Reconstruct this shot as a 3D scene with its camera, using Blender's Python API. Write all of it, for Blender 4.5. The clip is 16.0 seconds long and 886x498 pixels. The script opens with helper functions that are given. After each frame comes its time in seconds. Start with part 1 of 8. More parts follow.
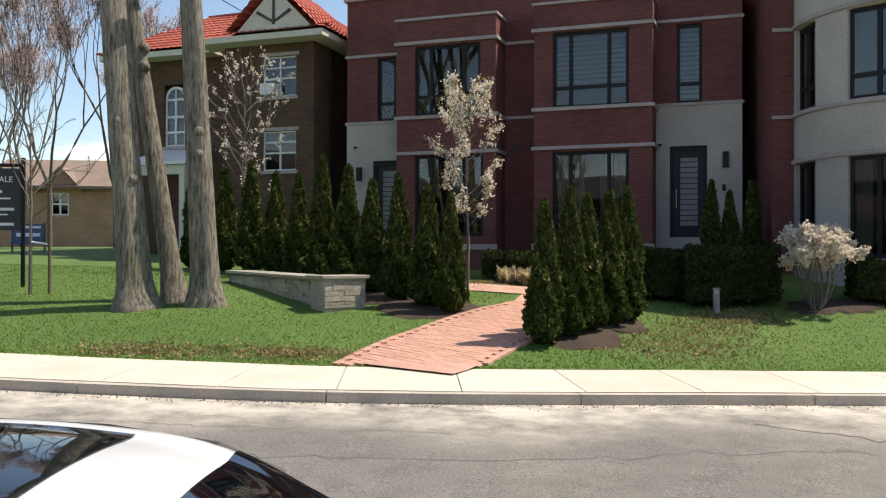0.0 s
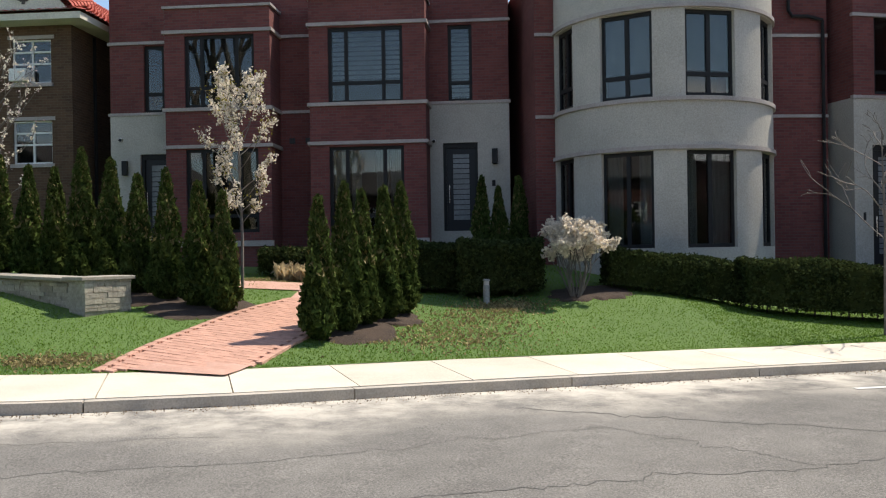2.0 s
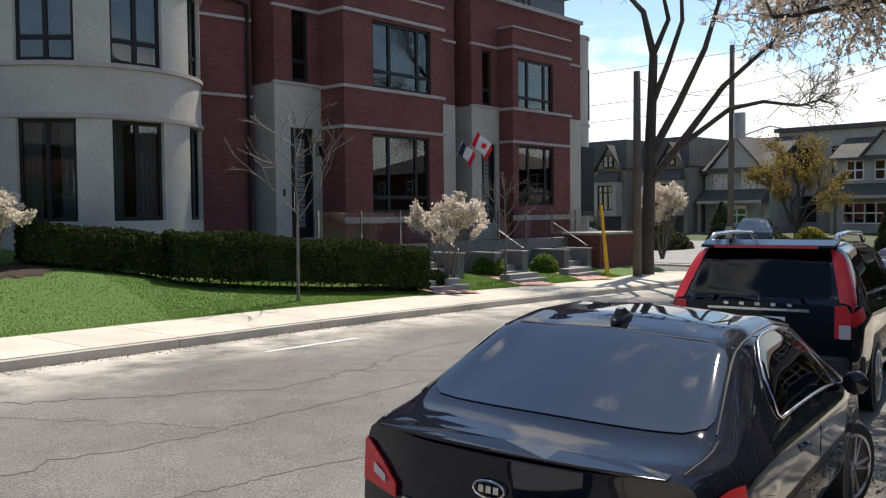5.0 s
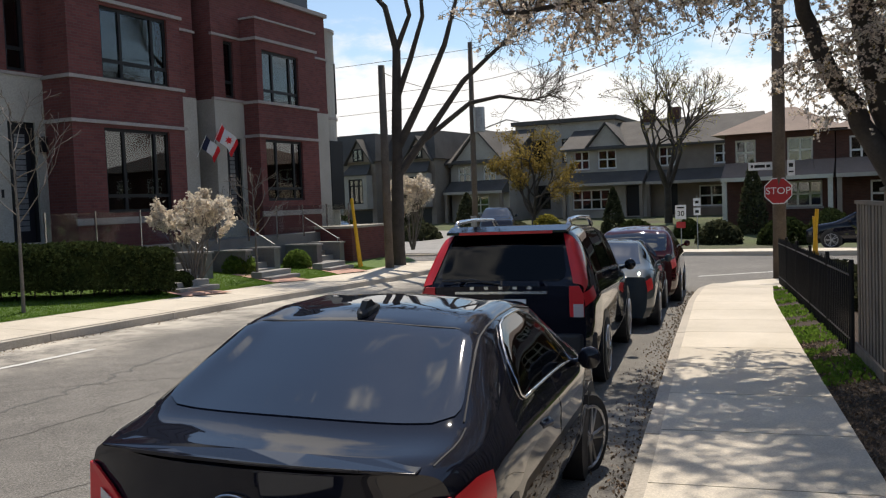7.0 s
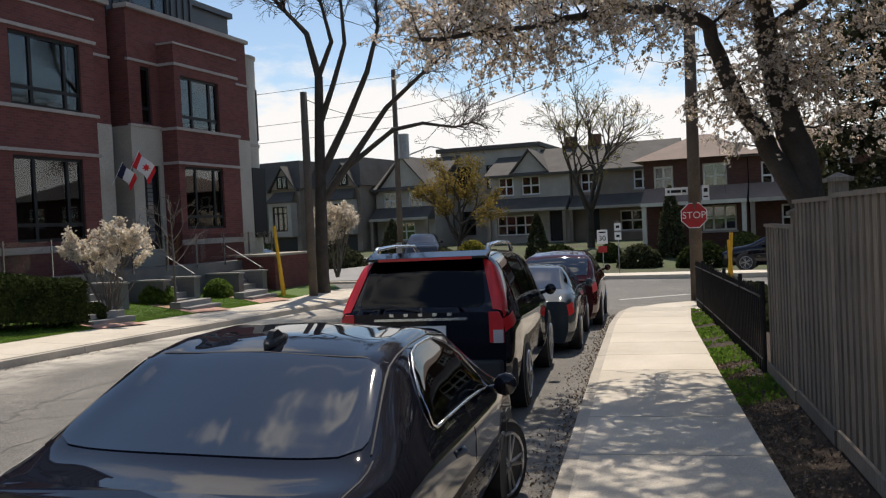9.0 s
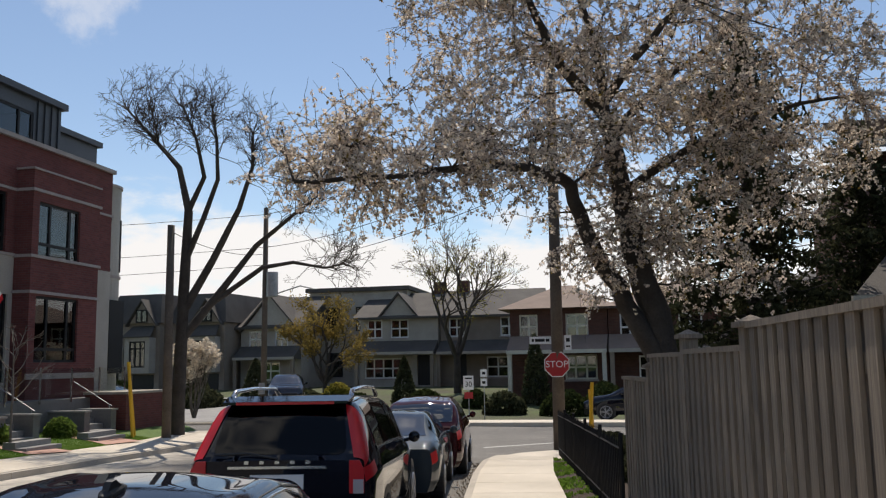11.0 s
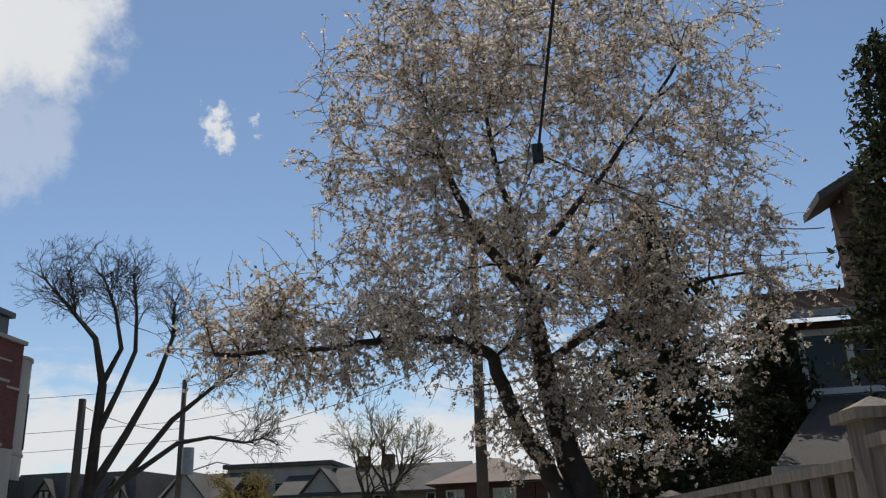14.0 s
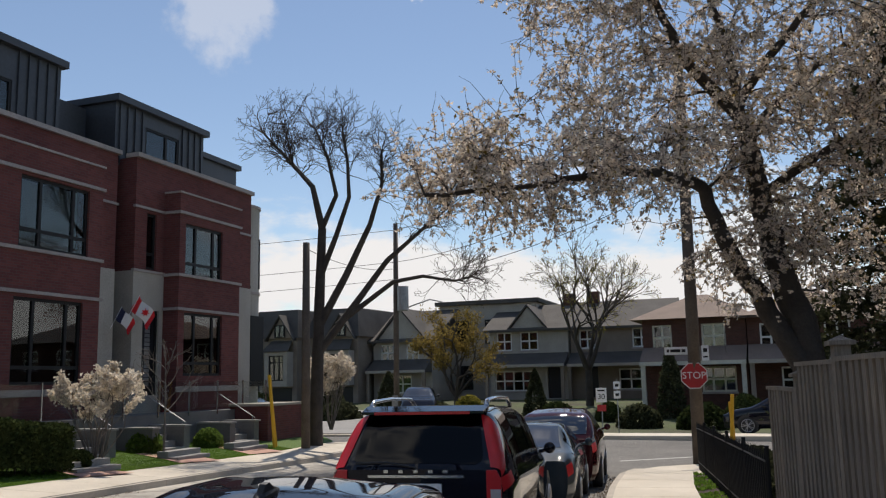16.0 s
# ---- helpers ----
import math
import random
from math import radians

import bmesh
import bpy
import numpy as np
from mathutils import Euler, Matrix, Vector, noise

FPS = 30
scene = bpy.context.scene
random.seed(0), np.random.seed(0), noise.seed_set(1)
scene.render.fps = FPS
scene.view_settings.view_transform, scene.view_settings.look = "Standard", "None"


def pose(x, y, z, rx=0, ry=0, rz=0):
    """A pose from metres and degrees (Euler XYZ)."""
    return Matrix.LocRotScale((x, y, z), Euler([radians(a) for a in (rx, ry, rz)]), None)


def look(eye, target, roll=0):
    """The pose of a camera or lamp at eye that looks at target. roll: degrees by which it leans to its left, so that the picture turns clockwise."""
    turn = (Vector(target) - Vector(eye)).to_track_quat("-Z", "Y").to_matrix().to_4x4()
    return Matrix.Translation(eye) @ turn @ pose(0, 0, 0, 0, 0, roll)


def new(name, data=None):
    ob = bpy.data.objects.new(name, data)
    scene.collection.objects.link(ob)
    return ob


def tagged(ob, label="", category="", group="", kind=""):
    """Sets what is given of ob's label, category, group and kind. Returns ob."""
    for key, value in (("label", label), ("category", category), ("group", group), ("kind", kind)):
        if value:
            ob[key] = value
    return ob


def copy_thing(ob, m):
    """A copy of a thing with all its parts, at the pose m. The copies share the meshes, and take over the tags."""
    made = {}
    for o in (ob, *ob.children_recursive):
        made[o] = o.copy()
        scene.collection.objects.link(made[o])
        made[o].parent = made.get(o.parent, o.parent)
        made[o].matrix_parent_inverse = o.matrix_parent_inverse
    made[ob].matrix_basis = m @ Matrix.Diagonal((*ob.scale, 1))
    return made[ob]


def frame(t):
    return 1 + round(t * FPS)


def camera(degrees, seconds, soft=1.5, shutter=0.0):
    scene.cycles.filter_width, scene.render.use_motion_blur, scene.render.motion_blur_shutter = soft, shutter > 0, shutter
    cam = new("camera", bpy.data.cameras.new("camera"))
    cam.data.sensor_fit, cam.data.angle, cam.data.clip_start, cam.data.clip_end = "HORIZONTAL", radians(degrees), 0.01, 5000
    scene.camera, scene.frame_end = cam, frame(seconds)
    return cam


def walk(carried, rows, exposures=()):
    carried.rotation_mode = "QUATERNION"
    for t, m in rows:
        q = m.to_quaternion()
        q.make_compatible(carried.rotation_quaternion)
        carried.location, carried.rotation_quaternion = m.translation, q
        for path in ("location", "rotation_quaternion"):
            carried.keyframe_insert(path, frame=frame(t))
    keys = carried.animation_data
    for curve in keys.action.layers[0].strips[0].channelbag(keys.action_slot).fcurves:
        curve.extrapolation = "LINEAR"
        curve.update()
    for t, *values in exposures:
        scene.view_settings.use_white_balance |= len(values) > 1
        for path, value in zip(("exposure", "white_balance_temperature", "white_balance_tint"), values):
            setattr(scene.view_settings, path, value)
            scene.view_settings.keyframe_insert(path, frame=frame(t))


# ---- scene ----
cam = camera(54.1, 16.0, soft=1.2)
EXPOSURES = [(0, 0.58, 7250, 11), (0.6, 0.45, 7200, 11), (1.8, 0.58, 7000, 10), (3, 0.63, 6700, 10), (5, 0.42, 6800, 10), (7.3, 0.13, 7050, 11), (8.2, 0.08, 7000, 11), (10.3, -0.04, 7050, 12), (12, 0.0, 6900, 12), (13, -0.13, 6700, 10), (13.6, -0.32, 6550, 9), (15, -0.33, 6700, 10), (16, -0.14, 6950, 12)]
PATH = [
    (0, (0.258, 0.268, 1.835), (0.22, 2.268, 1.846), 0.1),
    (0.5, (0.273, 0.263, 1.831), (0.423, 2.257, 1.851), -0.3),
    (1, (0.32, 0.262, 1.837), (0.596, 2.243, 1.849), -0.6),
    (1.5, (0.363, 0.245, 1.844), (0.718, 2.213, 1.841), -0.8),
    (2, (0.422, 0.264, 1.843), (0.874, 2.212, 1.839), -0.9),
    (2.5, (0.496, 0.244, 1.846), (1.101, 2.15, 1.846), -1.0),
    (3, (0.56, 0.214, 1.867), (1.327, 2.061, 1.857), -0.9),
    (3.5, (0.64, 0.213, 1.862), (1.591, 1.972, 1.837), -0.7),
    (4, (0.669, 0.212, 1.852), (1.827, 1.843, 1.812), -0.7),
    (4.5, (0.713, 0.153, 1.841), (2.054, 1.636, 1.782), -0.7),
    (5, (0.772, 0.126, 1.831), (2.268, 1.451, 1.75), -0.6),
    (5.2, (0.772, 0.116, 1.828), (2.323, 1.376, 1.739), -0.8),
    (7.3, (0.999, 0.182, 1.808), (2.821, 0.999, 1.701), -2.5),
    (8.2, (1.033, 0.122, 1.807), (2.891, 0.856, 1.708), -3.0),
    (10.3, (1.153, 0.133, 1.794), (3.071, 0.69, 1.914), -1.5),
    (10.5, (1.144, 0.125, 1.809), (3.073, 0.631, 1.964), -1.3),
    (11, (1.13, 0.106, 1.83), (3.071, 0.508, 2.093), -1.0),
    (11.5, (1.1, 0.094, 1.84), (3.037, 0.408, 2.225), -1.1),
    (12, (1.087, 0.074, 1.858), (3.016, 0.32, 2.324), -1.2),
    (12.5, (1.087, 0.056, 1.868), (2.998, 0.265, 2.419), -1.5),
    (13, (1.064, 0.07, 1.858), (2.952, 0.269, 2.486), -1.9),
    (13.5, (1.049, 0.076, 1.855), (2.927, 0.264, 2.519), -2.3),
    (14, (1.065, 0.06, 1.852), (2.949, 0.271, 2.49), -2.2),
    (14.5, (1.079, 0.086, 1.841), (2.976, 0.381, 2.403), -1.7),
    (15, (1.079, 0.134, 1.827), (2.978, 0.546, 2.298), -1.2),
    (15.5, (1.115, 0.168, 1.806), (3.003, 0.705, 2.189), -1.1),
    (16, (1.097, 0.151, 1.798), (2.954, 0.831, 2.096), -1.2),
]
walk(cam, [(t, look(eye, target, roll)) for t, eye, target, roll in PATH], EXPOSURES)

# ---------------------------------------------------------------- sky, sun, exposure
SUN_TO = Vector((0.51, 0.12, 0.85)).normalized()
sky_world = bpy.data.worlds.new("spring_sky")
scene.world = sky_world
sky_world.use_nodes = True
_nt = sky_world.node_tree
_sky = _nt.nodes.new("ShaderNodeTexSky")
_sky.sky_type, _sky.sun_disc = "NISHITA", False
_sky.sun_elevation = math.asin(SUN_TO.z)
_sky.sun_rotation = math.atan2(SUN_TO.x, SUN_TO.y)
_sky.air_density, _sky.dust_density, _sky.ozone_density = 1.0, 0.1, 2.0
_bg = _nt.nodes["Background"]
_bg.inputs[1].default_value = 0.125
# broken cloud: a thick bank near the horizon, open blue above it, loose cumulus and more cloud overhead
def sky_node(kind, *links, **values):
    n = _nt.nodes.new("ShaderNode" + kind)
    for i, src in enumerate(links):
        if src is not None:
            _nt.links.new(src, n.inputs[i])
    for k, v in values.items():
        n.inputs[int(k[1:])].default_value = v
    return n


def sky_math(op, a, b):
    n = _nt.nodes.new("ShaderNodeMath")
    n.operation = op
    for i, v in enumerate((a, b)):
        if isinstance(v, (int, float)):
            n.inputs[i].default_value = v
        else:
            _nt.links.new(v, n.inputs[i])
    return n.outputs[0]


def sky_step(v, lo, hi, a=0.0, b=1.0):
    n = sky_node("MapRange", v, _1=lo, _2=hi, _3=a, _4=b)
    n.interpolation_type = "SMOOTHSTEP"
    return n.outputs[0]


_way = _nt.nodes.new("ShaderNodeTexCoord").outputs["Generated"]
_up = sky_node("SeparateXYZ", _way).outputs[2]
_mp = sky_node("Mapping", _way, _1=(3.7, 1.9, 0.4), _3=(1.0, 1.0, 2.6)).outputs[0]
_bank = sky_node("TexNoise", _mp, _2=4.6, _3=8, _4=0.58).outputs[0]
_fluff = sky_node("TexNoise", _way, _2=13.0, _3=8, _4=0.62)
_high = sky_node("TexNoise", sky_node("Mapping", _way, _1=(0.7, 5.2, 2.0), _3=(1.4, 1.0, 1.0)).outputs[0], _2=3.4, _3=8, _4=0.6).outputs[0]
_east = sky_node("SeparateXYZ", _way).outputs[0]
_low_cover = sky_step(sky_math("ADD", sky_math("ADD", _bank, sky_step(_east, -0.35, 0.35, -0.16, 0.0)), sky_step(_up, 0.04, 0.34, 0.21, -0.16)), 0.50, 0.66)
_high_cover = sky_step(sky_math("ADD", _high, sky_step(_up, 0.56, 0.80, -0.4, 0.0)), 0.52, 0.62)
_cover = sky_math("MAXIMUM", _low_cover, _high_cover)
_off = sky_node("VectorMath", _fluff.outputs["Color"]); _off.operation = "SUBTRACT"; _off.inputs[1].default_value = (0.5, 0.5, 0.5)
_amp = sky_node("VectorMath", _off.outputs[0]); _amp.operation = "SCALE"; _amp.inputs["Scale"].default_value = 0.16
_bent = sky_node("VectorMath", _way, _amp.outputs[0])
for _c, _rad, _thick in (((0.705, 0.497, 0.512), 0.105, 1.0), ((0.829, 0.338, 0.446), 0.026, 0.95), ((0.848, 0.287, 0.445), 0.012, 0.5), ((0.745, 0.525, 0.415), 0.07, 0.4), ((0.63, 0.60, 0.49), 0.09, 0.35)):
    _d = sky_node("VectorMath", _bent.outputs[0]); _d.operation = "DISTANCE"; _d.inputs[1].default_value = _c
    _cover = sky_math("MAXIMUM", _cover, sky_step(_d.outputs["Value"], _rad, _rad * 0.45, 0.0, _thick))
_mx = _nt.nodes.new("ShaderNodeMix"); _mx.data_type = "RGBA"
_nt.links.new(_cover, _mx.inputs[0]); _nt.links.new(_sky.outputs[0], _mx.inputs[6])
_mx.inputs[7].default_value = (7.4, 7.6, 7.9, 1)
_nt.links.new(_mx.outputs[2], _bg.inputs[0])
sun = new("sun", bpy.data.lights.new("sun", "SUN"))
sun.data.energy, sun.data.angle, sun.data.color = 4.2, radians(0.53), (1.0, 0.95, 0.87)
sun.matrix_world = look(SUN_TO * 60, (0, 0, 0))

# ---------------------------------------------------------------- materials
def node_mat(name):
    m = bpy.data.materials.new(name)
    m.use_nodes = True
    nt = m.node_tree
    return m, nt, nt.nodes["Principled BSDF"]


def coords(nt, wall=False, scale=1.0):
    """Object coordinates; wall: (x + y, z, 0), so that courses run level on every upright face."""
    tc = nt.nodes.new("ShaderNodeTexCoord")
    out = tc.outputs["Object"]
    if wall:
        sep, add, com = nt.nodes.new("ShaderNodeSeparateXYZ"), nt.nodes.new("ShaderNodeMath"), nt.nodes.new("ShaderNodeCombineXYZ")
        nt.links.new(out, sep.inputs[0])
        nt.links.new(sep.outputs[0], add.inputs[0]); nt.links.new(sep.outputs[1], add.inputs[1])
        nt.links.new(add.outputs[0], com.inputs[0]); nt.links.new(sep.outputs[2], com.inputs[1])
        out = com.outputs[0]
    return out


def noise_tex(nt, vec, scale, detail=4, rough=0.6):
    n = nt.nodes.new("ShaderNodeTexNoise")
    n.inputs["Scale"].default_value, n.inputs["Detail"].default_value, n.inputs["Roughness"].default_value = scale, detail, rough
    if vec is not None:
        nt.links.new(vec, n.inputs["Vector"])
    return n.outputs["Fac"]


def ramp(nt, fac, stops):
    r = nt.nodes.new("ShaderNodeValToRGB")
    el = r.color_ramp.elements
    while len(el) < len(stops):
        el.new(0.5)
    for e, (p, c) in zip(el, stops):
        e.position, e.color = p, (*c, 1)
    nt.links.new(fac, r.inputs[0])
    return r.outputs[0]


def mix(nt, fac, a, b, mode="MIX"):
    m = nt.nodes.new("ShaderNodeMix")
    m.data_type, m.blend_type = "RGBA", mode
    for sock, v in ((m.inputs[0], fac), (m.inputs[6], a), (m.inputs[7], b)):
        if isinstance(v, (int, float)):
            sock.default_value = v
        elif isinstance(v, tuple):
            sock.default_value = (*v, 1)
        else:
            nt.links.new(v, sock)
    return m.outputs[2]


def bump(nt, bsdf, fac, strength, dist):
    b = nt.nodes.new("ShaderNodeBump")
    b.inputs["Strength"].default_value, b.inputs["Distance"].default_value = strength, dist
    nt.links.new(fac, b.inputs["Height"])
    nt.links.new(b.outputs[0], bsdf.inputs["Normal"])


def surface(name, a, b, rough=0.8, coarse=1.2, fine=40, metal=0.0, relief=0.3, depth=0.01, per_object=0.0, island=0.0, spec=0.5):
    """Two colours mixed by coarse and fine noise, with fine relief."""
    m, nt, bs = node_mat(name)
    v = coords(nt)
    big, small = noise_tex(nt, v, coarse), noise_tex(nt, v, fine, 6)
    col = ramp(nt, big, [(0.3, a), (0.7, b)])
    shade = ramp(nt, small, [(0.25, (0.72, 0.72, 0.72)), (0.75, (1.15, 1.15, 1.15))])
    col = mix(nt, 1.0, col, shade, "MULTIPLY")
    if per_object or island:
        node = nt.nodes.new("ShaderNodeObjectInfo" if per_object else "ShaderNodeNewGeometry")
        amount = per_object or island
        r = ramp(nt, node.outputs["Random" if per_object else "Random Per Island"], [(0, (1 - amount,) * 3), (1, (1 + amount,) * 3)])
        col = mix(nt, 1.0, col, r, "MULTIPLY")
    nt.links.new(col, bs.inputs["Base Color"])
    bs.inputs["Roughness"].default_value, bs.inputs["Metallic"].default_value = rough, metal
    bs.inputs["Specular IOR Level"].default_value = spec
    if relief:
        bump(nt, bs, small, relief, depth)
    return m


def plain(name, c, rough=0.5, metal=0.0, coat=0.0, spec=0.5):
    m, nt, bs = node_mat(name)
    v = coords(nt)
    f = noise_tex(nt, v, 6, 5)
    col = ramp(nt, f, [(0.3, tuple(x * 0.94 for x in c)), (0.7, tuple(min(1, x * 1.05) for x in c))])
    nt.links.new(col, bs.inputs["Base Color"])
    bs.inputs["Roughness"].default_value, bs.inputs["Metallic"].default_value, bs.inputs["Coat Weight"].default_value = rough, metal, coat
    bs.inputs["Coat Roughness"].default_value = 0.03
    bs.inputs["Specular IOR Level"].default_value = spec
    return m


def brick_mat(name, a, b, mortar, bw=0.215, bh=0.075, gap=0.01, rough=0.85):
    m, nt, bs = node_mat(name)
    v = coords(nt, wall=True)
    t = nt.nodes.new("ShaderNodeTexBrick")
    nt.links.new(v, t.inputs["Vector"])
    t.inputs["Scale"].default_value = 1.0
    t.inputs["Brick Width"].default_value, t.inputs["Row Height"].default_value, t.inputs["Mortar Size"].default_value = bw, bh, gap / 2
    t.inputs["Color1"].default_value, t.inputs["Color2"].default_value, t.inputs["Mortar"].default_value = (*a, 1), (*b, 1), (*mortar, 1)
    big = ramp(nt, noise_tex(nt, v, 0.7, 4), [(0.3, (0.82, 0.82, 0.82)), (0.7, (1.12, 1.12, 1.12))])
    col = mix(nt, 1.0, t.outputs["Color"], big, "MULTIPLY")
    nt.links.new(col, bs.inputs["Base Color"])
    bs.inputs["Roughness"].default_value = rough
    bs.inputs["Specular IOR Level"].default_value = 0.25
    inv = nt.nodes.new("ShaderNodeMath"); inv.operation = "SUBTRACT"; inv.inputs[0].default_value = 1.0
    nt.links.new(t.outputs["Fac"], inv.inputs[1])
    bump(nt, bs, inv.outputs[0], 0.5, 0.006)
    return m


def glass_mat(name, tint, gloss=0.02, face_on=0.05):
    """A pane: clear, tinted, mirroring more at a slant."""
    m, nt, bs = node_mat(name)
    nt.nodes.remove(bs)
    tr, gl, mx, lw, pw, mr = (nt.nodes.new("ShaderNode" + k) for k in ("BsdfTransparent", "BsdfGlossy", "MixShader", "LayerWeight", "Math", "MapRange"))
    tr.inputs[0].default_value = (*tint, 1)
    gl.inputs["Roughness"].default_value = gloss
    lw.inputs["Blend"].default_value = 0.5
    pw.operation = "POWER"
    pw.inputs[1].default_value = 4.0
    nt.links.new(lw.outputs["Facing"], pw.inputs[0])
    mr.inputs[3].default_value, mr.inputs[4].default_value = face_on, 0.9
    nt.links.new(pw.outputs[0], mr.inputs[0])
    nt.links.new(mr.outputs[0], mx.inputs[0]); nt.links.new(tr.outputs[0], mx.inputs[1]); nt.links.new(gl.outputs[0], mx.inputs[2])
    nt.links.new(mx.outputs[0], nt.nodes["Material Output"].inputs[0])
    return m


def leaf_mat(name, a, b, island=0.3, through_light=0.45):
    """A thin petal or leaf: part of the light passes through it."""
    m, nt, bs = node_mat(name)
    nt.nodes.remove(bs)
    v = coords(nt)
    col = ramp(nt, noise_tex(nt, v, 2.0, 3), [(0.3, a), (0.7, b)])
    g = nt.nodes.new("ShaderNodeNewGeometry")
    col = mix(nt, 1.0, col, ramp(nt, g.outputs["Random Per Island"], [(0, (1 - island,) * 3), (1, (1 + island,) * 3)]), "MULTIPLY")
    df, tl, mx = (nt.nodes.new("ShaderNode" + k) for k in ("BsdfDiffuse", "BsdfTranslucent", "MixShader"))
    nt.links.new(col, df.inputs[0]); nt.links.new(col, tl.inputs[0])
    mx.inputs[0].default_value = through_light
    nt.links.new(df.outputs[0], mx.inputs[1]); nt.links.new(tl.outputs[0], mx.inputs[2])
    nt.links.new(mx.outputs[0], nt.nodes["Material Output"].inputs[0])
    return m


M = {}
M["brick"] = brick_mat("red_brick", (0.178, 0.060, 0.054), (0.135, 0.045, 0.043), (0.135, 0.088, 0.082))
M["old_brick"] = brick_mat("old_brick", (0.115, 0.066, 0.04), (0.08, 0.045, 0.028), (0.13, 0.1, 0.07))
M["tan_brick"] = brick_mat("tan_brick", (0.42, 0.25, 0.16), (0.36, 0.2, 0.13), (0.4, 0.3, 0.22))
M["dark_brick"] = brick_mat("dark_brick", (0.115, 0.05, 0.038), (0.085, 0.037, 0.029), (0.1, 0.075, 0.06))
M["limestone"] = surface("limestone", (0.37, 0.345, 0.30), (0.50, 0.468, 0.412), 0.8, 0.55, 30, relief=0.15, depth=0.004)
M["course"] = surface("stone_course", (0.33, 0.285, 0.265), (0.43, 0.385, 0.36), 0.75, 1.5, 30, relief=0.15, depth=0.004)
M["black_metal"] = plain("black_aluminium", (0.013, 0.013, 0.014), 0.5, 0.0, 0.0, 0.25)
M["seam_metal"] = surface("dark_standing_seam_metal", (0.035, 0.04, 0.05), (0.05, 0.056, 0.066), 0.45, 0.6, 12, relief=0.05)
M["glass"] = glass_mat("window_glass", (0.55, 0.58, 0.58), 0.02, 0.08)
M["car_glass"] = glass_mat("tinted_car_glass", (0.05, 0.055, 0.075), 0.03, 0.21)
M["side_glass"] = glass_mat("tinted_side_glass", (0.05, 0.055, 0.06), 0.03, 0.03)
M["clear_glass"] = glass_mat("clear_glass", (0.93, 0.95, 0.95))
# room colour is kept dark to stand in for the low light indoors
M["room"] = surface("room_shade_tone", (0.10, 0.095, 0.09), (0.14, 0.13, 0.12), 0.9, 0.8, 10)
M["curtain"] = surface("sheer_curtain", (0.60, 0.62, 0.60), (0.7, 0.71, 0.69), 0.9, 2, 30)
M["blind"] = surface("zebra_blind", (0.62, 0.62, 0.60), (0.72, 0.72, 0.7), 0.9, 2, 30)
M["door"] = plain("black_painted_door", (0.012, 0.013, 0.017), 0.4, 0.0, 0.0, 0.3)
M["frosted"] = surface("frosted_door_glass", (0.17, 0.18, 0.19), (0.23, 0.24, 0.25), 0.3, 2, 20, relief=0)
M["chrome"] = plain("brushed_steel", (0.6, 0.6, 0.6), 0.22, 1.0)
M["white"] = surface("white_paint", (0.70, 0.70, 0.68), (0.8, 0.8, 0.78), 0.55, 1.5, 30, relief=0.1)
M["asphalt"] = None
M["concrete"] = surface("sidewalk_concrete", (0.55, 0.49, 0.40), (0.68, 0.61, 0.51), 0.9, 0.9, 60, relief=0.4, depth=0.004, per_object=0.06)
M["kerb"] = surface("kerb_concrete", (0.40, 0.36, 0.30), (0.54, 0.48, 0.41), 0.9, 1.5, 40, relief=0.4, depth=0.006)
M["soil"] = surface("mulch_soil", (0.035, 0.022, 0.015), (0.07, 0.045, 0.03), 0.95, 3, 60, relief=0.8, depth=0.02)
M["grass_far"] = surface("lawn_turf", (0.062, 0.122, 0.02), (0.10, 0.17, 0.032), 0.9, 0.35, 30, relief=0.6, depth=0.03)
M["cedar"] = leaf_mat("cedar_foliage", (0.034, 0.058, 0.015), (0.082, 0.105, 0.03), 0.55, 0.25)
M["cedar_tip"] = surface("cedar_brown_tips", (0.13, 0.11, 0.03), (0.18, 0.14, 0.04), 0.7, 3, 20, relief=0, island=0.4)
M["yew"] = leaf_mat("yew_foliage", (0.030, 0.044, 0.017), (0.062, 0.076, 0.026), 0.55, 0.2)
M["spruce"] = leaf_mat("spruce_foliage", (0.046, 0.052, 0.028), (0.088, 0.092, 0.05), 0.5, 0.35)
M["twig"] = surface("brown_twig_bark", (0.10, 0.075, 0.058), (0.16, 0.125, 0.10), 0.9, 3, 30, relief=0)
M["bark"] = None
M["dark_bark"] = surface("dark_bark", (0.046, 0.037, 0.031), (0.09, 0.075, 0.063), 0.95, 2, 25, relief=0.9, depth=0.03)
M["grey_bark"] = surface("pale_twig_bark", (0.13, 0.11, 0.095), (0.22, 0.19, 0.165), 0.9, 3, 30, relief=0.6, depth=0.01)
M["blossom"] = leaf_mat("white_blossom", (0.66, 0.585, 0.48), (0.84, 0.765, 0.66), 0.25)
M["pink_blossom"] = leaf_mat("pink_blossom", (0.5, 0.36, 0.34), (0.68, 0.54, 0.52), 0.25)
M["cherry_blossom"] = leaf_mat("cherry_blossom", (0.69, 0.59, 0.50), (0.85, 0.76, 0.66), 0.32, 0.52)
M["bronze_leaf"] = leaf_mat("bronze_young_leaf", (0.22, 0.155, 0.045), (0.32, 0.235, 0.07), 0.35)
M["young_leaf"] = leaf_mat("yellow_green_leaf", (0.20, 0.19, 0.035), (0.32, 0.27, 0.06), 0.3)
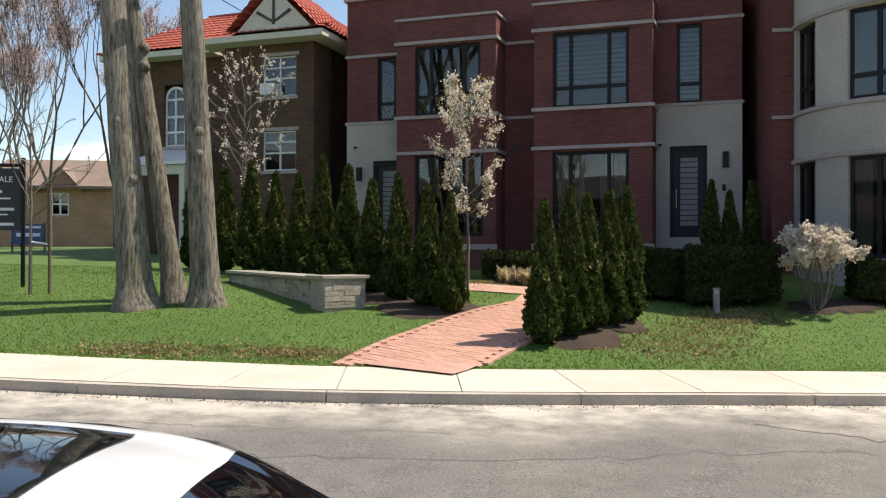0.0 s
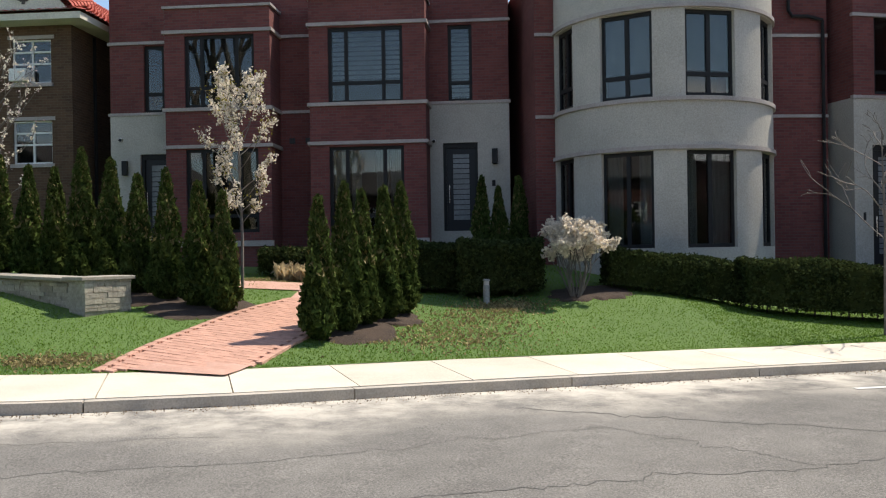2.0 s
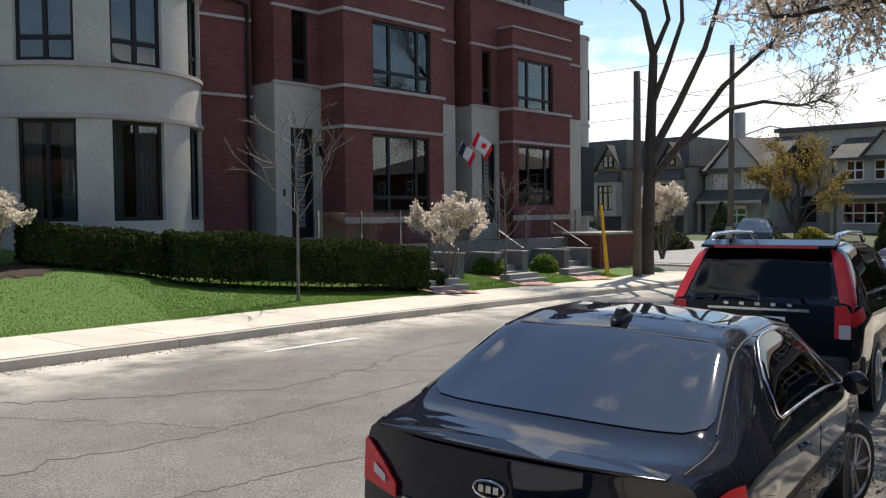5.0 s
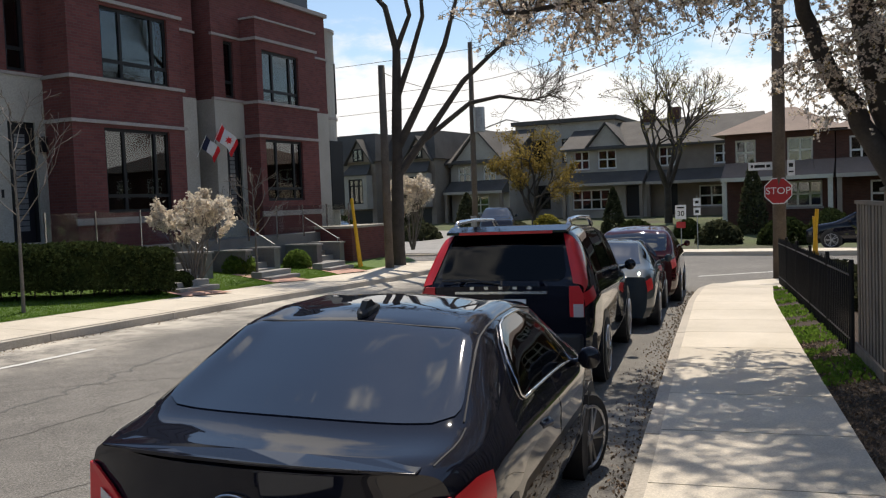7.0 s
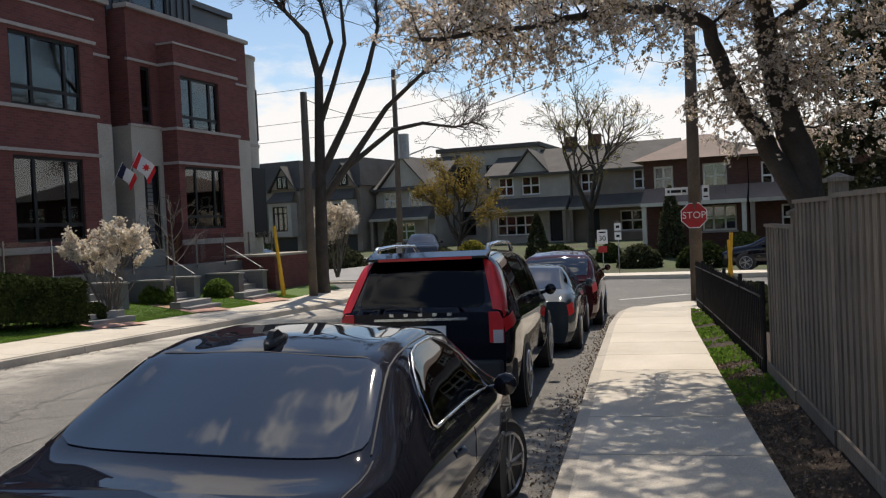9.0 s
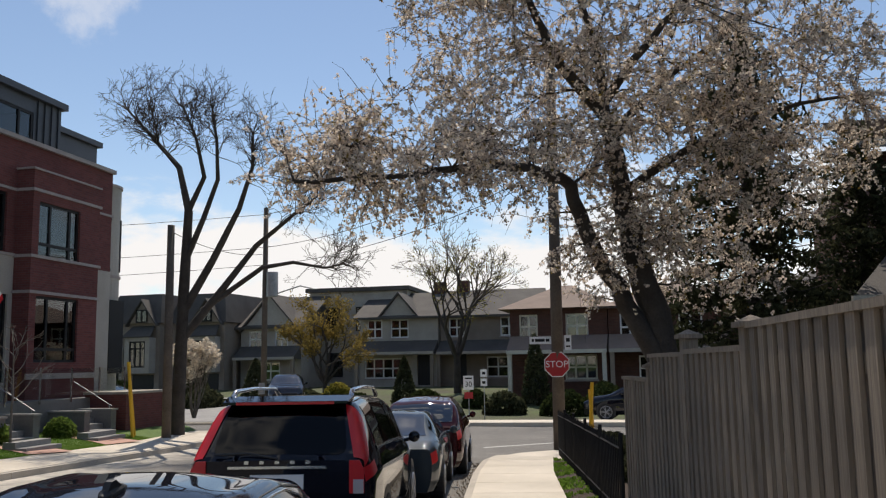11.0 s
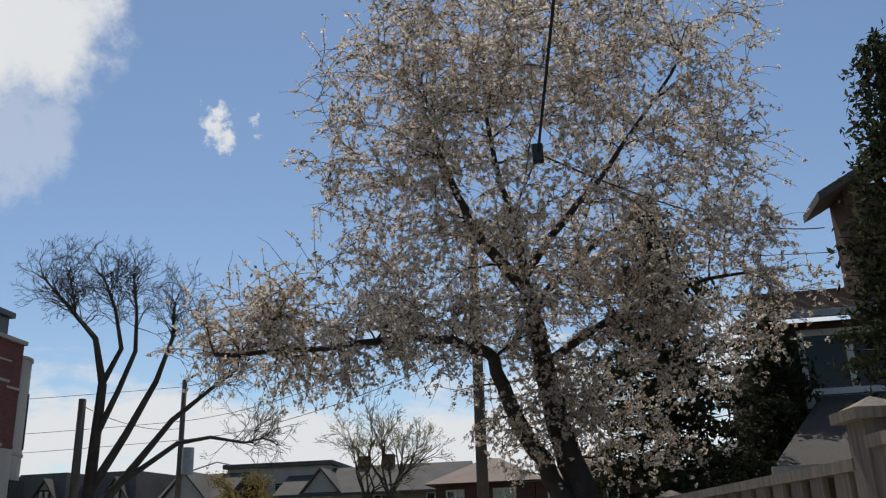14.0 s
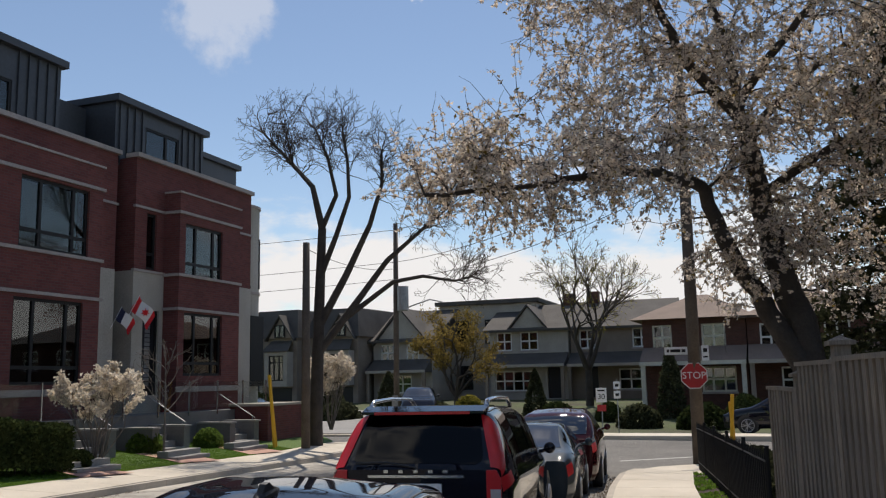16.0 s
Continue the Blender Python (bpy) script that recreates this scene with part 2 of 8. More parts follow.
M["paver"] = surface("red_clay_paver", (0.47, 0.25, 0.18), (0.59, 0.35, 0.265), 0.9, 2.0, 40, relief=0.4, depth=0.003, per_object=0.10)
M["paver_bed"] = surface("paver_bed", (0.45, 0.255, 0.19), (0.57, 0.35, 0.275), 0.95, 2, 40)
M["grey_block"] = surface("grey_concrete_block", (0.15, 0.145, 0.14), (0.21, 0.205, 0.195), 0.9, 1.5, 30)
M["step_stone"] = surface("grey_step_stone", (0.24, 0.23, 0.22), (0.32, 0.31, 0.29), 0.85, 1.5, 30)
M["fieldstone"] = surface("split_limestone", (0.30, 0.265, 0.21), (0.50, 0.45, 0.37), 0.9, 2.5, 20, relief=0.9, depth=0.02, per_object=0.22)
M["cap"] = surface("limestone_cap", (0.28, 0.25, 0.205), (0.40, 0.365, 0.31), 0.85, 1.5, 30, relief=0.3)
M["fence"] = None
M["shingle"] = surface("grey_shingle", (0.072, 0.064, 0.058), (0.105, 0.095, 0.086), 0.9, 0.8, 30, relief=0.5)
M["brown_shingle"] = surface("brown_shingle", (0.20, 0.145, 0.115), (0.27, 0.2, 0.16), 0.9, 0.8, 30, relief=0.5)
M["clay_tile"] = surface("red_clay_roof_tile", (0.34, 0.06, 0.038), (0.46, 0.11, 0.066), 0.75, 1.2, 12, relief=0.2, island=0.18)
M["stucco"] = surface("warm_grey_stucco", (0.23, 0.18, 0.142), (0.31, 0.255, 0.208), 0.9, 0.8, 30)
M["pale_render"] = surface("pale_render", (0.37, 0.33, 0.285), (0.48, 0.435, 0.38), 0.85, 0.8, 30)
M["straw"] = leaf_mat("dry_straw_grass", (0.42, 0.33, 0.19), (0.56, 0.46, 0.29), 0.3)
M["cream"] = surface("cream_trim", (0.60, 0.57, 0.48), (0.7, 0.67, 0.57), 0.7, 1.5, 30)
M["yellow"] = plain("yellow_plastic_guard", (0.75, 0.42, 0.015), 0.5)
M["pole_wood"] = surface("weathered_pole_wood", (0.09, 0.07, 0.055), (0.155, 0.125, 0.10), 0.95, 1.5, 20, relief=0.7)
M["steel"] = surface("galvanised_steel", (0.30, 0.31, 0.32), (0.40, 0.41, 0.42), 0.5, 2, 20, metal=0.6, relief=0.1)
M["red"] = plain("sign_red", (0.42, 0.015, 0.02), 0.45)
M["sign_white"] = plain("sign_white", (0.8, 0.8, 0.8), 0.45)
M["flag_red"] = plain("flag_red", (0.72, 0.02, 0.025), 0.8)
M["flag_white"] = plain("flag_white", (0.75, 0.74, 0.74), 0.8)
M["flag_navy"] = plain("flag_navy", (0.02, 0.022, 0.06), 0.8)
M["black_paint"] = plain("black_car_paint", (0.008, 0.009, 0.015), 0.6, 0.0, 1.0, 0.0)
M["white_paint_car"] = plain("white_car_paint", (0.72, 0.73, 0.74), 0.3, 0.0, 0.8)
M["maroon_paint"] = plain("maroon_car_paint", (0.045, 0.007, 0.009), 0.6, 0.0, 1.0, 0.0)
M["silver_paint"] = plain("silver_car_paint", (0.38, 0.40, 0.43), 0.32, 0.5, 0.8)
for _k in ("black_paint", "maroon_paint"):
    M[_k].node_tree.nodes["Principled BSDF"].inputs["Coat IOR"].default_value = 1.45
M["pale_blue_paint"] = plain("pale_blue_car_paint", (0.03, 0.045, 0.058), 0.6, 0.0, 0.8, 0.1)
M["shrub_green"] = leaf_mat("green_shrub_leaf", (0.11, 0.17, 0.035), (0.17, 0.24, 0.06), 0.35)
M["rubber"] = surface("tyre_rubber", (0.015, 0.015, 0.015), (0.028, 0.028, 0.028), 0.85, 5, 60)
M["alloy"] = plain("grey_alloy", (0.42, 0.42, 0.43), 0.3, 0.9)
M["tail"] = plain("red_tail_lens", (0.62, 0.010, 0.018), 0.35, 0.0, 0.15)
M["clear_lens"] = plain("clear_lens", (0.55, 0.5, 0.5), 0.15, 0.0, 1.0)
M["plastic"] = plain("black_plastic", (0.024, 0.024, 0.026), 0.55)
M["charcoal_sign"] = plain("charcoal_sign_board", (0.035, 0.036, 0.042), 0.5)
M["blue_sign"] = plain("blue_sign_board", (0.06, 0.09, 0.2), 0.5)


def asphalt_mat():
    m, nt, bs = node_mat("worn_asphalt")
    v = coords(nt)
    big, mid, fine = noise_tex(nt, v, 0.35, 5), noise_tex(nt, v, 2.5, 5), noise_tex(nt, v, 55, 4)
    col = ramp(nt, big, [(0.3, (0.155, 0.146, 0.136)), (0.7, (0.21, 0.198, 0.182))])
    col = mix(nt, 1.0, col, ramp(nt, fine, [(0.32, (0.5, 0.5, 0.5)), (0.7, (1.42, 1.42, 1.42))]), "MULTIPLY")
    speck = noise_tex(nt, v, 150, 2)
    col = mix(nt, 1.0, col, ramp(nt, speck, [(0.35, (0.7, 0.7, 0.7)), (0.7, (1.35, 1.34, 1.3))]), "MULTIPLY")
    col = mix(nt, 1.0, col, ramp(nt, mid, [(0.3, (0.85, 0.85, 0.85)), (0.7, (1.1, 1.1, 1.1))]), "MULTIPLY")
    # pale winter grit lying along the far gutter: distance from the kerb is kept in the mesh
    at = nt.nodes.new("ShaderNodeAttribute"); at.attribute_name = "grit"
    n2 = noise_tex(nt, v, 1.1, 6, 0.7)
    add = nt.nodes.new("ShaderNodeMath"); add.operation = "MULTIPLY"
    nt.links.new(at.outputs["Fac"], add.inputs[0])
    nt.links.new(ramp(nt, n2, [(0.36, (0.05,) * 3), (0.6, (1, 1, 1))]), add.inputs[1])
    col = mix(nt, add.outputs[0], col, (0.60, 0.55, 0.47))
    nt.links.new(col, bs.inputs["Base Color"])
    bs.inputs["Roughness"].default_value = 0.9
    bs.inputs["Specular IOR Level"].default_value = 0.3
    bump(nt, bs, fine, 0.5, 0.004)
    return m


def bark_mat():
    m, nt, bs = node_mat("furrowed_grey_bark")
    tc = nt.nodes.new("ShaderNodeTexCoord"); mp = nt.nodes.new("ShaderNodeMapping")
    mp.inputs["Scale"].default_value = (1, 1, 0.14)
    nt.links.new(tc.outputs["Object"], mp.inputs[0])
    f, g = noise_tex(nt, mp.outputs[0], 22, 6, 0.7), noise_tex(nt, tc.outputs["Object"], 1.5, 4)
    col = ramp(nt, f, [(0.34, (0.05, 0.043, 0.034)), (0.62, (0.31, 0.28, 0.235))])
    col = mix(nt, 1.0, col, ramp(nt, g, [(0.3, (0.8, 0.84, 0.72)), (0.7, (1.1, 1.08, 1.05))]), "MULTIPLY")
    nt.links.new(col, bs.inputs["Base Color"])
    bs.inputs["Roughness"].default_value = 0.95
    bump(nt, bs, f, 1.0, 0.04)
    return m


def fence_mat():
    m, nt, bs = node_mat("weathered_fence_board")
    tc = nt.nodes.new("ShaderNodeTexCoord"); mp = nt.nodes.new("ShaderNodeMapping")
    mp.inputs["Scale"].default_value = (9, 9, 0.7)
    nt.links.new(tc.outputs["Object"], mp.inputs[0])
    f, g = noise_tex(nt, mp.outputs[0], 6, 6, 0.65), noise_tex(nt, tc.outputs["Object"], 2.0, 4)
    col = ramp(nt, f, [(0.3, (0.15, 0.12, 0.092)), (0.7, (0.30, 0.248, 0.195))])
    col = mix(nt, 1.0, col, ramp(nt, g, [(0.3, (0.8, 0.8, 0.8)), (0.7, (1.12, 1.1, 1.08))]), "MULTIPLY")
    oi = nt.nodes.new("ShaderNodeObjectInfo")
    col = mix(nt, 1.0, col, ramp(nt, oi.outputs["Random"], [(0, (0.82, 0.82, 0.82)), (1, (1.16, 1.15, 1.13))]), "MULTIPLY")
    nt.links.new(col, bs.inputs["Base Color"])
    bs.inputs["Roughness"].default_value = 0.9
    bump(nt, bs, f, 0.5, 0.004)
    return m


M["asphalt"], M["bark"], M["fence"] = asphalt_mat(), bark_mat(), fence_mat()

# ---------------------------------------------------------------- builders
def box(bm, x0, x1, y0, y1, z0, z1):
    v = [bm.verts.new((x, y, z)) for z in (z0, z1) for x, y in ((x0, y0), (x1, y0), (x1, y1), (x0, y1))]
    for f in ((3, 2, 1, 0), (4, 5, 6, 7), (0, 1, 5, 4), (1, 2, 6, 5), (2, 3, 7, 6), (3, 0, 4, 7)):
        bm.faces.new([v[i] for i in f])
    return v


def prism(bm, ring, lift):
    """A closed solid between a ring of points and the same ring moved by lift."""
    a = [bm.verts.new(p) for p in ring]
    b = [bm.verts.new(Vector(p) + Vector(lift)) for p in ring]
    n = len(ring)
    bm.faces.new(a[::-1]); bm.faces.new(b)
    for i in range(n):
        bm.faces.new((a[i], a[(i + 1) % n], b[(i + 1) % n], b[i]))


def tube(bm, pts, radii, sides=8, cap=True):
    """A round rod along points, each with its radius."""
    rings, up = [], Vector((0.13, 0.31, 0.94))
    pts = [Vector(p) for p in pts]
    for i, p in enumerate(pts):
        d = (pts[min(i + 1, len(pts) - 1)] - pts[max(i - 1, 0)]).normalized()
        s = d.cross(up if abs(d.dot(up)) < 0.95 else Vector((1, 0, 0))).normalized()
        t = s.cross(d)
        r = radii[i] if isinstance(radii, (list, tuple)) else radii
        rings.append([bm.verts.new(p + (s * math.cos(k * math.tau / sides) + t * math.sin(k * math.tau / sides)) * r) for k in range(sides)])
    for a, b in zip(rings, rings[1:]):
        for k in range(sides):
            bm.faces.new((a[k], b[k], b[(k + 1) % sides], a[(k + 1) % sides]))
    if cap and sides > 2:
        bm.faces.new(rings[0]); bm.faces.new(rings[-1][::-1])


def part(name, bm, material, parent=None, label="", smooth=False, bevel=0.0):
    me = bpy.data.meshes.new(name)
    if bevel:
        bmesh.ops.bevel(bm, geom=bm.edges[:], offset=bevel, segments=2, affect="EDGES", profile=0.6)
    bmesh.ops.recalc_face_normals(bm, faces=bm.faces[:])
    bm.to_mesh(me)
    bm.free()
    me.materials.append(material)
    if smooth:
        me.polygons.foreach_set("use_smooth", [True] * len(me.polygons))
    ob = new(name, me)
    if parent:
        ob.parent = parent
    if label:
        ob["label"] = label
    return ob


def raw(name, verts, faces, material, parent=None, label="", smooth=False):
    me = bpy.data.meshes.new(name)
    me.from_pydata(verts, [], faces)
    me.materials.append(material)
    if smooth:
        me.polygons.foreach_set("use_smooth", [True] * len(me.polygons))
    ob = new(name, me)
    if parent:
        ob.parent = parent
    if label:
        ob["label"] = label
    return ob


def thing(name, m, label, category, group="", kind=""):
    ob = new(name)
    ob.empty_display_size = 0.2
    ob.matrix_basis = m
    return tagged(ob, label, category, group, kind)


def one(name, material, draw, parent=None, label="", **kw):
    bm = bmesh.new()
    draw(bm)
    return part(name, bm, material, parent, label, **kw)


# ---------------------------------------------------------------- lie of the land
FAR_KERB = [(-60, 34), (-30, 19.5), (-20, 14.8), (-12, 12.35), (-5.6, 11.15), (-2, 10.82), (0.65, 10.97), (3.8, 11.4), (7.6, 11.8), (11.5, 12.2), (16.5, 12.45), (24, 12.6), (29, 12.7), (31.5, 14.5), (33, 18), (33.6, 40)]
NEAR_KERB = [(-60, 22), (-30, 9.0), (-12, 2.6), (-6, 1.3), (-2, 0.85), (1, 0.92), (6.45, 1.54), (12.6, 2.4), (19, 3.25), (22.5, 3.55), (24.2, 2.9), (25.2, 1.2), (25.6, -3), (25.7, -30)]


def fk(x):
    return float(np.interp(x, *zip(*FAR_KERB)))


def nk(x):
    return float(np.interp(x, *zip(*NEAR_KERB)))


def smooth_step(a, b, x):
    t = min(1, max(0, (x - a) / (b - a)))
    return t * t * (3 - 2 * t)


def road_z(x, y):
    return -0.12 + float(np.interp(x, (-60, -14, 24, 40, 56, 700), (0.3, 0.28, -0.48, -0.45, 0.30, 0.4))) + 0.011 * min(max(y - 1.5, 0), 11)


def lawn_z(x, y):
    """Height of the lawns on the far side of the street."""
    d = y - fk(x) - 1.9
    base = road_z(x, fk(x)) + 0.14 + 0.06
    slope = 0.17 + 0.15 * math.exp(-((x - 8.5) / 2.2) ** 2) - 0.05 * smooth_step(11, 15, x)
    top = 1.75 - 0.95 * smooth_step(7.5, 12, x) - 0.3 * smooth_step(14, 20, x)
    r = slope * max(d, 0)
    return base + top * (1 - math.exp(-r / top * 1.15)) + 0.02 * noise.noise((x * 0.8, y * 0.8, 0))


def near_z(x, y):
    """Near pavement and verge."""
    return road_z(x, nk(x)) + 0.13


def sheet(name, xs, ys, zf, material, label, category, kind="structure", attr=None):
    verts = [(x, y, zf(x, y)) for x, col in zip(xs, ys) for y in col]
    n = len(ys[0])
    faces = [(i * n + j, (i + 1) * n + j, (i + 1) * n + j + 1, i * n + j + 1) for i in range(len(xs) - 1) for j in range(n - 1)]
    ob = raw(name, verts, faces, material, smooth=True)
    if attr:
        a = ob.data.attributes.new(attr[0], "FLOAT", "POINT")
        a.data.foreach_set("value", [attr[1](v[0], v[1]) for v in verts])
    return tagged(ob, label, category, kind=kind)


# the ground: one sheet out to the horizon
sheet("ground", [-600, -120, -60, -30, 0, 30, 62, 120, 700], [[-600, -80, -20, -2, 8, 30, 80, 600]] * 9, lambda x, y: road_z(x, y) - 0.5, M["grass_far"], "grassy ground reaching out to the horizon", "ground")

XS = [-60 + 0.5 * i for i in range(0, 187)]


def grit(x, y):
    d = fk(x) - y
    if not -14 < x < 27:
        return 0.0
    return max(0.0, 1 - d / (1.6 + 0.9 * math.sin(x * 0.7 + 1) ** 2)) ** 0.8 if d < 3 else 0.0


sheet("road", XS, [[nk(x) - 0.02 + (fk(x) + 0.04 - nk(x)) * (j / 30) for j in range(31)] for x in XS], road_z, M["asphalt"], "worn grey asphalt street with pale grit along the gutter", "road", attr=("grit", grit))
# the cross street beyond the stop sign
cx = [25.0 + 0.75 * i for i in range(18)]
sheet("road_cross", cx, [[-60 + 2.5 * j for j in range(49)]] * 18, lambda x, y: road_z(x, y) + 0.004 - (0.03 if x < 25.5 else 0), M["asphalt"], "grey asphalt cross street at the junction", "road", attr=("grit", lambda x, y: 0.0))

# the far lawn
LX = [-60 + 0.6 * i for i in range(0, 156)]
sheet("lawn", LX, [[fk(x) + 1.86 + (j / 45) ** 1.5 * 45 for j in range(46)] for x in LX], lawn_z, M["grass_far"], "mown green lawn rising to the houses", "lawn")
# near verge between pavement and fence
NX = [-20 + 0.6 * i for i in range(0, 76)]
sheet("verge", NX, [[nk(x) + 0.01 - 1.55 - j * 1.2 for j in range(12)] for x in NX], lambda x, y: near_z(x, y) - 0.03, M["soil"], "strip of bare soil and leaf litter beside the fence", "verge")


def ribbon(name, x0, x1, edge, width, inner, lift, step, material, parent, seed, zf):
    """Concrete slabs laid along an edge line, each an object of its own."""
    rnd = random.Random(seed)
    x = x0
    while x < x1 - 0.2:
        xe = x + step * rnd.uniform(0.97, 1.03)
        g = 0.008
        bm = bmesh.new()
        cols = [x + g, (x + xe) / 2, xe - g]
        top, bot = [], []
        for c in cols:
            slope = (edge(c + 0.2) - edge(c - 0.2)) / 0.4
            nrm = Vector((-slope, 1)).normalized()
            for w in (inner, inner + width):
                px, py = c + nrm.x * w, edge(c) + nrm.y * w
                z = zf(c, w) + lift
                top.append(bm.verts.new((px, py, z)))
                bot.append(bm.verts.new((px, py, z - 0.16)))
        for i in (0, 1):
            a, b, c2, d = 2 * i, 2 * i + 2, 2 * i + 3, 2 * i + 1
            bm.faces.new((top[a], top[b], top[c2], top[d]))
            bm.faces.new((top[a], bot[a], bot[b], top[b]))
            bm.faces.new((top[d], top[c2], bot[c2], bot[d]))
        bm.faces.new((top[0], top[1], bot[1], bot[0]))
        bm.faces.new((top[4], bot[4], bot[5], top[5]))
        part("slab", bm, material, parent)
        x = xe


pave = thing("pavement_far", pose(0, 0, 0), "sunlit concrete pavement in slabs along the far kerb", "pavement", kind="structure")
ribbon("slab", -26, 29, fk, 1.74, 0.16, 0.0, 1.55, M["concrete"], pave, 3, lambda x, w: road_z(x, fk(x)) + 0.135 + 0.035 * w)
kerb = thing("kerb_far", pose(0, 0, 0), "worn concrete kerb edging the far pavement", "kerb", kind="structure")
ribbon("kerb_stone", -26, 29, fk, 0.155, 0.0, 0.0, 3.1, M["kerb"], kerb, 4, lambda x, w: road_z(x, fk(x)) + 0.13)
pave2 = thing("pavement_near", pose(0, 0, 0), "concrete pavement in slabs dappled by branch shadows", "pavement", kind="structure")
ribbon("slab", -10, 22, nk, 1.5, -1.62, 0.0, 1.5, M["concrete"], pave2, 5, lambda x, w: road_z(x, nk(x)) + 0.13)
kerb2 = thing("kerb_near", pose(0, 0, 0), "concrete kerb along the near pavement", "kerb", kind="structure")
ribbon("kerb_stone", -10, 22, nk, 0.12, -0.12, 0.0, 3.0, M["kerb"], kerb2, 6, lambda x, w: road_z(x, nk(x)) + 0.13)
sheet("pavement_corner", [21.9, 22.6, 23.3, 24.0, 24.5, 25.0, 25.3], [[max(nk(x), -2.5 + 0.0) - 0.1 - (nk(x) + 2.6) * j / 6 for j in range(7)] for x in (21.9, 22.6, 23.3, 24.0, 24.5, 25.0, 25.3)], lambda x, y: road_z(x, 2) + 0.12, M["concrete"], "concrete pavement rounding the street corner", "pavement")


# ---------------------------------------------------------------- townhouses
def lattice(bm, us, zs, fill, y0, y1, side=None):
    """One solid sheet between y0 and y1, filled cell by cell: walls with openings and window frames in one piece."""
    cache = {}

    def v(i, j, y):
        if (i, j, y) not in cache:
            cache[i, j, y] = bm.verts.new((us[i], y, zs[j]))
        return cache[i, j, y]

    nu, nz = len(us) - 1, len(zs) - 1
    on = [[fill((us[i] + us[i + 1]) / 2, (zs[j] + zs[j + 1]) / 2) for j in range(nz)] for i in range(nu)]

    def full(i, j):
        return 0 <= i < nu and 0 <= j < nz and on[i][j]
    for i in range(nu):
        for j in range(nz):
            if not on[i][j]:
                continue
            bm.faces.new((v(i, j, y0), v(i + 1, j, y0), v(i + 1, j + 1, y0), v(i, j + 1, y0)))
            bm.faces.new((v(i, j + 1, y1), v(i + 1, j + 1, y1), v(i + 1, j, y1), v(i, j, y1)))
            for di, dj, p, q in ((-1, 0, (i, j), (i, j + 1)), (1, 0, (i + 1, j), (i + 1, j + 1)), (0, -1, (i, j), (i + 1, j)), (0, 1, (i, j + 1), (i + 1, j + 1))):
                if not full(i + di, j + dj):
                    bm.faces.new((v(*p, y0), v(*q, y0), v(*q, y1), v(*p, y1)))


def wall(bm, u0, u1, y0, y1, z0, z1, holes=()):
    """A wall with openings cut right through it. holes: (u0, u1, z0, z1)."""
    us = sorted({u0, u1, *[h[0] for h in holes], *[h[1] for h in holes]})
    zs = sorted({z0, z1, *[h[2] for h in holes], *[h[3] for h in holes]})
    lattice(bm, us, zs, lambda u, z: not any(h[0] < u < h[1] and h[2] < z < h[3] for h in holes), y0, y1)


def walls(parent, material, name, specs, label=""):
    """Several walls, each a part of its own."""
    for sp in specs:
        one(name, material, lambda bm: wall(bm, *sp), parent, label)


def boxes(parent, material, name, specs, label="", **kw):
    for sp in specs:
        one(name, material, lambda bm: box(bm, *sp), parent, label, **kw)


def window(parent, u0, u1, z0, z1, y, cols, rows, frame_mat, glass, fw=0.085, name="window", deep=0.09, side=None):
    """A framed window standing in an opening whose outer face is at y. cols, rows: inner bars as fractions. side: a matrix to turn it."""
    d0, d1 = y + 0.07, y + 0.07 + deep
    us = [u0, *[u0 + (u1 - u0) * c for c in cols], u1]
    zs = [z0, *[z0 + (z1 - z0) * r for r in rows], z1]
    k = fw * 0.55
    ub = [(u0, u0 + fw), *[(u - k, u + k) for u in us[1:-1]], (u1 - fw, u1)]
    zb = [(z0, z0 + fw), *[(z - k, z + k) for z in zs[1:-1]], (z1 - fw, z1)]
    bm = bmesh.new()
    lattice(bm, sorted(e for b in ub for e in b), sorted(e for b in zb for e in b), lambda u, z: any(a < u < b for a, b in ub) or any(a < z < b for a, b in zb), d0, d1)
    if side:
        bm.transform(side)
    fr = part(name, bm, frame_mat, parent)
    for a, b in zip(us, us[1:]):
        for c, d in zip(zs, zs[1:]):
            bm = bmesh.new()
            box(bm, a + 0.02, b - 0.02, d0 + 0.035, d0 + 0.043, c + 0.02, d - 0.02)
            if side:
                bm.transform(side)
            part("pane", bm, glass, fr)
    return fr


def drape(parent, u0, u1, z0, z1, y, material, name="curtain", side=None, folds=7):
    """A hanging curtain in soft folds behind a window."""
    bm = bmesh.new()
    n = folds * 6
    a, b = [], []
    for i in range(n + 1):
        u = u0 + (u1 - u0) * i / n
        w = 0.035 * math.sin(i / n * folds * math.tau) + 0.01 * math.sin(i * 1.7)
        a.append(bm.verts.new((u, y + w, z0))); b.append(bm.verts.new((u, y + w * 0.7, z1)))
    for i in range(n):
        bm.faces.new((a[i], a[i + 1], b[i + 1], b[i]))
    if side:
        bm.transform(side)
    return part(name, bm, material, parent, smooth=True)


def course(parent, u0, u1, y, z, h=0.09, proud=0.06, ret=0.96, left=True, right=True):
    """A projecting stone band along a bay front and back along its two cheeks."""
    spans = [(u0 - proud, u1 + proud, y - proud, y + 0.05)]
    if left and ret:
        spans.append((u0 - proud, u0 + 0.03, y + 0.053, y + ret - 0.003))
    if right and ret:
        spans.append((u1 - 0.03, u1 + proud, y + 0.053, y + ret - 0.003))
    for a, b, c, d in spans:
        one("stone_course", M["course"], lambda bm: box(bm, a, b, c, d, z - h / 2, z + h / 2), parent)


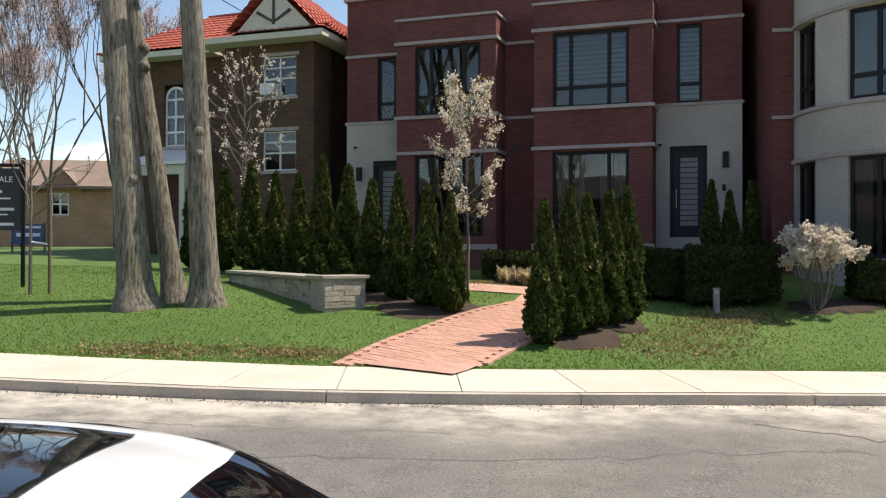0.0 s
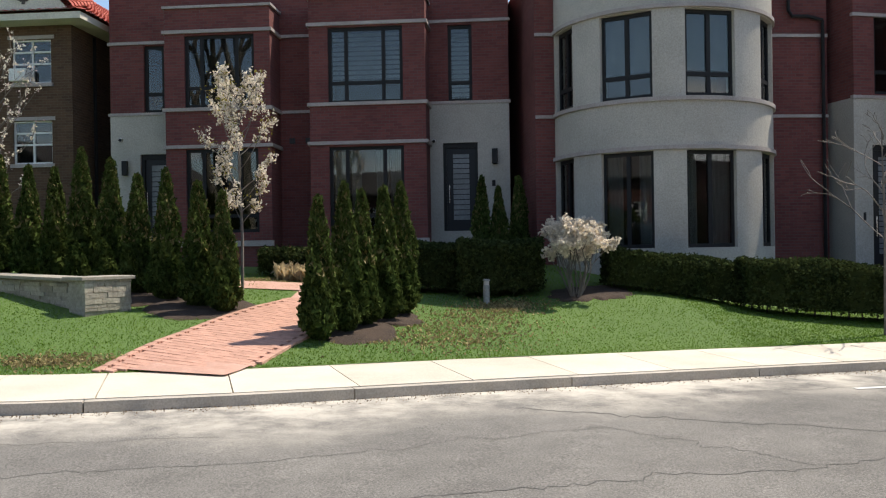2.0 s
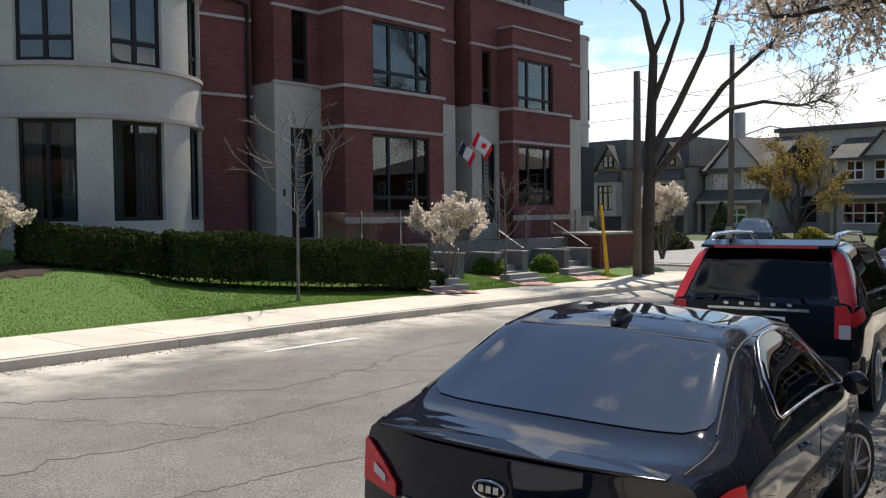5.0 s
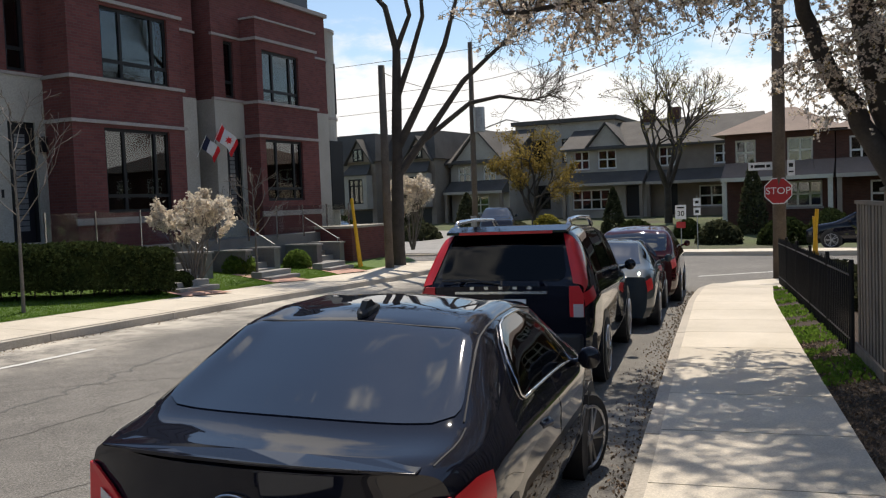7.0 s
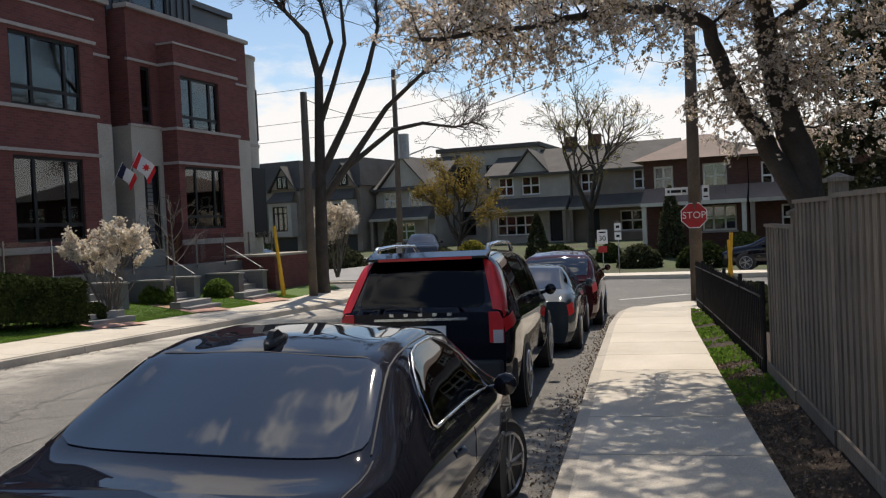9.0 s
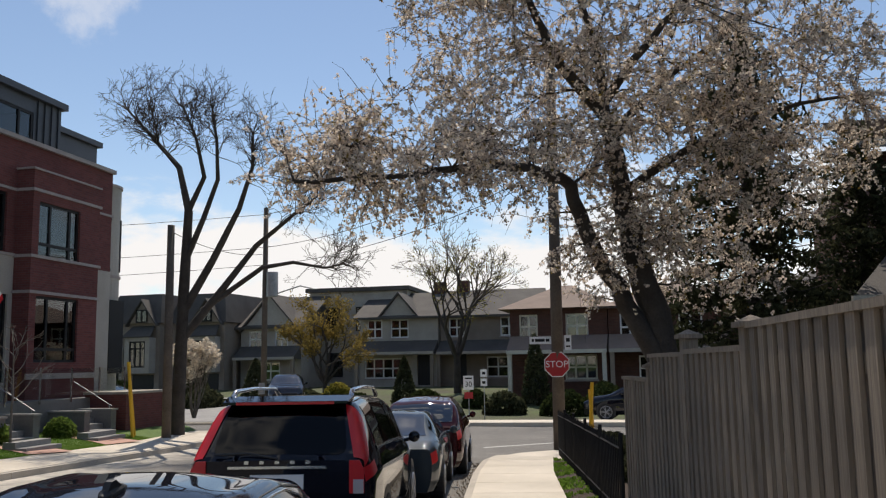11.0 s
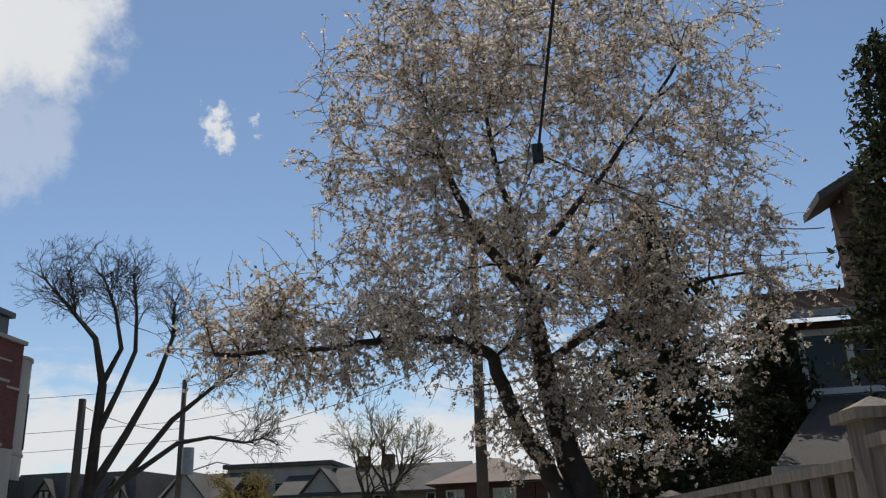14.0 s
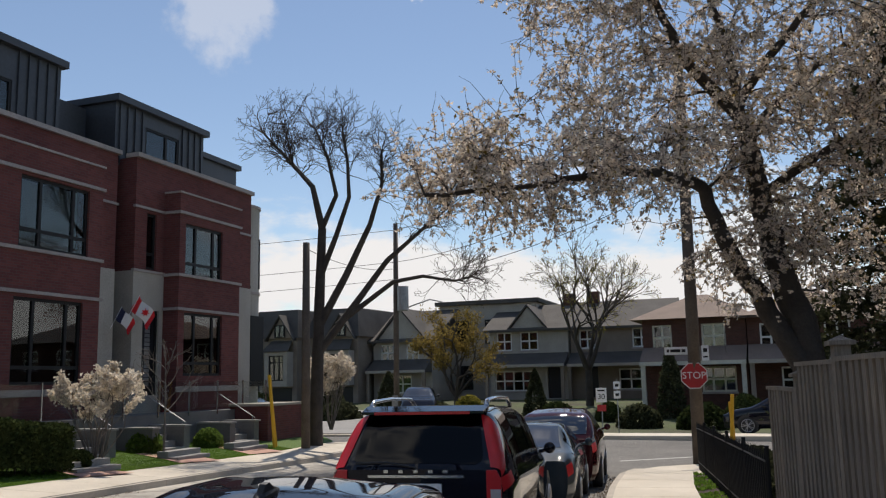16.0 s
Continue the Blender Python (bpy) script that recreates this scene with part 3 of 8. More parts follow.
def bay(parent, u0, u1, y, back, z0, ztop, wins, levels, crown=None):
    """A square brick bay: front wall with openings, two cheeks, its bands and a lid."""
    walls(parent, M["brick"], "bay_wall", [(u0, u1, y, y + 0.3, z0, ztop, wins), (u0, u0 + 0.3, y + 0.3, back, z0, ztop), (u1 - 0.3, u1, y + 0.3, back, z0, ztop)])
    one("bay_lid", M["seam_metal"], lambda bm: box(bm, u0 + 0.3, u1 - 0.3, y + 0.3, back, ztop - 0.2, ztop - 0.004), parent)
    for z in levels:
        course(parent, u0, u1, y, z, ret=back - y)


def front_door(parent, u0, u1, z0, z1, y, lit=True):
    """A black door leaf with a tall louvred light, in a black frame."""
    f = one("door_frame", M["black_metal"], lambda bm: (box(bm, u0, u0 + 0.09, y + 0.05, y + 0.2, z0, z1), box(bm, u1 - 0.09, u1, y + 0.05, y + 0.2, z0, z1), box(bm, u0 + 0.09, u1 - 0.09, y + 0.05, y + 0.2, z1 - 0.14, z1)), parent)
    a, b = u0 + 0.09, u1 - 0.09
    la, lb, l0, l1 = a + 0.17, b - 0.15, z0 + 0.3, z1 - 0.3
    d = one("door", M["door"], lambda bm: wall(bm, a, b, y + 0.1, y + 0.15, z0, z1 - 0.14, [(la, lb, l0, l1)]), parent)
    one("door_light", M["frosted"], lambda bm: box(bm, la, lb, y + 0.118, y + 0.13, l0, l1), d, "frosted glass light")
    def bars(bm):
        k = l0 + 0.12
        while k < l1 - 0.05:
            box(bm, la, lb, y + 0.110, y + 0.117, k, k + 0.022)
            k += 0.14
    one("glazing_bar", M["door"], bars, d)
    one("handle", M["chrome"], lambda bm: tube(bm, [(a + 0.07, y + 0.06, z0 + 0.75), (a + 0.07, y + 0.06, z0 + 1.25)], 0.014), d, "tall steel pull handle")
    return d


def wall_lamp(m, parent=None):
    t = thing("wall_lamp", m, "black box wall lamp fixed to pale stone", "lamp", "wall lamps by the doors")
    one("housing", M["black_metal"], lambda bm: box(bm, -0.075, 0.075, -0.11, 0.0, -0.2, 0.2), t, bevel=0.008)
    one("bracket", M["black_metal"], lambda bm: box(bm, -0.04, 0.04, 0.0, 0.02, -0.1, 0.1), t)
    return t


def bars_text(parent, u, z, y, w, h):
    one("number_plate", M["black_metal"], lambda bm: (box(bm, u - w / 2, u + w / 2, y - 0.012, y, z - h / 2, z + h / 2)), parent)


# --- pair of brick houses with stone doorways (turned towards the bend)
H1 = thing("townhouse", pose(2.7, 23.13, 0, 0, 0, -18), "dark red brick townhouse pair with pale stone doorways", "house", "red brick townhouses")
R = 0.96
Z1, Z2, Z3 = 4.62, 5.64, 7.74
wl = [(-5.42, -4.84, 5.72, 7.58), (-5.55, -4.6, 2.25, 4.56)]
wr = [(3.09, 3.74, 5.78, 7.85), (2.92, 3.86, 2.28, 4.66)]
walls(H1, M["brick"], "wall", [(-6.4, -4.42, R, R + 0.35, 5.68, 9.3, [wl[0]]), (-1.55, -0.5, R, R + 0.35, 1.2, 9.3), (2.57, 4.72, R, R + 0.35, 5.72, 9.3, [wr[0]]), (-4.42, -1.55, R, R + 0.35, 8.0, 9.3), (-0.5, 2.57, R, R + 0.35, 8.0, 9.3)])
walls(H1, M["brick"], "side_wall", [(-6.4, -6.1, R + 0.35, 11, 1.0, 9.3), (4.42, 4.72, R + 0.35, 11, 1.0, 9.3)])
one("rear_wall", M["brick"], lambda bm: wall(bm, -6.1, 4.42, 10.7, 11, 1.0, 9.3), H1)
one("stone_surround", M["limestone"], lambda bm: wall(bm, -6.4, -4.42, R - 0.02, R + 0.35, 1.2, 5.68, [wl[1]]), H1, "smooth pale limestone door surround")
one("stone_surround", M["limestone"], lambda bm: wall(bm, 2.57, 4.72, R - 0.02, R + 0.35, 1.2, 5.72, [wr[1]]), H1, "smooth pale limestone door surround")
bayl = [(-3.88, -1.98, 5.66, 7.58), (-3.88, -1.9, 2.32, 4.55)]
bayr = [(0.0, 1.98, 5.66, 7.65), (0.0, 1.98, 2.26, 4.52)]
bay(H1, -4.42, -1.55, 0.0, R, 1.2, 8.36, bayl, [Z1, Z2 - 0.03, Z3 - 0.06])
bay(H1, -0.5, 2.57, 0.0, R, 1.2, 8.46, bayr, [Z1, Z2, Z3])
course(H1, -4.42, -1.55, 0.0, 8.34, 0.07, 0.05, R); course(H1, -0.5, 2.57, 0.0, 8.44, 0.07, 0.05, R)
for a, b, z in ((-6.4, -4.48, 7.66), (-1.49, -0.56, 7.7), (2.63, 4.72, 7.95), (-6.4, -4.48, 5.68), (2.63, 4.72, 5.75), (-1.49, -0.56, 5.62)):
    course(H1, a, b, R, z, 0.08, 0.05, 0)
one("parapet_coping", M["course"], lambda bm: box(bm, -6.48, 4.8, R - 0.1, R + 0.45, 9.3, 9.44), H1)
one("base_course", M["course"], lambda bm: (box(bm, -4.47, -1.5, -0.05, 0.0, 1.95, 2.1), box(bm, -0.55, 2.62, -0.05, 0.0, 1.95, 2.1)), H1)
for h in (bayl[0], bayr[0]):
    window(H1, *h, 0.0, (0.24, 0.74), (0.27,), M["black_metal"], M["glass"])
for h in (bayl[1], bayr[1]):
    window(H1, *h, 0.0, (0.24, 0.74), (0.2,), M["black_metal"], M["glass"])
window(H1, *wl[0], R, (), (0.28,), M["black_metal"], M["glass"]); window(H1, *wr[0], R, (), (0.25,), M["black_metal"], M["glass"])
front_door(H1, *wl[1], R); front_door(H1, *wr[1], R)
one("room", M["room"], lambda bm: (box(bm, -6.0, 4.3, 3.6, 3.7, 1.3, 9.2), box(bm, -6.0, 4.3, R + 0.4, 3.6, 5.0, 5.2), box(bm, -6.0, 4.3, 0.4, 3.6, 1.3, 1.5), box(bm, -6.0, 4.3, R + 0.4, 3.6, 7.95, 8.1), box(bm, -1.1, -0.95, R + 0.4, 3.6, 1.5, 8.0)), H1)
one("roof", M["seam_metal"], lambda bm: box(bm, -6.1, 4.42, R + 0.35, 10.7, 8.9, 9.1), H1)


def zebra(parent, u0, u1, z0, z1, y):
    def draw(bm):
        z = z0
        while z < z1 - 0.03:
            box(bm, u0, u1, y, y + 0.006, z, min(z + 0.085, z1))
            z += 0.125
    one("blind", M["blind"], draw, parent, "white zebra roller blind")


zebra(H1, 0.07, 1.9, 6.22, 7.6, 0.32)
zebra(H1, 3.15, 3.68, 5.84, 7.8, R + 0.3)
drape(H1, 0.52, 0.78, 2.35, 4.45, 0.42, M["curtain"]); drape(H1, 1.18, 1.5, 2.35, 4.45, 0.42, M["curtain"])
drape(H1, 0.05, 0.4, 2.35, 4.45, 0.5, M["curtain"]); drape(H1, 1.55, 1.93, 2.35, 4.45, 0.5, M["curtain"])
boxes(H1, M["plastic"], "vent", [(-1.3, -1.15, R - 0.05, R, 4.75, 4.9), (-0.85, -0.7, R - 0.05, R, 4.75, 4.9)])
bars_text(H1, 4.28, 3.55, R - 0.02, 0.09, 0.16)
m1 = H1.matrix_basis
for u, z in ((4.32, 4.27), (-5.97, 4.18)):
    wall_lamp(m1 @ pose(u, R - 0.04, z))


def dome_camera(m):
    t = thing("security_camera", m, "small white dome security camera on a wall", "camera")
    one("mount", M["white"], lambda bm: tube(bm, [(0, 0, 0), (0, -0.06, 0)], 0.05, 12), t)
    one("dome", M["plastic"], lambda bm: tube(bm, [(0, -0.06, -0.01), (0, -0.1, -0.02), (0, -0.125, -0.025)], [0.045, 0.035, 0.01], 12), t)


dome_camera(m1 @ pose(2.68, R - 0.02, 4.72)); dome_camera(m1 @ pose(-6.1, R - 0.02, 4.98))

# --- house with the round stone bow
H2 = thing("townhouse", pose(10.61, 19.55, 0, 0, 0, -9), "red brick townhouse with a round limestone bow front", "house", "red brick townhouses")
BR, BC = 2.66, 0.75   # radius and centre behind the wall line


def arc_wall(bm, r0, r1, a0, a1, z0, z1, n=6):
    """A piece of a round wall, angles in degrees from straight ahead."""
    ring = []
    for r, order in ((r0, range(n + 1)), (r1, range(n, -1, -1))):
        for i in order:
            a = radians(a0 + (a1 - a0) * i / n)
            ring.append((r * math.sin(a), BC - r * math.cos(a), z0))
    prism(bm, ring, (0, 0, z1 - z0))


def band(z0, z1, proud=0.0, mat="limestone", name="bow_wall"):
    one(name, M[mat], lambda bm: arc_wall(bm, BR - 0.3, BR + proud, -114, 92, z0, z1, 48), H2, smooth=False)


B_UP, B_LO = (5.12, 7.05), (1.75, 3.92)
band(7.05, 9.1); band(3.92, 5.12); band(0.9, 1.75)
for z in (3.98, 5.06, 7.12, 9.1):
    band(z - 0.045, z + 0.045, 0.06, "course", "stone_course")
spans = [(-88, -67), (-48, -21.5), (-6, 20), (40, 61)]   # windows round the bow
edges = [-114, *[a for s in spans for a in s], 92]
for z0, z1 in (B_UP, B_LO):
    for a0, a1 in zip(edges[::2], edges[1::2]):
        one("pier", M["limestone"], lambda bm: arc_wall(bm, BR - 0.3, BR, a0, a1, z0, z1, 8), H2)
    for a0, a1 in spans:
        am = (a0 + a1) / 2
        half = (BR - 0.12) * math.sin(radians((a1 - a0) / 2)) + 0.03
        turn = pose(0, BC, 0, 0, 0, am) @ pose(0, -(BR - 0.02) * math.cos(radians((a1 - a0) / 2)), 0)
        wide = a1 - a0 > 18
        window(H2, -half, half, z0, z1, 0.0, (0.5,) if wide else (), (0.26,) if z0 > 5 else (), M["black_metal"], M["glass"], side=turn)
        if z0 > 5:
            one("blind", M["curtain"], lambda bm: (box(bm, -half + 0.05, half - 0.05, 0.24, 0.25, z0 + 0.62, z1 - 0.04), bm.transform(turn)), H2)
        else:
            drape(H2, -half + 0.02, -half + 0.4 if wide else 0.0, z0, z1 - 0.05, 0.32, M["curtain"], side=turn, folds=4)
            if wide:
                drape(H2, half - 0.45, half - 0.02, z0, z1 - 0.05, 0.36, M["curtain"], side=turn, folds=4)
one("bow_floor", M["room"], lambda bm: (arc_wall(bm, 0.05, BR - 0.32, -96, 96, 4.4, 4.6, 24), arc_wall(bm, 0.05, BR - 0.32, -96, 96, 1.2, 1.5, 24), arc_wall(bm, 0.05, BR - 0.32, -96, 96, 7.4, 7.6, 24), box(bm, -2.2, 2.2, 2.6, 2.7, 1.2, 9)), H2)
walls(H2, M["brick"], "wall", [(-3.15, -2.4, 0.85, 1.2, 0.4, 9.1), (2.3, 4.45, 0.9, 1.25, 0.4, 9.1), (-3.15, -2.8, 1.2, 9, 0.4, 9.1), (4.1, 4.45, 1.25, 9, 0.4, 9.1), (-2.75, 4.1, 8.7, 9, 0.4, 9.1)])
one("parapet_coping", M["course"], lambda bm: (box(bm, -3.22, -2.3, 0.78, 1.25, 9.1, 9.24), box(bm, 2.3, 4.5, 0.82, 1.3, 9.1, 9.24)), H2)
for z in (5.06, 7.12):
    course(H2, -3.1, -2.55, 0.85, z, 0.08, 0.05, 0)
    course(H2, 2.5, 4.4, 0.9, z, 0.08, 0.05, 0)
one("roof", M["seam_metal"], lambda bm: box(bm, -2.75, 4.1, 1.3, 8.7, 8.7, 8.9), H2)
one("downpipe", M["black_metal"], lambda bm: (tube(bm, [(4.3, 0.81, 0.9), (4.3, 0.81, 7.5)], 0.045), tube(bm, [(4.3, 0.81, 7.5), (3.9, 0.81, 7.6), (3.5, 0.81, 7.6), (3.4, 0.81, 7.75), (3.4, 0.81, 8.9)], 0.045)), H2)

# --- two brick houses further down, square bays and stone doorways, dark attic storey
H3 = thing("townhouse", pose(18.07, 18.04, 0), "red brick townhouse with square bay and dark metal attic", "house", "red brick townhouses")
H4 = thing("townhouse", pose(18.07, 18.04, 0), "red brick end townhouse with bay, flagpole and stone corner", "house", "red brick townhouses")
R3 = 1.0


def square_house(H, stone, small, door, bayx, up, lo, right_stone, attic, zb=-0.1, R3=1.0, atop=10.9):
    s0, s1 = stone
    b0, b1 = bayx
    r0, r1 = right_stone
    walls(H, M["brick"], "wall", [(s0, b0, R3, R3 + 0.35, 5.42, 9.1, [small]), (b0, b1, R3, R3 + 0.35, 7.9, 9.1), (b1, r1, R3, R3 + 0.35, 5.42, 9.1)])
    one("stone_surround", M["limestone"], lambda bm: (wall(bm, s0, b0, R3 - 0.02, R3 + 0.35, zb, 5.42, [door]), box(bm, s0 - 0.03, s0, R3 - 0.02, R3 + 1.6, zb, 5.42)), H, "smooth pale limestone door surround")
    one("stone_surround", M["limestone"], lambda bm: wall(bm, b1, r1, R3 - 0.02, R3 + 0.35, zb, 5.42), H, "pale limestone strip beside the bay")
    bay(H, b0, b1, 0.0, R3, zb, 8.2, [up, lo], [4.28, 5.4, 7.5])
    course(H, b0, b1, 0.0, 8.18, 0.06, 0.05, R3)
    one("base_course", M["course"], lambda bm: box(bm, b0 - 0.05, b1 + 0.05, -0.05, 0.0, 1.58, 1.76), H)
    course(H, s0, b0 - 0.06, R3, 7.5, 0.08, 0.05, 0); course(H, b1 + 0.06, r1, R3, 7.5, 0.08, 0.05, 0)
    course(H, s0, b0 - 0.06, R3, 5.44, 0.08, 0.06, 0)
    one("parapet_coping", M["course"], lambda bm: box(bm, s0 - 0.05, r1 + 0.05, R3 - 0.12, R3 + 0.4, 9.1, 9.24), H)
    walls(H, M["brick"], "side_wall", [(s0, s0 + 0.3, R3 + 0.35, 10, zb, 9.1), (r1 - 0.3, r1, R3 + 0.35, 10, zb, 9.1), (s0 + 0.3, r1 - 0.3, 9.7, 10, zb, 9.1)])
    window(H, *up, 0.0, (0.3, 0.78), (0.26,), M["black_metal"], M["glass"])
    window(H, *lo, 0.0, (0.3, 0.78), (0.2,), M["black_metal"], M["glass"])
    window(H, *small, R3, (), (0.28,), M["black_metal"], M["glass"])
    front_door(H, *door, R3)
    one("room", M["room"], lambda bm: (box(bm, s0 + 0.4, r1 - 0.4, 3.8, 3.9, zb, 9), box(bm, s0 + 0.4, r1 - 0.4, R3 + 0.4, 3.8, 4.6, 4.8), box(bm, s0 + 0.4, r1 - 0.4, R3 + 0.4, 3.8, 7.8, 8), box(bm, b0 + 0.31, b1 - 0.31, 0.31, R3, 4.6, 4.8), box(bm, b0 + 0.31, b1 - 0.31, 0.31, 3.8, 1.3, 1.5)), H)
    one("curtain", M["curtain"], lambda bm: box(bm, up[0] + 0.05, up[1] - 0.05, 0.42, 0.43, up[2] + 0.3, up[3] - 0.03), H, "pale roller shade")
    # attic set back behind the parapet
    a0, a1 = attic
    k = one("attic", M["seam_metal"], lambda bm: (wall(bm, a0, a1, R3 + 0.7, R3 + 0.9, 8.9, atop, [((a0 + a1) / 2 - 0.9, (a0 + a1) / 2 + 0.9, 9.4, 10.5)])), H, "dark standing seam metal attic")
    boxes(H, M["seam_metal"], "attic_side", [(a0, a0 + 0.2, R3 + 0.9, 9, 8.9, atop), (a1 - 0.2, a1, R3 + 0.9, 9, 8.9, atop)])
    boxes(H, M["seam_metal"], "attic_roof", [(a0 - 0.12, a1 + 0.12, R3 + 0.5, 9.2, atop, atop + 0.22)])
    def seams(bm):
        u = a0 + 0.2
        while u < a1:
            if abs(u - (a0 + a1) / 2) > 0.95:
                box(bm, u - 0.02, u + 0.02, R3 + 0.65, R3 + 0.7, 8.95, atop)
            u += 0.36
        v = R3 + 1.1
        while v < 9:
            box(bm, a1, a1 + 0.05, v - 0.02, v + 0.02, 8.95, atop)
            v += 0.36
    tagged(one("seam", M["seam_metal"], seams, k), kind="stuff")
    window(H, (a0 + a1) / 2 - 0.9, (a0 + a1) / 2 + 0.9, 9.4, 10.5, R3 + 0.65, (0.62,), (), M["black_metal"], M["glass"])
    one("roof", M["seam_metal"], lambda bm: box(bm, s0 + 0.3, r1 - 0.3, R3 + 0.35, 9.7, 8.7, 8.9), H)


square_house(H3, (-2.7, -1.1), (-2.1, -1.52, 5.52, 7.55), (-2.2, -1.38, 1.2, 4.25), (-1.1, 3.0), (0.0, 2.47, 5.44, 7.37), (-0.06, 2.36, 1.88, 4.15), (3.0, 4.72), (-2.5, 2.9), atop=11.45)
square_house(H4, (5.15, 6.6), (5.72, 6.2, 5.52, 7.36), (5.62, 6.4, 1.5, 4.2), (6.6, 10.12), (6.92, 9.02, 5.36, 7.17), (6.92, 9.06, 2.1, 4.18), (10.12, 11.8), (4.9, 9.6), R3=0.62, atop=10.98)
boxes(H4, M["seam_metal"], "attic", [(9.85, 12.2, 1.6, 9, 8.9, 10.3)]); boxes(H4, M["seam_metal"], "attic_roof", [(9.75, 12.35, 1.45, 9.1, 10.3, 10.5)])
one("attic", M["seam_metal"], lambda bm: box(bm, 3.05, 4.75, 2.4, 9, 8.9, 10.8), H3)
one("corner_tower", M["limestone"], lambda bm: tube(bm, [(12.35, 1.7, 0.3), (12.35, 1.7, 8.7)], 0.95, 28), H4, "pale round stone corner bay")
for z in (8.75, 5.3):
    one("stone_course", M["course"], lambda bm: tube(bm, [(12.35, 1.7, z - 0.05), (12.35, 1.7, z + 0.05)], 1.0, 28), H4)
window(H4, 11.75, 12.75, 5.5, 7.5, 0.72, (0.5,), (), M["black_metal"], M["glass"])
one("screen", M["black_metal"], lambda bm: box(bm, 11.85, 12.75, 0.6, 0.72, 1.7, 4.4), H4)
for u, z in ((-1.0 - 0.12, 3.7),):
    wall_lamp(H3.matrix_basis @ pose(u - 0.12, R3 - 0.04, z))
bars_text(H3, -2.45, 2.45, R3 - 0.02, 0.07, 0.2)

# ---------------------------------------------------------------- plants
def cards(name, pts, size, material, parent, seed, stretch=1.0, upright=0.0, cup=0.25):
    """Many small leaf or petal blades at the given places, each a bent quad facing its own way."""
    rs = np.random.RandomState(seed)
    p = np.asarray(pts, float)
    n = len(p)
    a = rs.normal(size=(n, 3))
    a[:, 2] = a[:, 2] * (1 - upright) + upright * 2.2
    a /= np.linalg.norm(a, axis=1)[:, None]
    b = np.cross(a, rs.normal(size=(n, 3)))
    b /= np.linalg.norm(b, axis=1)[:, None] + 1e-9
    c = np.cross(a, b)
    s = (size * rs.uniform(0.6, 1.3, n))[:, None]
    quad = np.stack([p - a * s * stretch, p + b * s * 0.62 + c * s * cup, p + a * s * stretch, p - b * s * 0.62 + c * s * cup], 1).reshape(-1, 3)
    faces = np.arange(4 * n).reshape(n, 4)
    return raw(name, quad.tolist(), faces.tolist(), material, parent)


def grow(rnd, out, tips, p, d, length, r, depth, spread, lift, split=(2, 3), shrink=0.72, wob=0.25, twig=0.006, droop=0.0):
    """Branch by branch: out takes (points, radii), tips the fine ends."""
    n = 4
    pts, rad = [p.copy()], [r]
    for i in range(n):
        d = (d + Vector((rnd.gauss(0, wob), rnd.gauss(0, wob), rnd.gauss(0, wob) + lift - droop)) * 0.5).normalized()
        p = p + d * (length / n)
        pts.append(p.copy())
        rad.append(max(twig, r * (1 - 0.4 * (i + 1) / n)))
    out.append((pts, rad))
    if depth == 0:
        tips.append(pts)
        return
    for k in range(rnd.randint(*split)):
        side = Vector((rnd.gauss(0, 1), rnd.gauss(0, 1), rnd.gauss(0, 0.6))).normalized()
        nd = (d + side * spread * rnd.uniform(0.6, 1.2)).normalized()
        q = pts[-1] if k < 2 else pts[rnd.randint(2, 3)]
        grow(rnd, out, tips, q, nd, length * shrink * rnd.uniform(0.75, 1.15), max(twig, r * 0.6), depth - 1, spread, lift, split, shrink, wob, twig, droop)


def limbs(name, out, material, parent, sides=5, label=""):
    verts, faces = [], []
    up = Vector((0.13, 0.31, 0.94))
    for pts, rad in out:
        k = sides if max(rad) > 0.02 else 3
        base = len(verts)
        for i, p in enumerate(pts):
            d = (pts[min(i + 1, len(pts) - 1)] - pts[max(i - 1, 0)])
            d = d.normalized() if d.length > 1e-6 else Vector((0, 0, 1))
            s = d.cross(up if abs(d.dot(up)) < 0.95 else Vector((1, 0, 0))).normalized()
            t = s.cross(d)
            for j in range(k):
                a = j * math.tau / k
                verts.append(tuple(p + (s * math.cos(a) + t * math.sin(a)) * rad[i]))
        for i in range(len(pts) - 1):
            for j in range(k):
                faces.append((base + i * k + j, base + i * k + (j + 1) % k, base + (i + 1) * k + (j + 1) % k, base + (i + 1) * k + j))
    return raw(name, verts, faces, material, parent, label, smooth=True)


def limb_parts(out, material, parent, sides=8):
    for piece in out:
        limbs("limb", [piece], material, parent, sides)


def along(tips, per, rs, jitter):
    pts = []
    for t in tips:
        for _ in range(per):
            i = rs.randint(0, len(t) - 1)
            f = rs.rand()
            q = t[i].lerp(t[i + 1], f)
            pts.append((q.x + rs.normal() * jitter, q.y + rs.normal() * jitter, q.z + rs.normal() * jitter))
    return pts


# --- columnar cedars
def cedar_points(seed, h, r, n):
    rs = np.random.RandomState(seed)
    t = rs.rand(n) ** 1.25
    ang = rs.rand(n) * math.tau
    prof = np.minimum(1, (t + 0.03) * 9) * (1 - t) ** 0.6 * (1.05 - 0.1 * t)
    lob = 1 + 0.2 * np.sin(ang * 3 + seed + t * 6) + 0.17 * np.sin(ang * 5 + t * 19 + seed)
    spire = rs.rand(n) < 0.025
    rad = r * prof * lob * rs.uniform(0.7, 1.04, n) * np.where(spire, 0.25, 1.0)
    t = np.where(spire, 0.86 + 0.13 * rs.rand(n), t)
    return np.stack([rad * np.cos(ang), rad * np.sin(ang), 0.05 + t * h], 1)


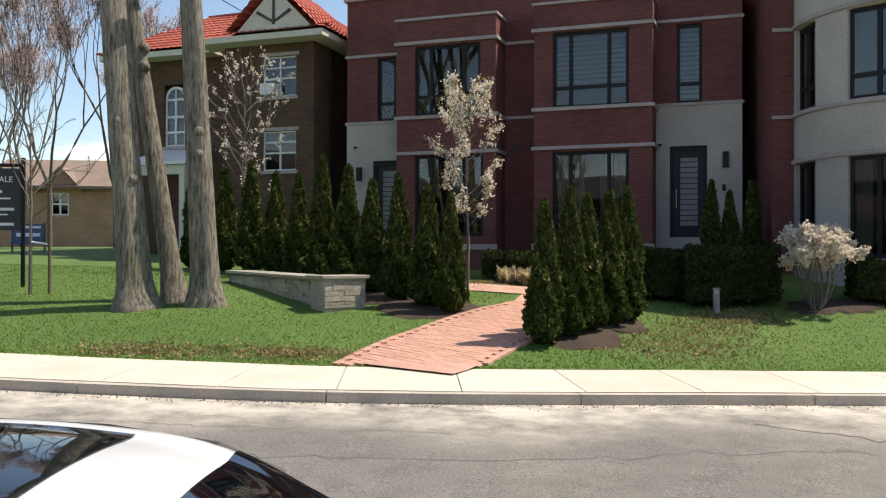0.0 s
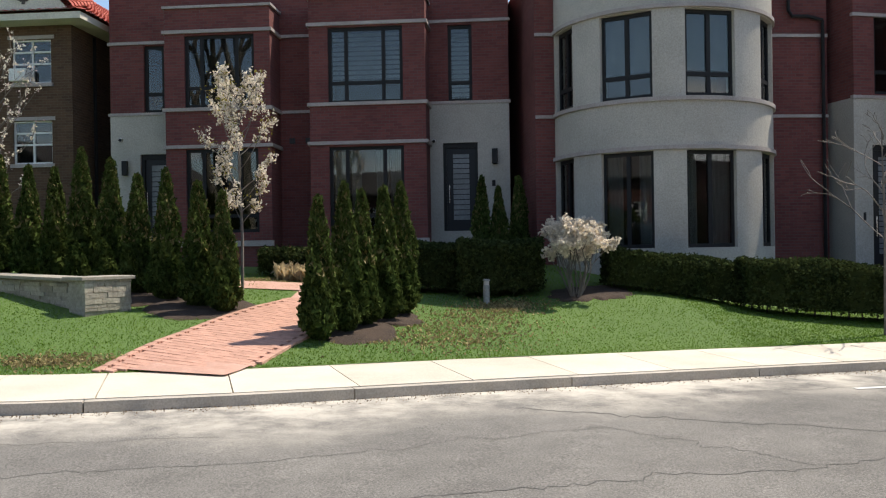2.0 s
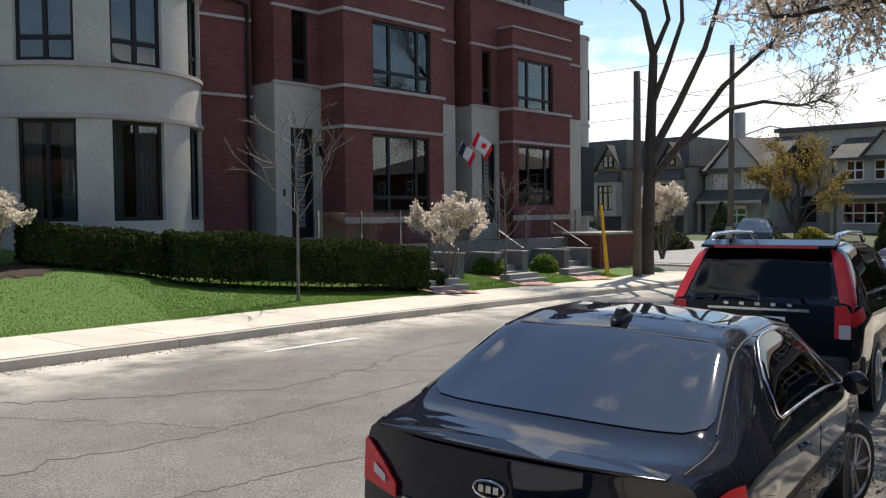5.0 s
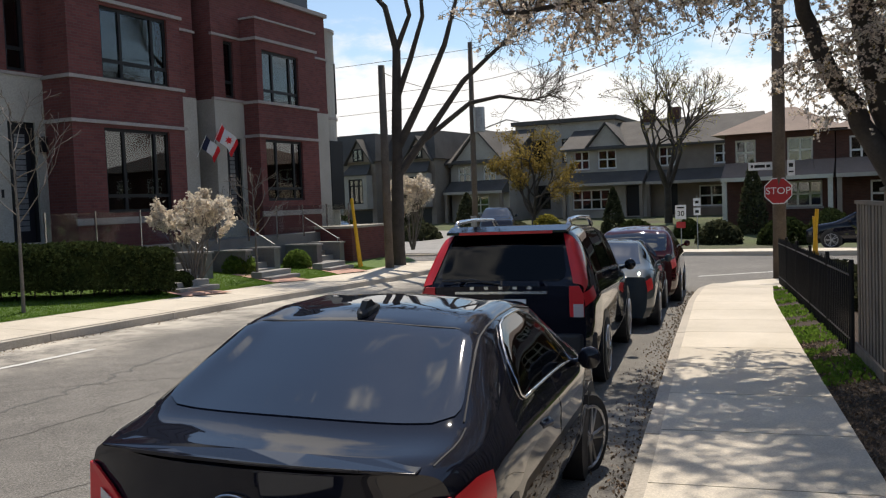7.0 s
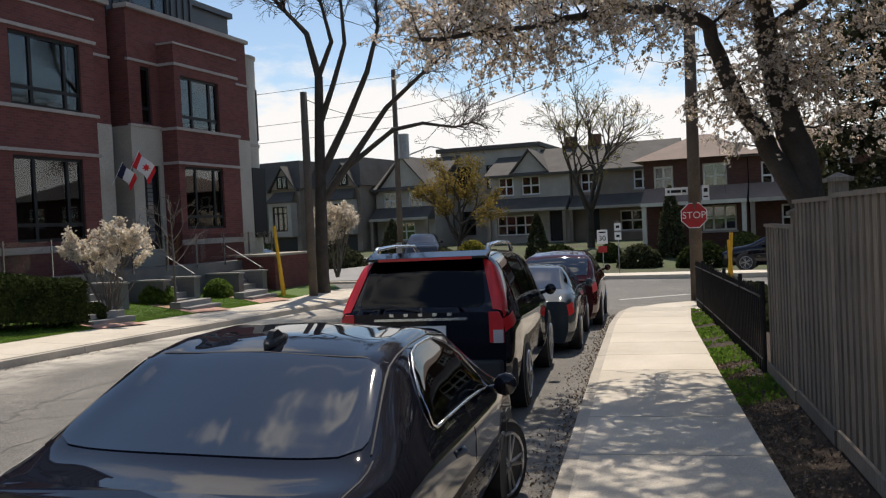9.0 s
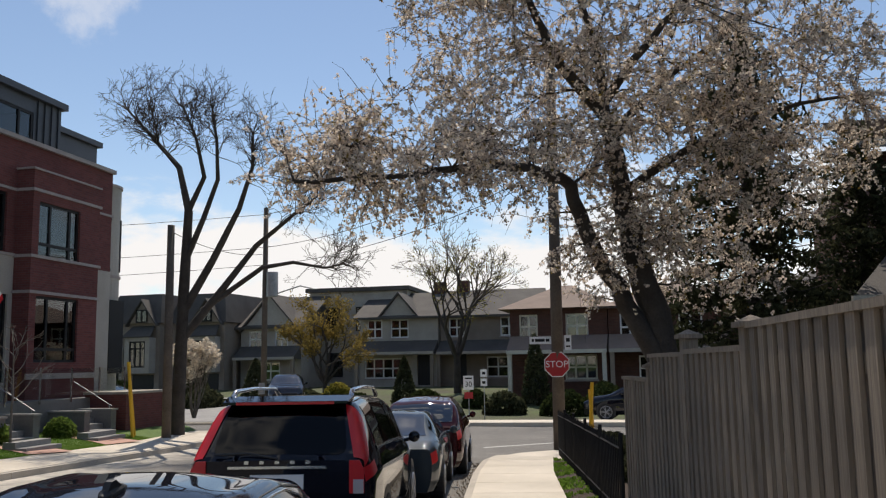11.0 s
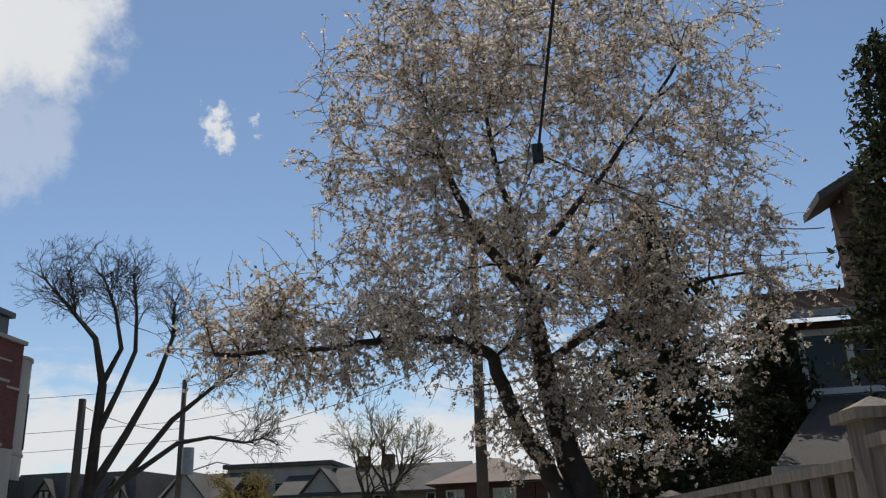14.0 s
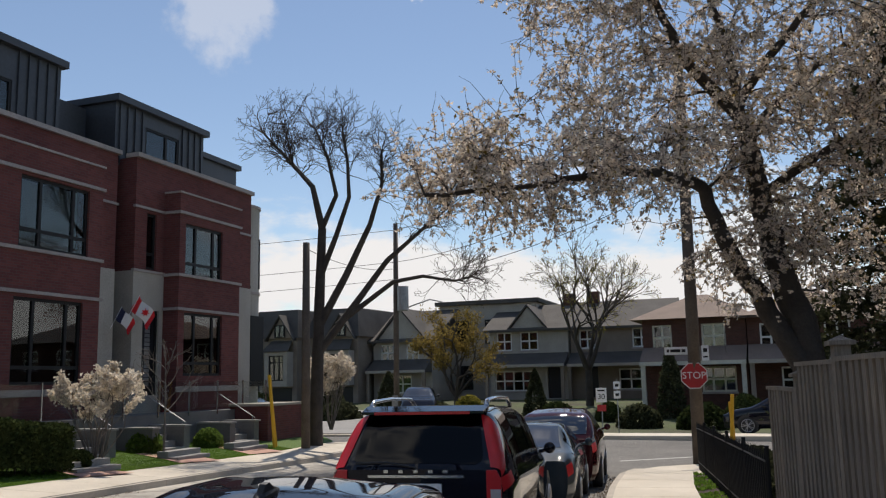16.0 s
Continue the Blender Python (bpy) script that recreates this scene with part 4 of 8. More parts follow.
def cedar(seed, h, r):
    t = thing("cedar", pose(0, 0, 0), "columnar green cedar with brownish tips standing in mulch", "cedar tree", "row of cedars")
    def core(bm):
        n, rings = 10, []
        for i in range(9):
            f = i / 8
            pr = r * 0.66 * min(1, (f + 0.03) * 9) * (1 - f) ** 0.5
            rings.append([bm.verts.new((pr * math.cos(k * math.tau / n), pr * math.sin(k * math.tau / n), 0.06 + f * h * 0.94)) for k in range(n)])
        for a, b in zip(rings, rings[1:]):
            for k in range(n):
                bm.faces.new((a[k], a[(k + 1) % n], b[(k + 1) % n], b[k]))
    crown = cards("crown", cedar_points(seed, h, r, 4200), 0.05, M["cedar"], t, seed, 1.25, 0.55)
    one("inner_foliage", M["yew"], core, crown)
    pts = cedar_points(seed + 50, h, r * 1.03, 700)
    tagged(cards("tip", pts[pts[:, 2] > h * 0.45][:380], 0.042, M["cedar_tip"], crown, seed, 1.4, 0.7), kind="stuff")
    one("trunk", M["dark_bark"], lambda bm: tube(bm, [(0, 0, -0.2), (0, 0, h * 0.6)], [0.05, 0.02], 7), t)
    return t


def place_copies(kinds, spots, ground):
    rnd = random.Random(7)
    used = set()
    for i, (x, y, s) in enumerate(spots):
        k = i % len(kinds)
        m = pose(x, y, ground(x, y), 0, 0, rnd.uniform(0, 360))
        if k in used:
            c = copy_thing(kinds[k], m)
        else:
            c = kinds[k]
            c.matrix_basis = m
            used.add(k)
        c.scale = (s * rnd.uniform(0.94, 1.06),) * 2 + (s,)


cedars = [cedar(11, 2.3, 0.32), cedar(12, 2.45, 0.33), cedar(13, 2.2, 0.30)]
clump = [(1.62, 14.25, 0.98), (2.1, 14.75, 1.0), (2.45, 15.2, 1.04), (2.92, 15.7, 1.02), (3.32, 16.15, 0.98)]
row = [(0.1, 16.25, 0.96), (-0.35, 16.75, 0.98), (-0.95, 17.4, 1.0), (-1.55, 18.2, 1.04), (-2.15, 19.0, 1.12), (-2.8, 19.6, 1.14), (-3.45, 20.2, 1.08), (-4.1, 20.8, 1.05), (-4.8, 21.3, 1.08), (-5.6, 21.8, 1.14), (-6.5, 22.3, 1.16)]
porch = [(6.1, 20.5, 0.95), (6.55, 20.6, 0.92), (7.3, 21.3, 0.95)]
place_copies(cedars, clump + row + porch, lawn_z)


# --- clipped hedges
def hedge(x0, y0, x1, y1, width, h, seed, name="hedge", label="dark green clipped yew hedge on the lawn's edge", n=9000):
    """A boxy clipped hedge from one end to the other, standing on the lawn."""
    L = math.hypot(x1 - x0, y1 - y0)
    ang = math.degrees(math.atan2(y1 - y0, x1 - x0))
    z0, z1 = lawn_z(x0, y0), lawn_z(x1, y1)
    t = thing(name, pose(x0, y0, z0, 0, 0, ang), label, "hedge", "clipped hedges")
    rs = np.random.RandomState(seed)
    pts = []
    while len(pts) < n:
        u, v, w = rs.rand(), rs.uniform(-1, 1), rs.rand()
        side = rs.rand()
        wob = 1 + 0.07 * math.sin(u * L * 3.1 + seed) + 0.05 * math.sin(u * L * 7.7)
        if side < 0.4:
            w = 1.0 + 0.05 * math.sin(u * L * 2.3 + seed)
        elif side < 0.9:
            v = (1 if rs.rand() < 0.35 else -1) * wob
        else:
            u = 0.0 if rs.rand() < 0.5 else 1.0
        round_off = 1 - 0.10 * abs(v) ** 4
        pts.append((u * L + rs.normal() * 0.025, v * width / 2 + rs.normal() * 0.03, 0.08 + w * h * round_off + (z1 - z0) * u + rs.normal() * 0.03))
    tagged(cards("foliage", pts, 0.042, M["yew"], t, seed, 1.0, 0.3), kind="stuff")
    def core(bm):
        m = 10
        rings = []
        for i in range(m + 1):
            u = i / m
            zz = (z1 - z0) * u
            rings.append([bm.verts.new((u * L, a * width / 2 * 0.93, zz + b)) for a, b in ((-1, 0.12), (1, 0.12), (1, h * 0.95), (0.8, h * 1.03), (-0.8, h * 1.03), (-1, h * 0.95))])
        for a, b in zip(rings, rings[1:]):
            for k in range(6):
                bm.faces.new((a[k], a[(k + 1) % 6], b[(k + 1) % 6], b[k]))
        bm.faces.new(rings[0]); bm.faces.new(rings[-1][::-1])
    one("inner_foliage", M["yew"], core, t)
    def stems(bm):
        rnd = random.Random(seed)
        for i in range(int(L * 3)):
            u = (i + 0.5) / (L * 3)
            tube(bm, [(u * L, rnd.uniform(-0.1, 0.1), (z1 - z0) * u - 0.2), (u * L, rnd.uniform(-0.15, 0.15), (z1 - z0) * u + 0.25)], 0.018, 5)
    tagged(one("stem", M["dark_bark"], stems, t), kind="stuff")
    return t


hedge(3.2, 19.0, 5.0, 18.5, 1.0, 0.95, 1, n=7000)
hedge(4.85, 17.95, 6.55, 17.65, 1.0, 1.02, 2, n=7000)
hedge(7.9, 17.3, 10.6, 16.9, 0.8, 0.78, 3, n=7000)
hedge(10.55, 16.45, 16.6, 14.95, 0.95, 0.98, 4, n=17000)
hedge(0.9, 21.5, 3.4, 20.8, 0.7, 0.55, 6, n=5000)


# --- small flowering trees and shrubs
def blossom_tree(m, h, seed, flower, label, trunk=0.035, crown0=0.35, wide=0.5, n=26, per=26, size=0.036, stake=False, two=None):
    t = thing("blossom_tree", m, label, "tree")
    rnd, rs = random.Random(seed), np.random.RandomState(seed)
    out, tips = [], []
    top = Vector((rnd.uniform(-0.08, 0.08), rnd.uniform(-0.08, 0.08), h))
    stem = [Vector((0, 0, -0.25)), Vector((0.02, 0, h * 0.3)), Vector((-0.02, 0.02, h * 0.6)), top]
    out.append((stem, [trunk, trunk * 0.85, trunk * 0.55, 0.006]))
    for k in range(n):
        f = crown0 + (1 - crown0) * (k / n)
        base = Vector((0.02 * math.sin(k), 0.02 * math.cos(k), h * f))
        a = k * 2.4 + rnd.uniform(-0.3, 0.3)
        L = h * wide * (0.35 + 0.65 * math.sin(math.pi * min(1, (1 - (f - crown0) / (1 - crown0)) * 0.8 + 0.12))) * 0.5
        grow(rnd, out, tips, base, Vector((math.cos(a), math.sin(a), 0.9)).normalized(), L, 0.012, 1, 0.6, 0.25, (2, 3), 0.6, 0.25, 0.004)
    tagged(limbs("branch_growth", out, M["grey_bark"], t), kind="stuff")
    bunch = np.array(along(tips, max(2, per // 4), rs, 0.03))
    pts = np.repeat(bunch, 6, axis=0) + rs.normal(size=(len(bunch) * 6, 3)) * 0.032
    tagged(cards("blossom", pts, size, flower, t, seed, 0.9, 0, 0.4), kind="stuff")
    if two:
        tagged(cards("bud_growth", along(tips, per // 3, rs, 0.06), size * 0.8, two, t, seed + 1), kind="stuff")
    return t


blossom_tree(pose(0.42, 18.1, lawn_z(0.42, 18.1)), 4.0, 3, M["blossom"], "slender young pear tree in white blossom", per=28, wide=0.42, n=30, two=M["young_leaf"])
blossom_tree(pose(-5.2, 22.3, lawn_z(-5.2, 22.3)), 4.6, 4, M["blossom"], "young flowering tree with white and pink buds", per=9, wide=0.55, n=30, two=M["pink_blossom"])


def magnolia(m, h, r, seed, label):
    t = thing("flowering_shrub", m, label, "shrub", "white flowering shrubs")
    rnd, rs = random.Random(seed), np.random.RandomState(seed)
    out, tips = [], []
    for k in range(14):
        a = k * 2.4
        grow(rnd, out, tips, Vector((0.05 * math.cos(a), 0.05 * math.sin(a), -0.1)), Vector((math.cos(a) * r / h * 0.8, math.sin(a) * r / h * 0.8, 1.0)).normalized(), h * 0.46, 0.022, 3, 0.5, 0.2, (2, 3), 0.62, 0.22, 0.004)
    tagged(limbs("branch_growth", out, M["grey_bark"], t), kind="stuff")
    bunch = np.array([p for p in along(tips, 7, rs, 0.03) if p[2] > h * 0.18])
    pts = np.repeat(bunch, 6, axis=0) + rs.normal(size=(len(bunch) * 6, 3)) * 0.035
    tagged(cards("blossom", pts, 0.046, M["blossom"], t, seed, 1.0, 0.1, 0.5), kind="stuff")
    return t


magnolia(pose(6.98, 16.75, lawn_z(6.98, 16.75)), 1.62, 0.68, 21, "round shrub covered in white star blossom")
magnolia(pose(18.15, 15.35, lawn_z(18.15, 15.35)), 2.4, 1.2, 22, "bushy shrub in white blossom beside stone steps")
magnolia(pose(30.7, 15.6, lawn_z(30.7, 15.6) + 0.4), 2.7, 0.9, 23, "small blossoming tree by the street corner")


def bare_sapling(m, h, seed, label, spread=0.5):
    t = thing("sapling", m, label, "tree", "bare saplings")
    rnd = random.Random(seed)
    out, tips = [], []
    out.append(([Vector((0, 0, -0.2)), Vector((0.02, 0, h * 0.5)), Vector((-0.02, 0.02, h))], [0.04, 0.028, 0.006]))
    for k in range(13):
        f = 0.42 + 0.56 * k / 13
        a = k * 2.4
        grow(rnd, out, tips, Vector((0, 0, h * f)), Vector((math.cos(a), math.sin(a), 0.8)).normalized(), h * 0.34 * (1.3 - f), 0.015, 2, 0.6, 0.1, (2, 3), 0.6, 0.3, 0.006)
    tagged(limbs("branch_growth", out, M["grey_bark"], t), kind="stuff")
    return t


bare_sapling(pose(12.4, 14.52, lawn_z(12.4, 14.52)), 4.0, 5, "bare young tree with thin twigs on the lawn")
bare_sapling(pose(20.6, 15.3, lawn_z(20.6, 15.3)), 2.9, 6, "bare young tree beside the stone steps")
bare_sapling(pose(-8.4, 17.6, lawn_z(-8.4, 17.6)), 3.6, 8, "staked bare sapling on the grass")
stake = thing("tree_stake", pose(-8.05, 17.7, lawn_z(-8.05, 17.7)), "grey wooden stake holding a young tree", "stake")
one("post", M["pole_wood"], lambda bm: tube(bm, [(0, 0, -0.3), (0, 0, 2.1)], 0.03, 8), stake)
one("tie", M["sign_white"], lambda bm: tube(bm, [(0, 0, 1.0), (-0.33, -0.1, 1.05)], 0.02, 6), stake)


# --- the three old trunks on the lawn
def trunk_tree(x, y, lean, r, h, seed, fork):
    t = thing("old_tree", pose(x, y, lawn_z(x, y)), "tall old tree with furrowed grey bark and bare limbs", "tree", "old lawn trees")
    rnd = random.Random(seed)
    bm = bmesh.new()
    n, m = 20, 40
    rings = []
    for i in range(m + 1):
        f = i / m
        z = -0.3 + f * h
        flare = 1 + 0.55 * math.exp(-max(z, 0) / 0.28)
        rr = r * flare * (1 - 0.30 * f)
        cx, cy = lean[0] * f * h, lean[1] * f * h
        ring = []
        for k in range(n):
            a = k * math.tau / n
            w = 1 + 0.07 * math.sin(a * 3 + seed) * (1.6 if z < 0.4 else 1) + 0.05 * noise.noise((math.cos(a) * 2, math.sin(a) * 2, z * 1.3 + seed))
            ring.append(bm.verts.new((cx + rr * w * math.cos(a), cy + rr * w * math.sin(a), z)))
        rings.append(ring)
    for a, b in zip(rings, rings[1:]):
        for k in range(n):
            bm.faces.new((a[k], a[(k + 1) % n], b[(k + 1) % n], b[k]))
    part("trunk", bm, M["bark"], t, smooth=True)
    for k in range(3):
        def knots(bm):
            f = rnd.uniform(0.3, 0.75)
            a = rnd.uniform(3.4, 6.0)
            c = Vector((lean[0] * f * h + r * 0.78 * math.cos(a), lean[1] * f * h + r * 0.78 * math.sin(a), f * h))
            d = Vector((math.cos(a), math.sin(a), 0.3))
            tube(bm, [c - d * 0.06, c + d * 0.02, c + d * 0.045], [0.12, 0.085, 0.03], 10)
        one("knot", M["bark"], knots, t, smooth=True)
    out, tips = [], []
    top = Vector((lean[0] * h, lean[1] * h, h - 0.35))
    for k in range(fork):
        a = k * math.tau / fork + seed
        grow(rnd, out, tips, top, Vector((math.cos(a) * 0.6, math.sin(a) * 0.6, 1)).normalized(), 2.6, r * 0.5, 3, 0.55, 0.15, (2, 3), 0.72, 0.2, 0.01)
    tagged(limbs("limb_growth", out, M["bark"], t, 7), kind="stuff")
    return t


trunk_tree(-5.75, 16.35, (-0.075, -0.02), 0.31, 6.6, 1, 3)
trunk_tree(-5.2, 17.0, (-0.17, 0.05), 0.20, 6.8, 2, 2)
trunk_tree(-4.5, 16.6, (-0.055, 0.0), 0.27, 7.0, 3, 3)


# --- the blossoming cherry over the fence
def cherry():
    """Two leaning stems, a few great limbs, and a dome filled by branches that reach for points spread through the crown."""
    o = Vector((15.3, -0.6, near_z(15.3, -0.6)))
    t = thing("cherry_tree", pose(*o), "large old cherry tree in full pale blossom behind a fence", "tree")
    rnd, rs = random.Random(77), np.random.RandomState(77)
    trunk = [(15.3, -0.75, -0.75), (15.2, -0.44, 2.1), (15.0, -0.08, 3.57), (14.8, 0.1, 4.81), (14.6, 0.26, 5.57), (14.2, 0.93, 6.47), (13.8, 1.32, 7.33), (13.4, 1.64, 8.67)]
    bough = [(15.18, -0.38, 1.9), (15.0, 0.08, 2.72), (14.62, 0.54, 3.6), (14.2, 0.85, 4.46), (13.8, 1.24, 4.62), (13.2, 2.08, 4.65), (12.6, 2.85, 4.45), (11.5, 4.2, 4.2)]
    leader = [(14.6, 0.26, 5.57), (14.8, 0.35, 6.76), (14.6, 0.69, 8.36), (14.4, 0.69, 10.24)]
    limb_low = [(14.85, 0.04, 4.45), (15.2, -1.08, 5.21), (15.3, -2.43, 5.73), (15.2, -3.5, 5.85)]
    limb_right = [(14.6, 0.31, 5.81), (14.3, -0.44, 6.71), (14.2, -1.43, 7.78), (14.0, -2.57, 9.33)]
    limb_back = [(14.7, 0.2, 5.35), (15.4, -0.92, 6.57), (16.0, -2.46, 7.74)]
    big, mid, fine, nodes, clusters = [], [], [], [], []
    for pts, r0, r1 in ((trunk, 0.31, 0.02), (bough, 0.19, 0.025), (leader, 0.10, 0.02), (limb_low, 0.09, 0.02), (limb_right, 0.09, 0.02), (limb_back, 0.09, 0.02)):
        v = [Vector(p) - o for p in pts]
        # rounded through its bends, with small crooks
        w = []
        for i in range(len(v) - 1):
            p0, p1, p2, p3 = (v[max(0, min(len(v) - 1, i + k))] for k in (-1, 0, 1, 2))
            for f in (0, 0.25, 0.5, 0.75):
                q = 0.5 * (2 * p1 + (p2 - p0) * f + (2 * p0 - 5 * p1 + 4 * p2 - p3) * f * f + (3 * p1 - p0 - 3 * p2 + p3) * f ** 3)
                w.append(q + Vector((rnd.gauss(0, 0.022), rnd.gauss(0, 0.022), rnd.gauss(0, 0.022))) * (1 if i else 0))
        w.append(v[-1])
        rad = [r0 + (r1 - r0) * (i / (len(w) - 1)) ** 0.7 for i in range(len(w))]
        big.append((w, rad))
        nodes += [(q, r) for q, r in zip(w, rad) if q.z + o.z > 2.6]
    # points to reach: a wide dome, a long low sweep over the pavement, and a skirt on the far side
    lobes = [((14.1, -0.1, 7.5), (3.1, 3.8, 3.1), 330), ((12.3, 2.9, 4.65), (1.3, 2.2, 0.85), 100), ((14.9, -2.4, 5.6), (1.5, 2.1, 1.6), 85), ((14.3, 1.0, 5.5), (1.8, 2.2, 1.1), 80), ((14.2, -1.1, 9.6), (2.2, 2.8, 1.5), 60), ((15.2, -1.4, 3.9), (1.2, 1.6, 1.3), 48), ((13.6, 2.2, 8.4), (1.6, 1.7, 1.9), 70), ((11.7, 0.3, 8.8), (1.8, 2.4, 1.3), 70), ((14.6, 0.3, 3.7), (0.9, 1.3, 1.0), 36)]
    goals = []
    for c, ax, n in lobes:
        for _ in range(n):
            d = Vector((rnd.gauss(0, 1), rnd.gauss(0, 1), rnd.gauss(0, 1))).normalized() * rnd.uniform(0.12, 1.0) ** (1 / 2.4)
            g = Vector((c[0] + d.x * ax[0], c[1] + d.y * ax[1], c[2] + d.z * ax[2])) - o
            if g.z + o.z > (3.8 if g.y + o.y > 1.3 else 2.5):
                goals.append(g)
    goals.sort(key=lambda g: min((g - q).length for q, _ in nodes))
    for g in goals:
        start, r = min(nodes, key=lambda n: (g - n[0]).length + max(0.0, n[0].z - g.z) * 0.9 + (0.5 if n[1] < 0.012 else 0.0))
        reach = (g - start).length
        if reach < 0.25:
            continue
        bend = start.lerp(g, 0.5) + Vector((rnd.gauss(0, 0.1), rnd.gauss(0, 0.1), 0.16 + rnd.gauss(0, 0.06))) * reach
        k = max(4, int(reach / 0.16))
        pts = [start * (1 - f) ** 2 + bend * 2 * f * (1 - f) + g * f * f + Vector((rnd.gauss(0, 1), rnd.gauss(0, 1), rnd.gauss(0, 1))) * 0.014 for f in (i / k for i in range(k + 1))]
        r0 = min(r * 0.75, 0.010 + 0.013 * reach)
        rad = [max(0.005, r0 * (1 - 0.75 * i / k)) for i in range(k + 1)]
        mid.append((pts, rad))
        nodes += list(zip(pts[2:], rad[2:]))
        # sprays: short shoots that leave at a slant, arch and hang, set with tight bunches of flowers
        for i in range(1, k + 1):
            for _ in range(2):
                ahead = (pts[i] - pts[i - 1]).normalized()
                d = (ahead * rnd.uniform(0.3, 1.1) + Vector((rnd.gauss(0, 1), rnd.gauss(0, 1), rnd.gauss(0, 0.75))).normalized() * 0.95).normalized()
                p, shoot, step = pts[i].copy(), [pts[i].copy()], rnd.uniform(0.07, 0.16)
                for _ in range(5):
                    d = (d + Vector((rnd.gauss(0, 0.12), rnd.gauss(0, 0.12), rnd.gauss(-0.15, 0.1)))).normalized()
                    p = p + d * step
                    shoot.append(p.copy())
                fine.append((shoot, [0.006, 0.005, 0.0045, 0.004, 0.003, 0.002]))
                for a, b in zip(shoot, shoot[1:]):
                    if rnd.random() < 0.68:
                        clusters.append(a.lerp(b, rnd.random()))
    limb_parts(big, M["dark_bark"], t, 12)
    tagged(limbs("branch_growth", mid, M["dark_bark"], t, 6), kind="stuff")
    tagged(limbs("twig_growth", fine, M["dark_bark"], t, 3), kind="stuff")
    c = np.array([tuple(q) for q in clusters])
    petals = np.repeat(c, 7, axis=0) + rs.normal(size=(len(c) * 7, 3)) * 0.021
    tagged(cards("blossom", petals, 0.030, M["cherry_blossom"], t, 5, 0.9, 0, 0.5), kind="stuff")
    tagged(cards("young_leaf", c[::2] + rs.normal(size=(len(c[::2]), 3)) * 0.03, 0.026, M["bronze_leaf"], t, 6, 1.3), kind="stuff")
    return t


cherry()


# --- bare street trees
def street_tree(m, h, seed, label, material, trunk, stems, leaf=None, depth=4, spread=0.45, base=0.3, first=0.3, per=3, lsize=0.1, lift=0.12):
    t = thing("street_tree", m, label, "tree")
    rnd, rs = random.Random(seed), np.random.RandomState(seed)
    out, tips = [], []
    for dx, dy, k in stems:
        grow(rnd, out, tips, Vector((0, 0, h * base)), Vector((dx, dy, 1)).normalized(), h * first * k, trunk * 0.62, depth, spread, lift, (2, 3), 0.74, 0.16, 0.012)
    out.append(([Vector((0, 0, -0.4)), Vector((0, 0, 0.3)), Vector((0, 0, h * base * 0.6)), Vector((0, 0, h * base + 0.1))], [trunk * 1.25, trunk, trunk * 0.9, trunk * 0.8]))
    tagged(limbs("branch_growth", out, material, t, 6), kind="stuff")
    if leaf:
        tagged(cards("leaf_growth", along(tips, per, rs, 0.16), lsize, leaf, t, seed), kind="stuff")
    return t


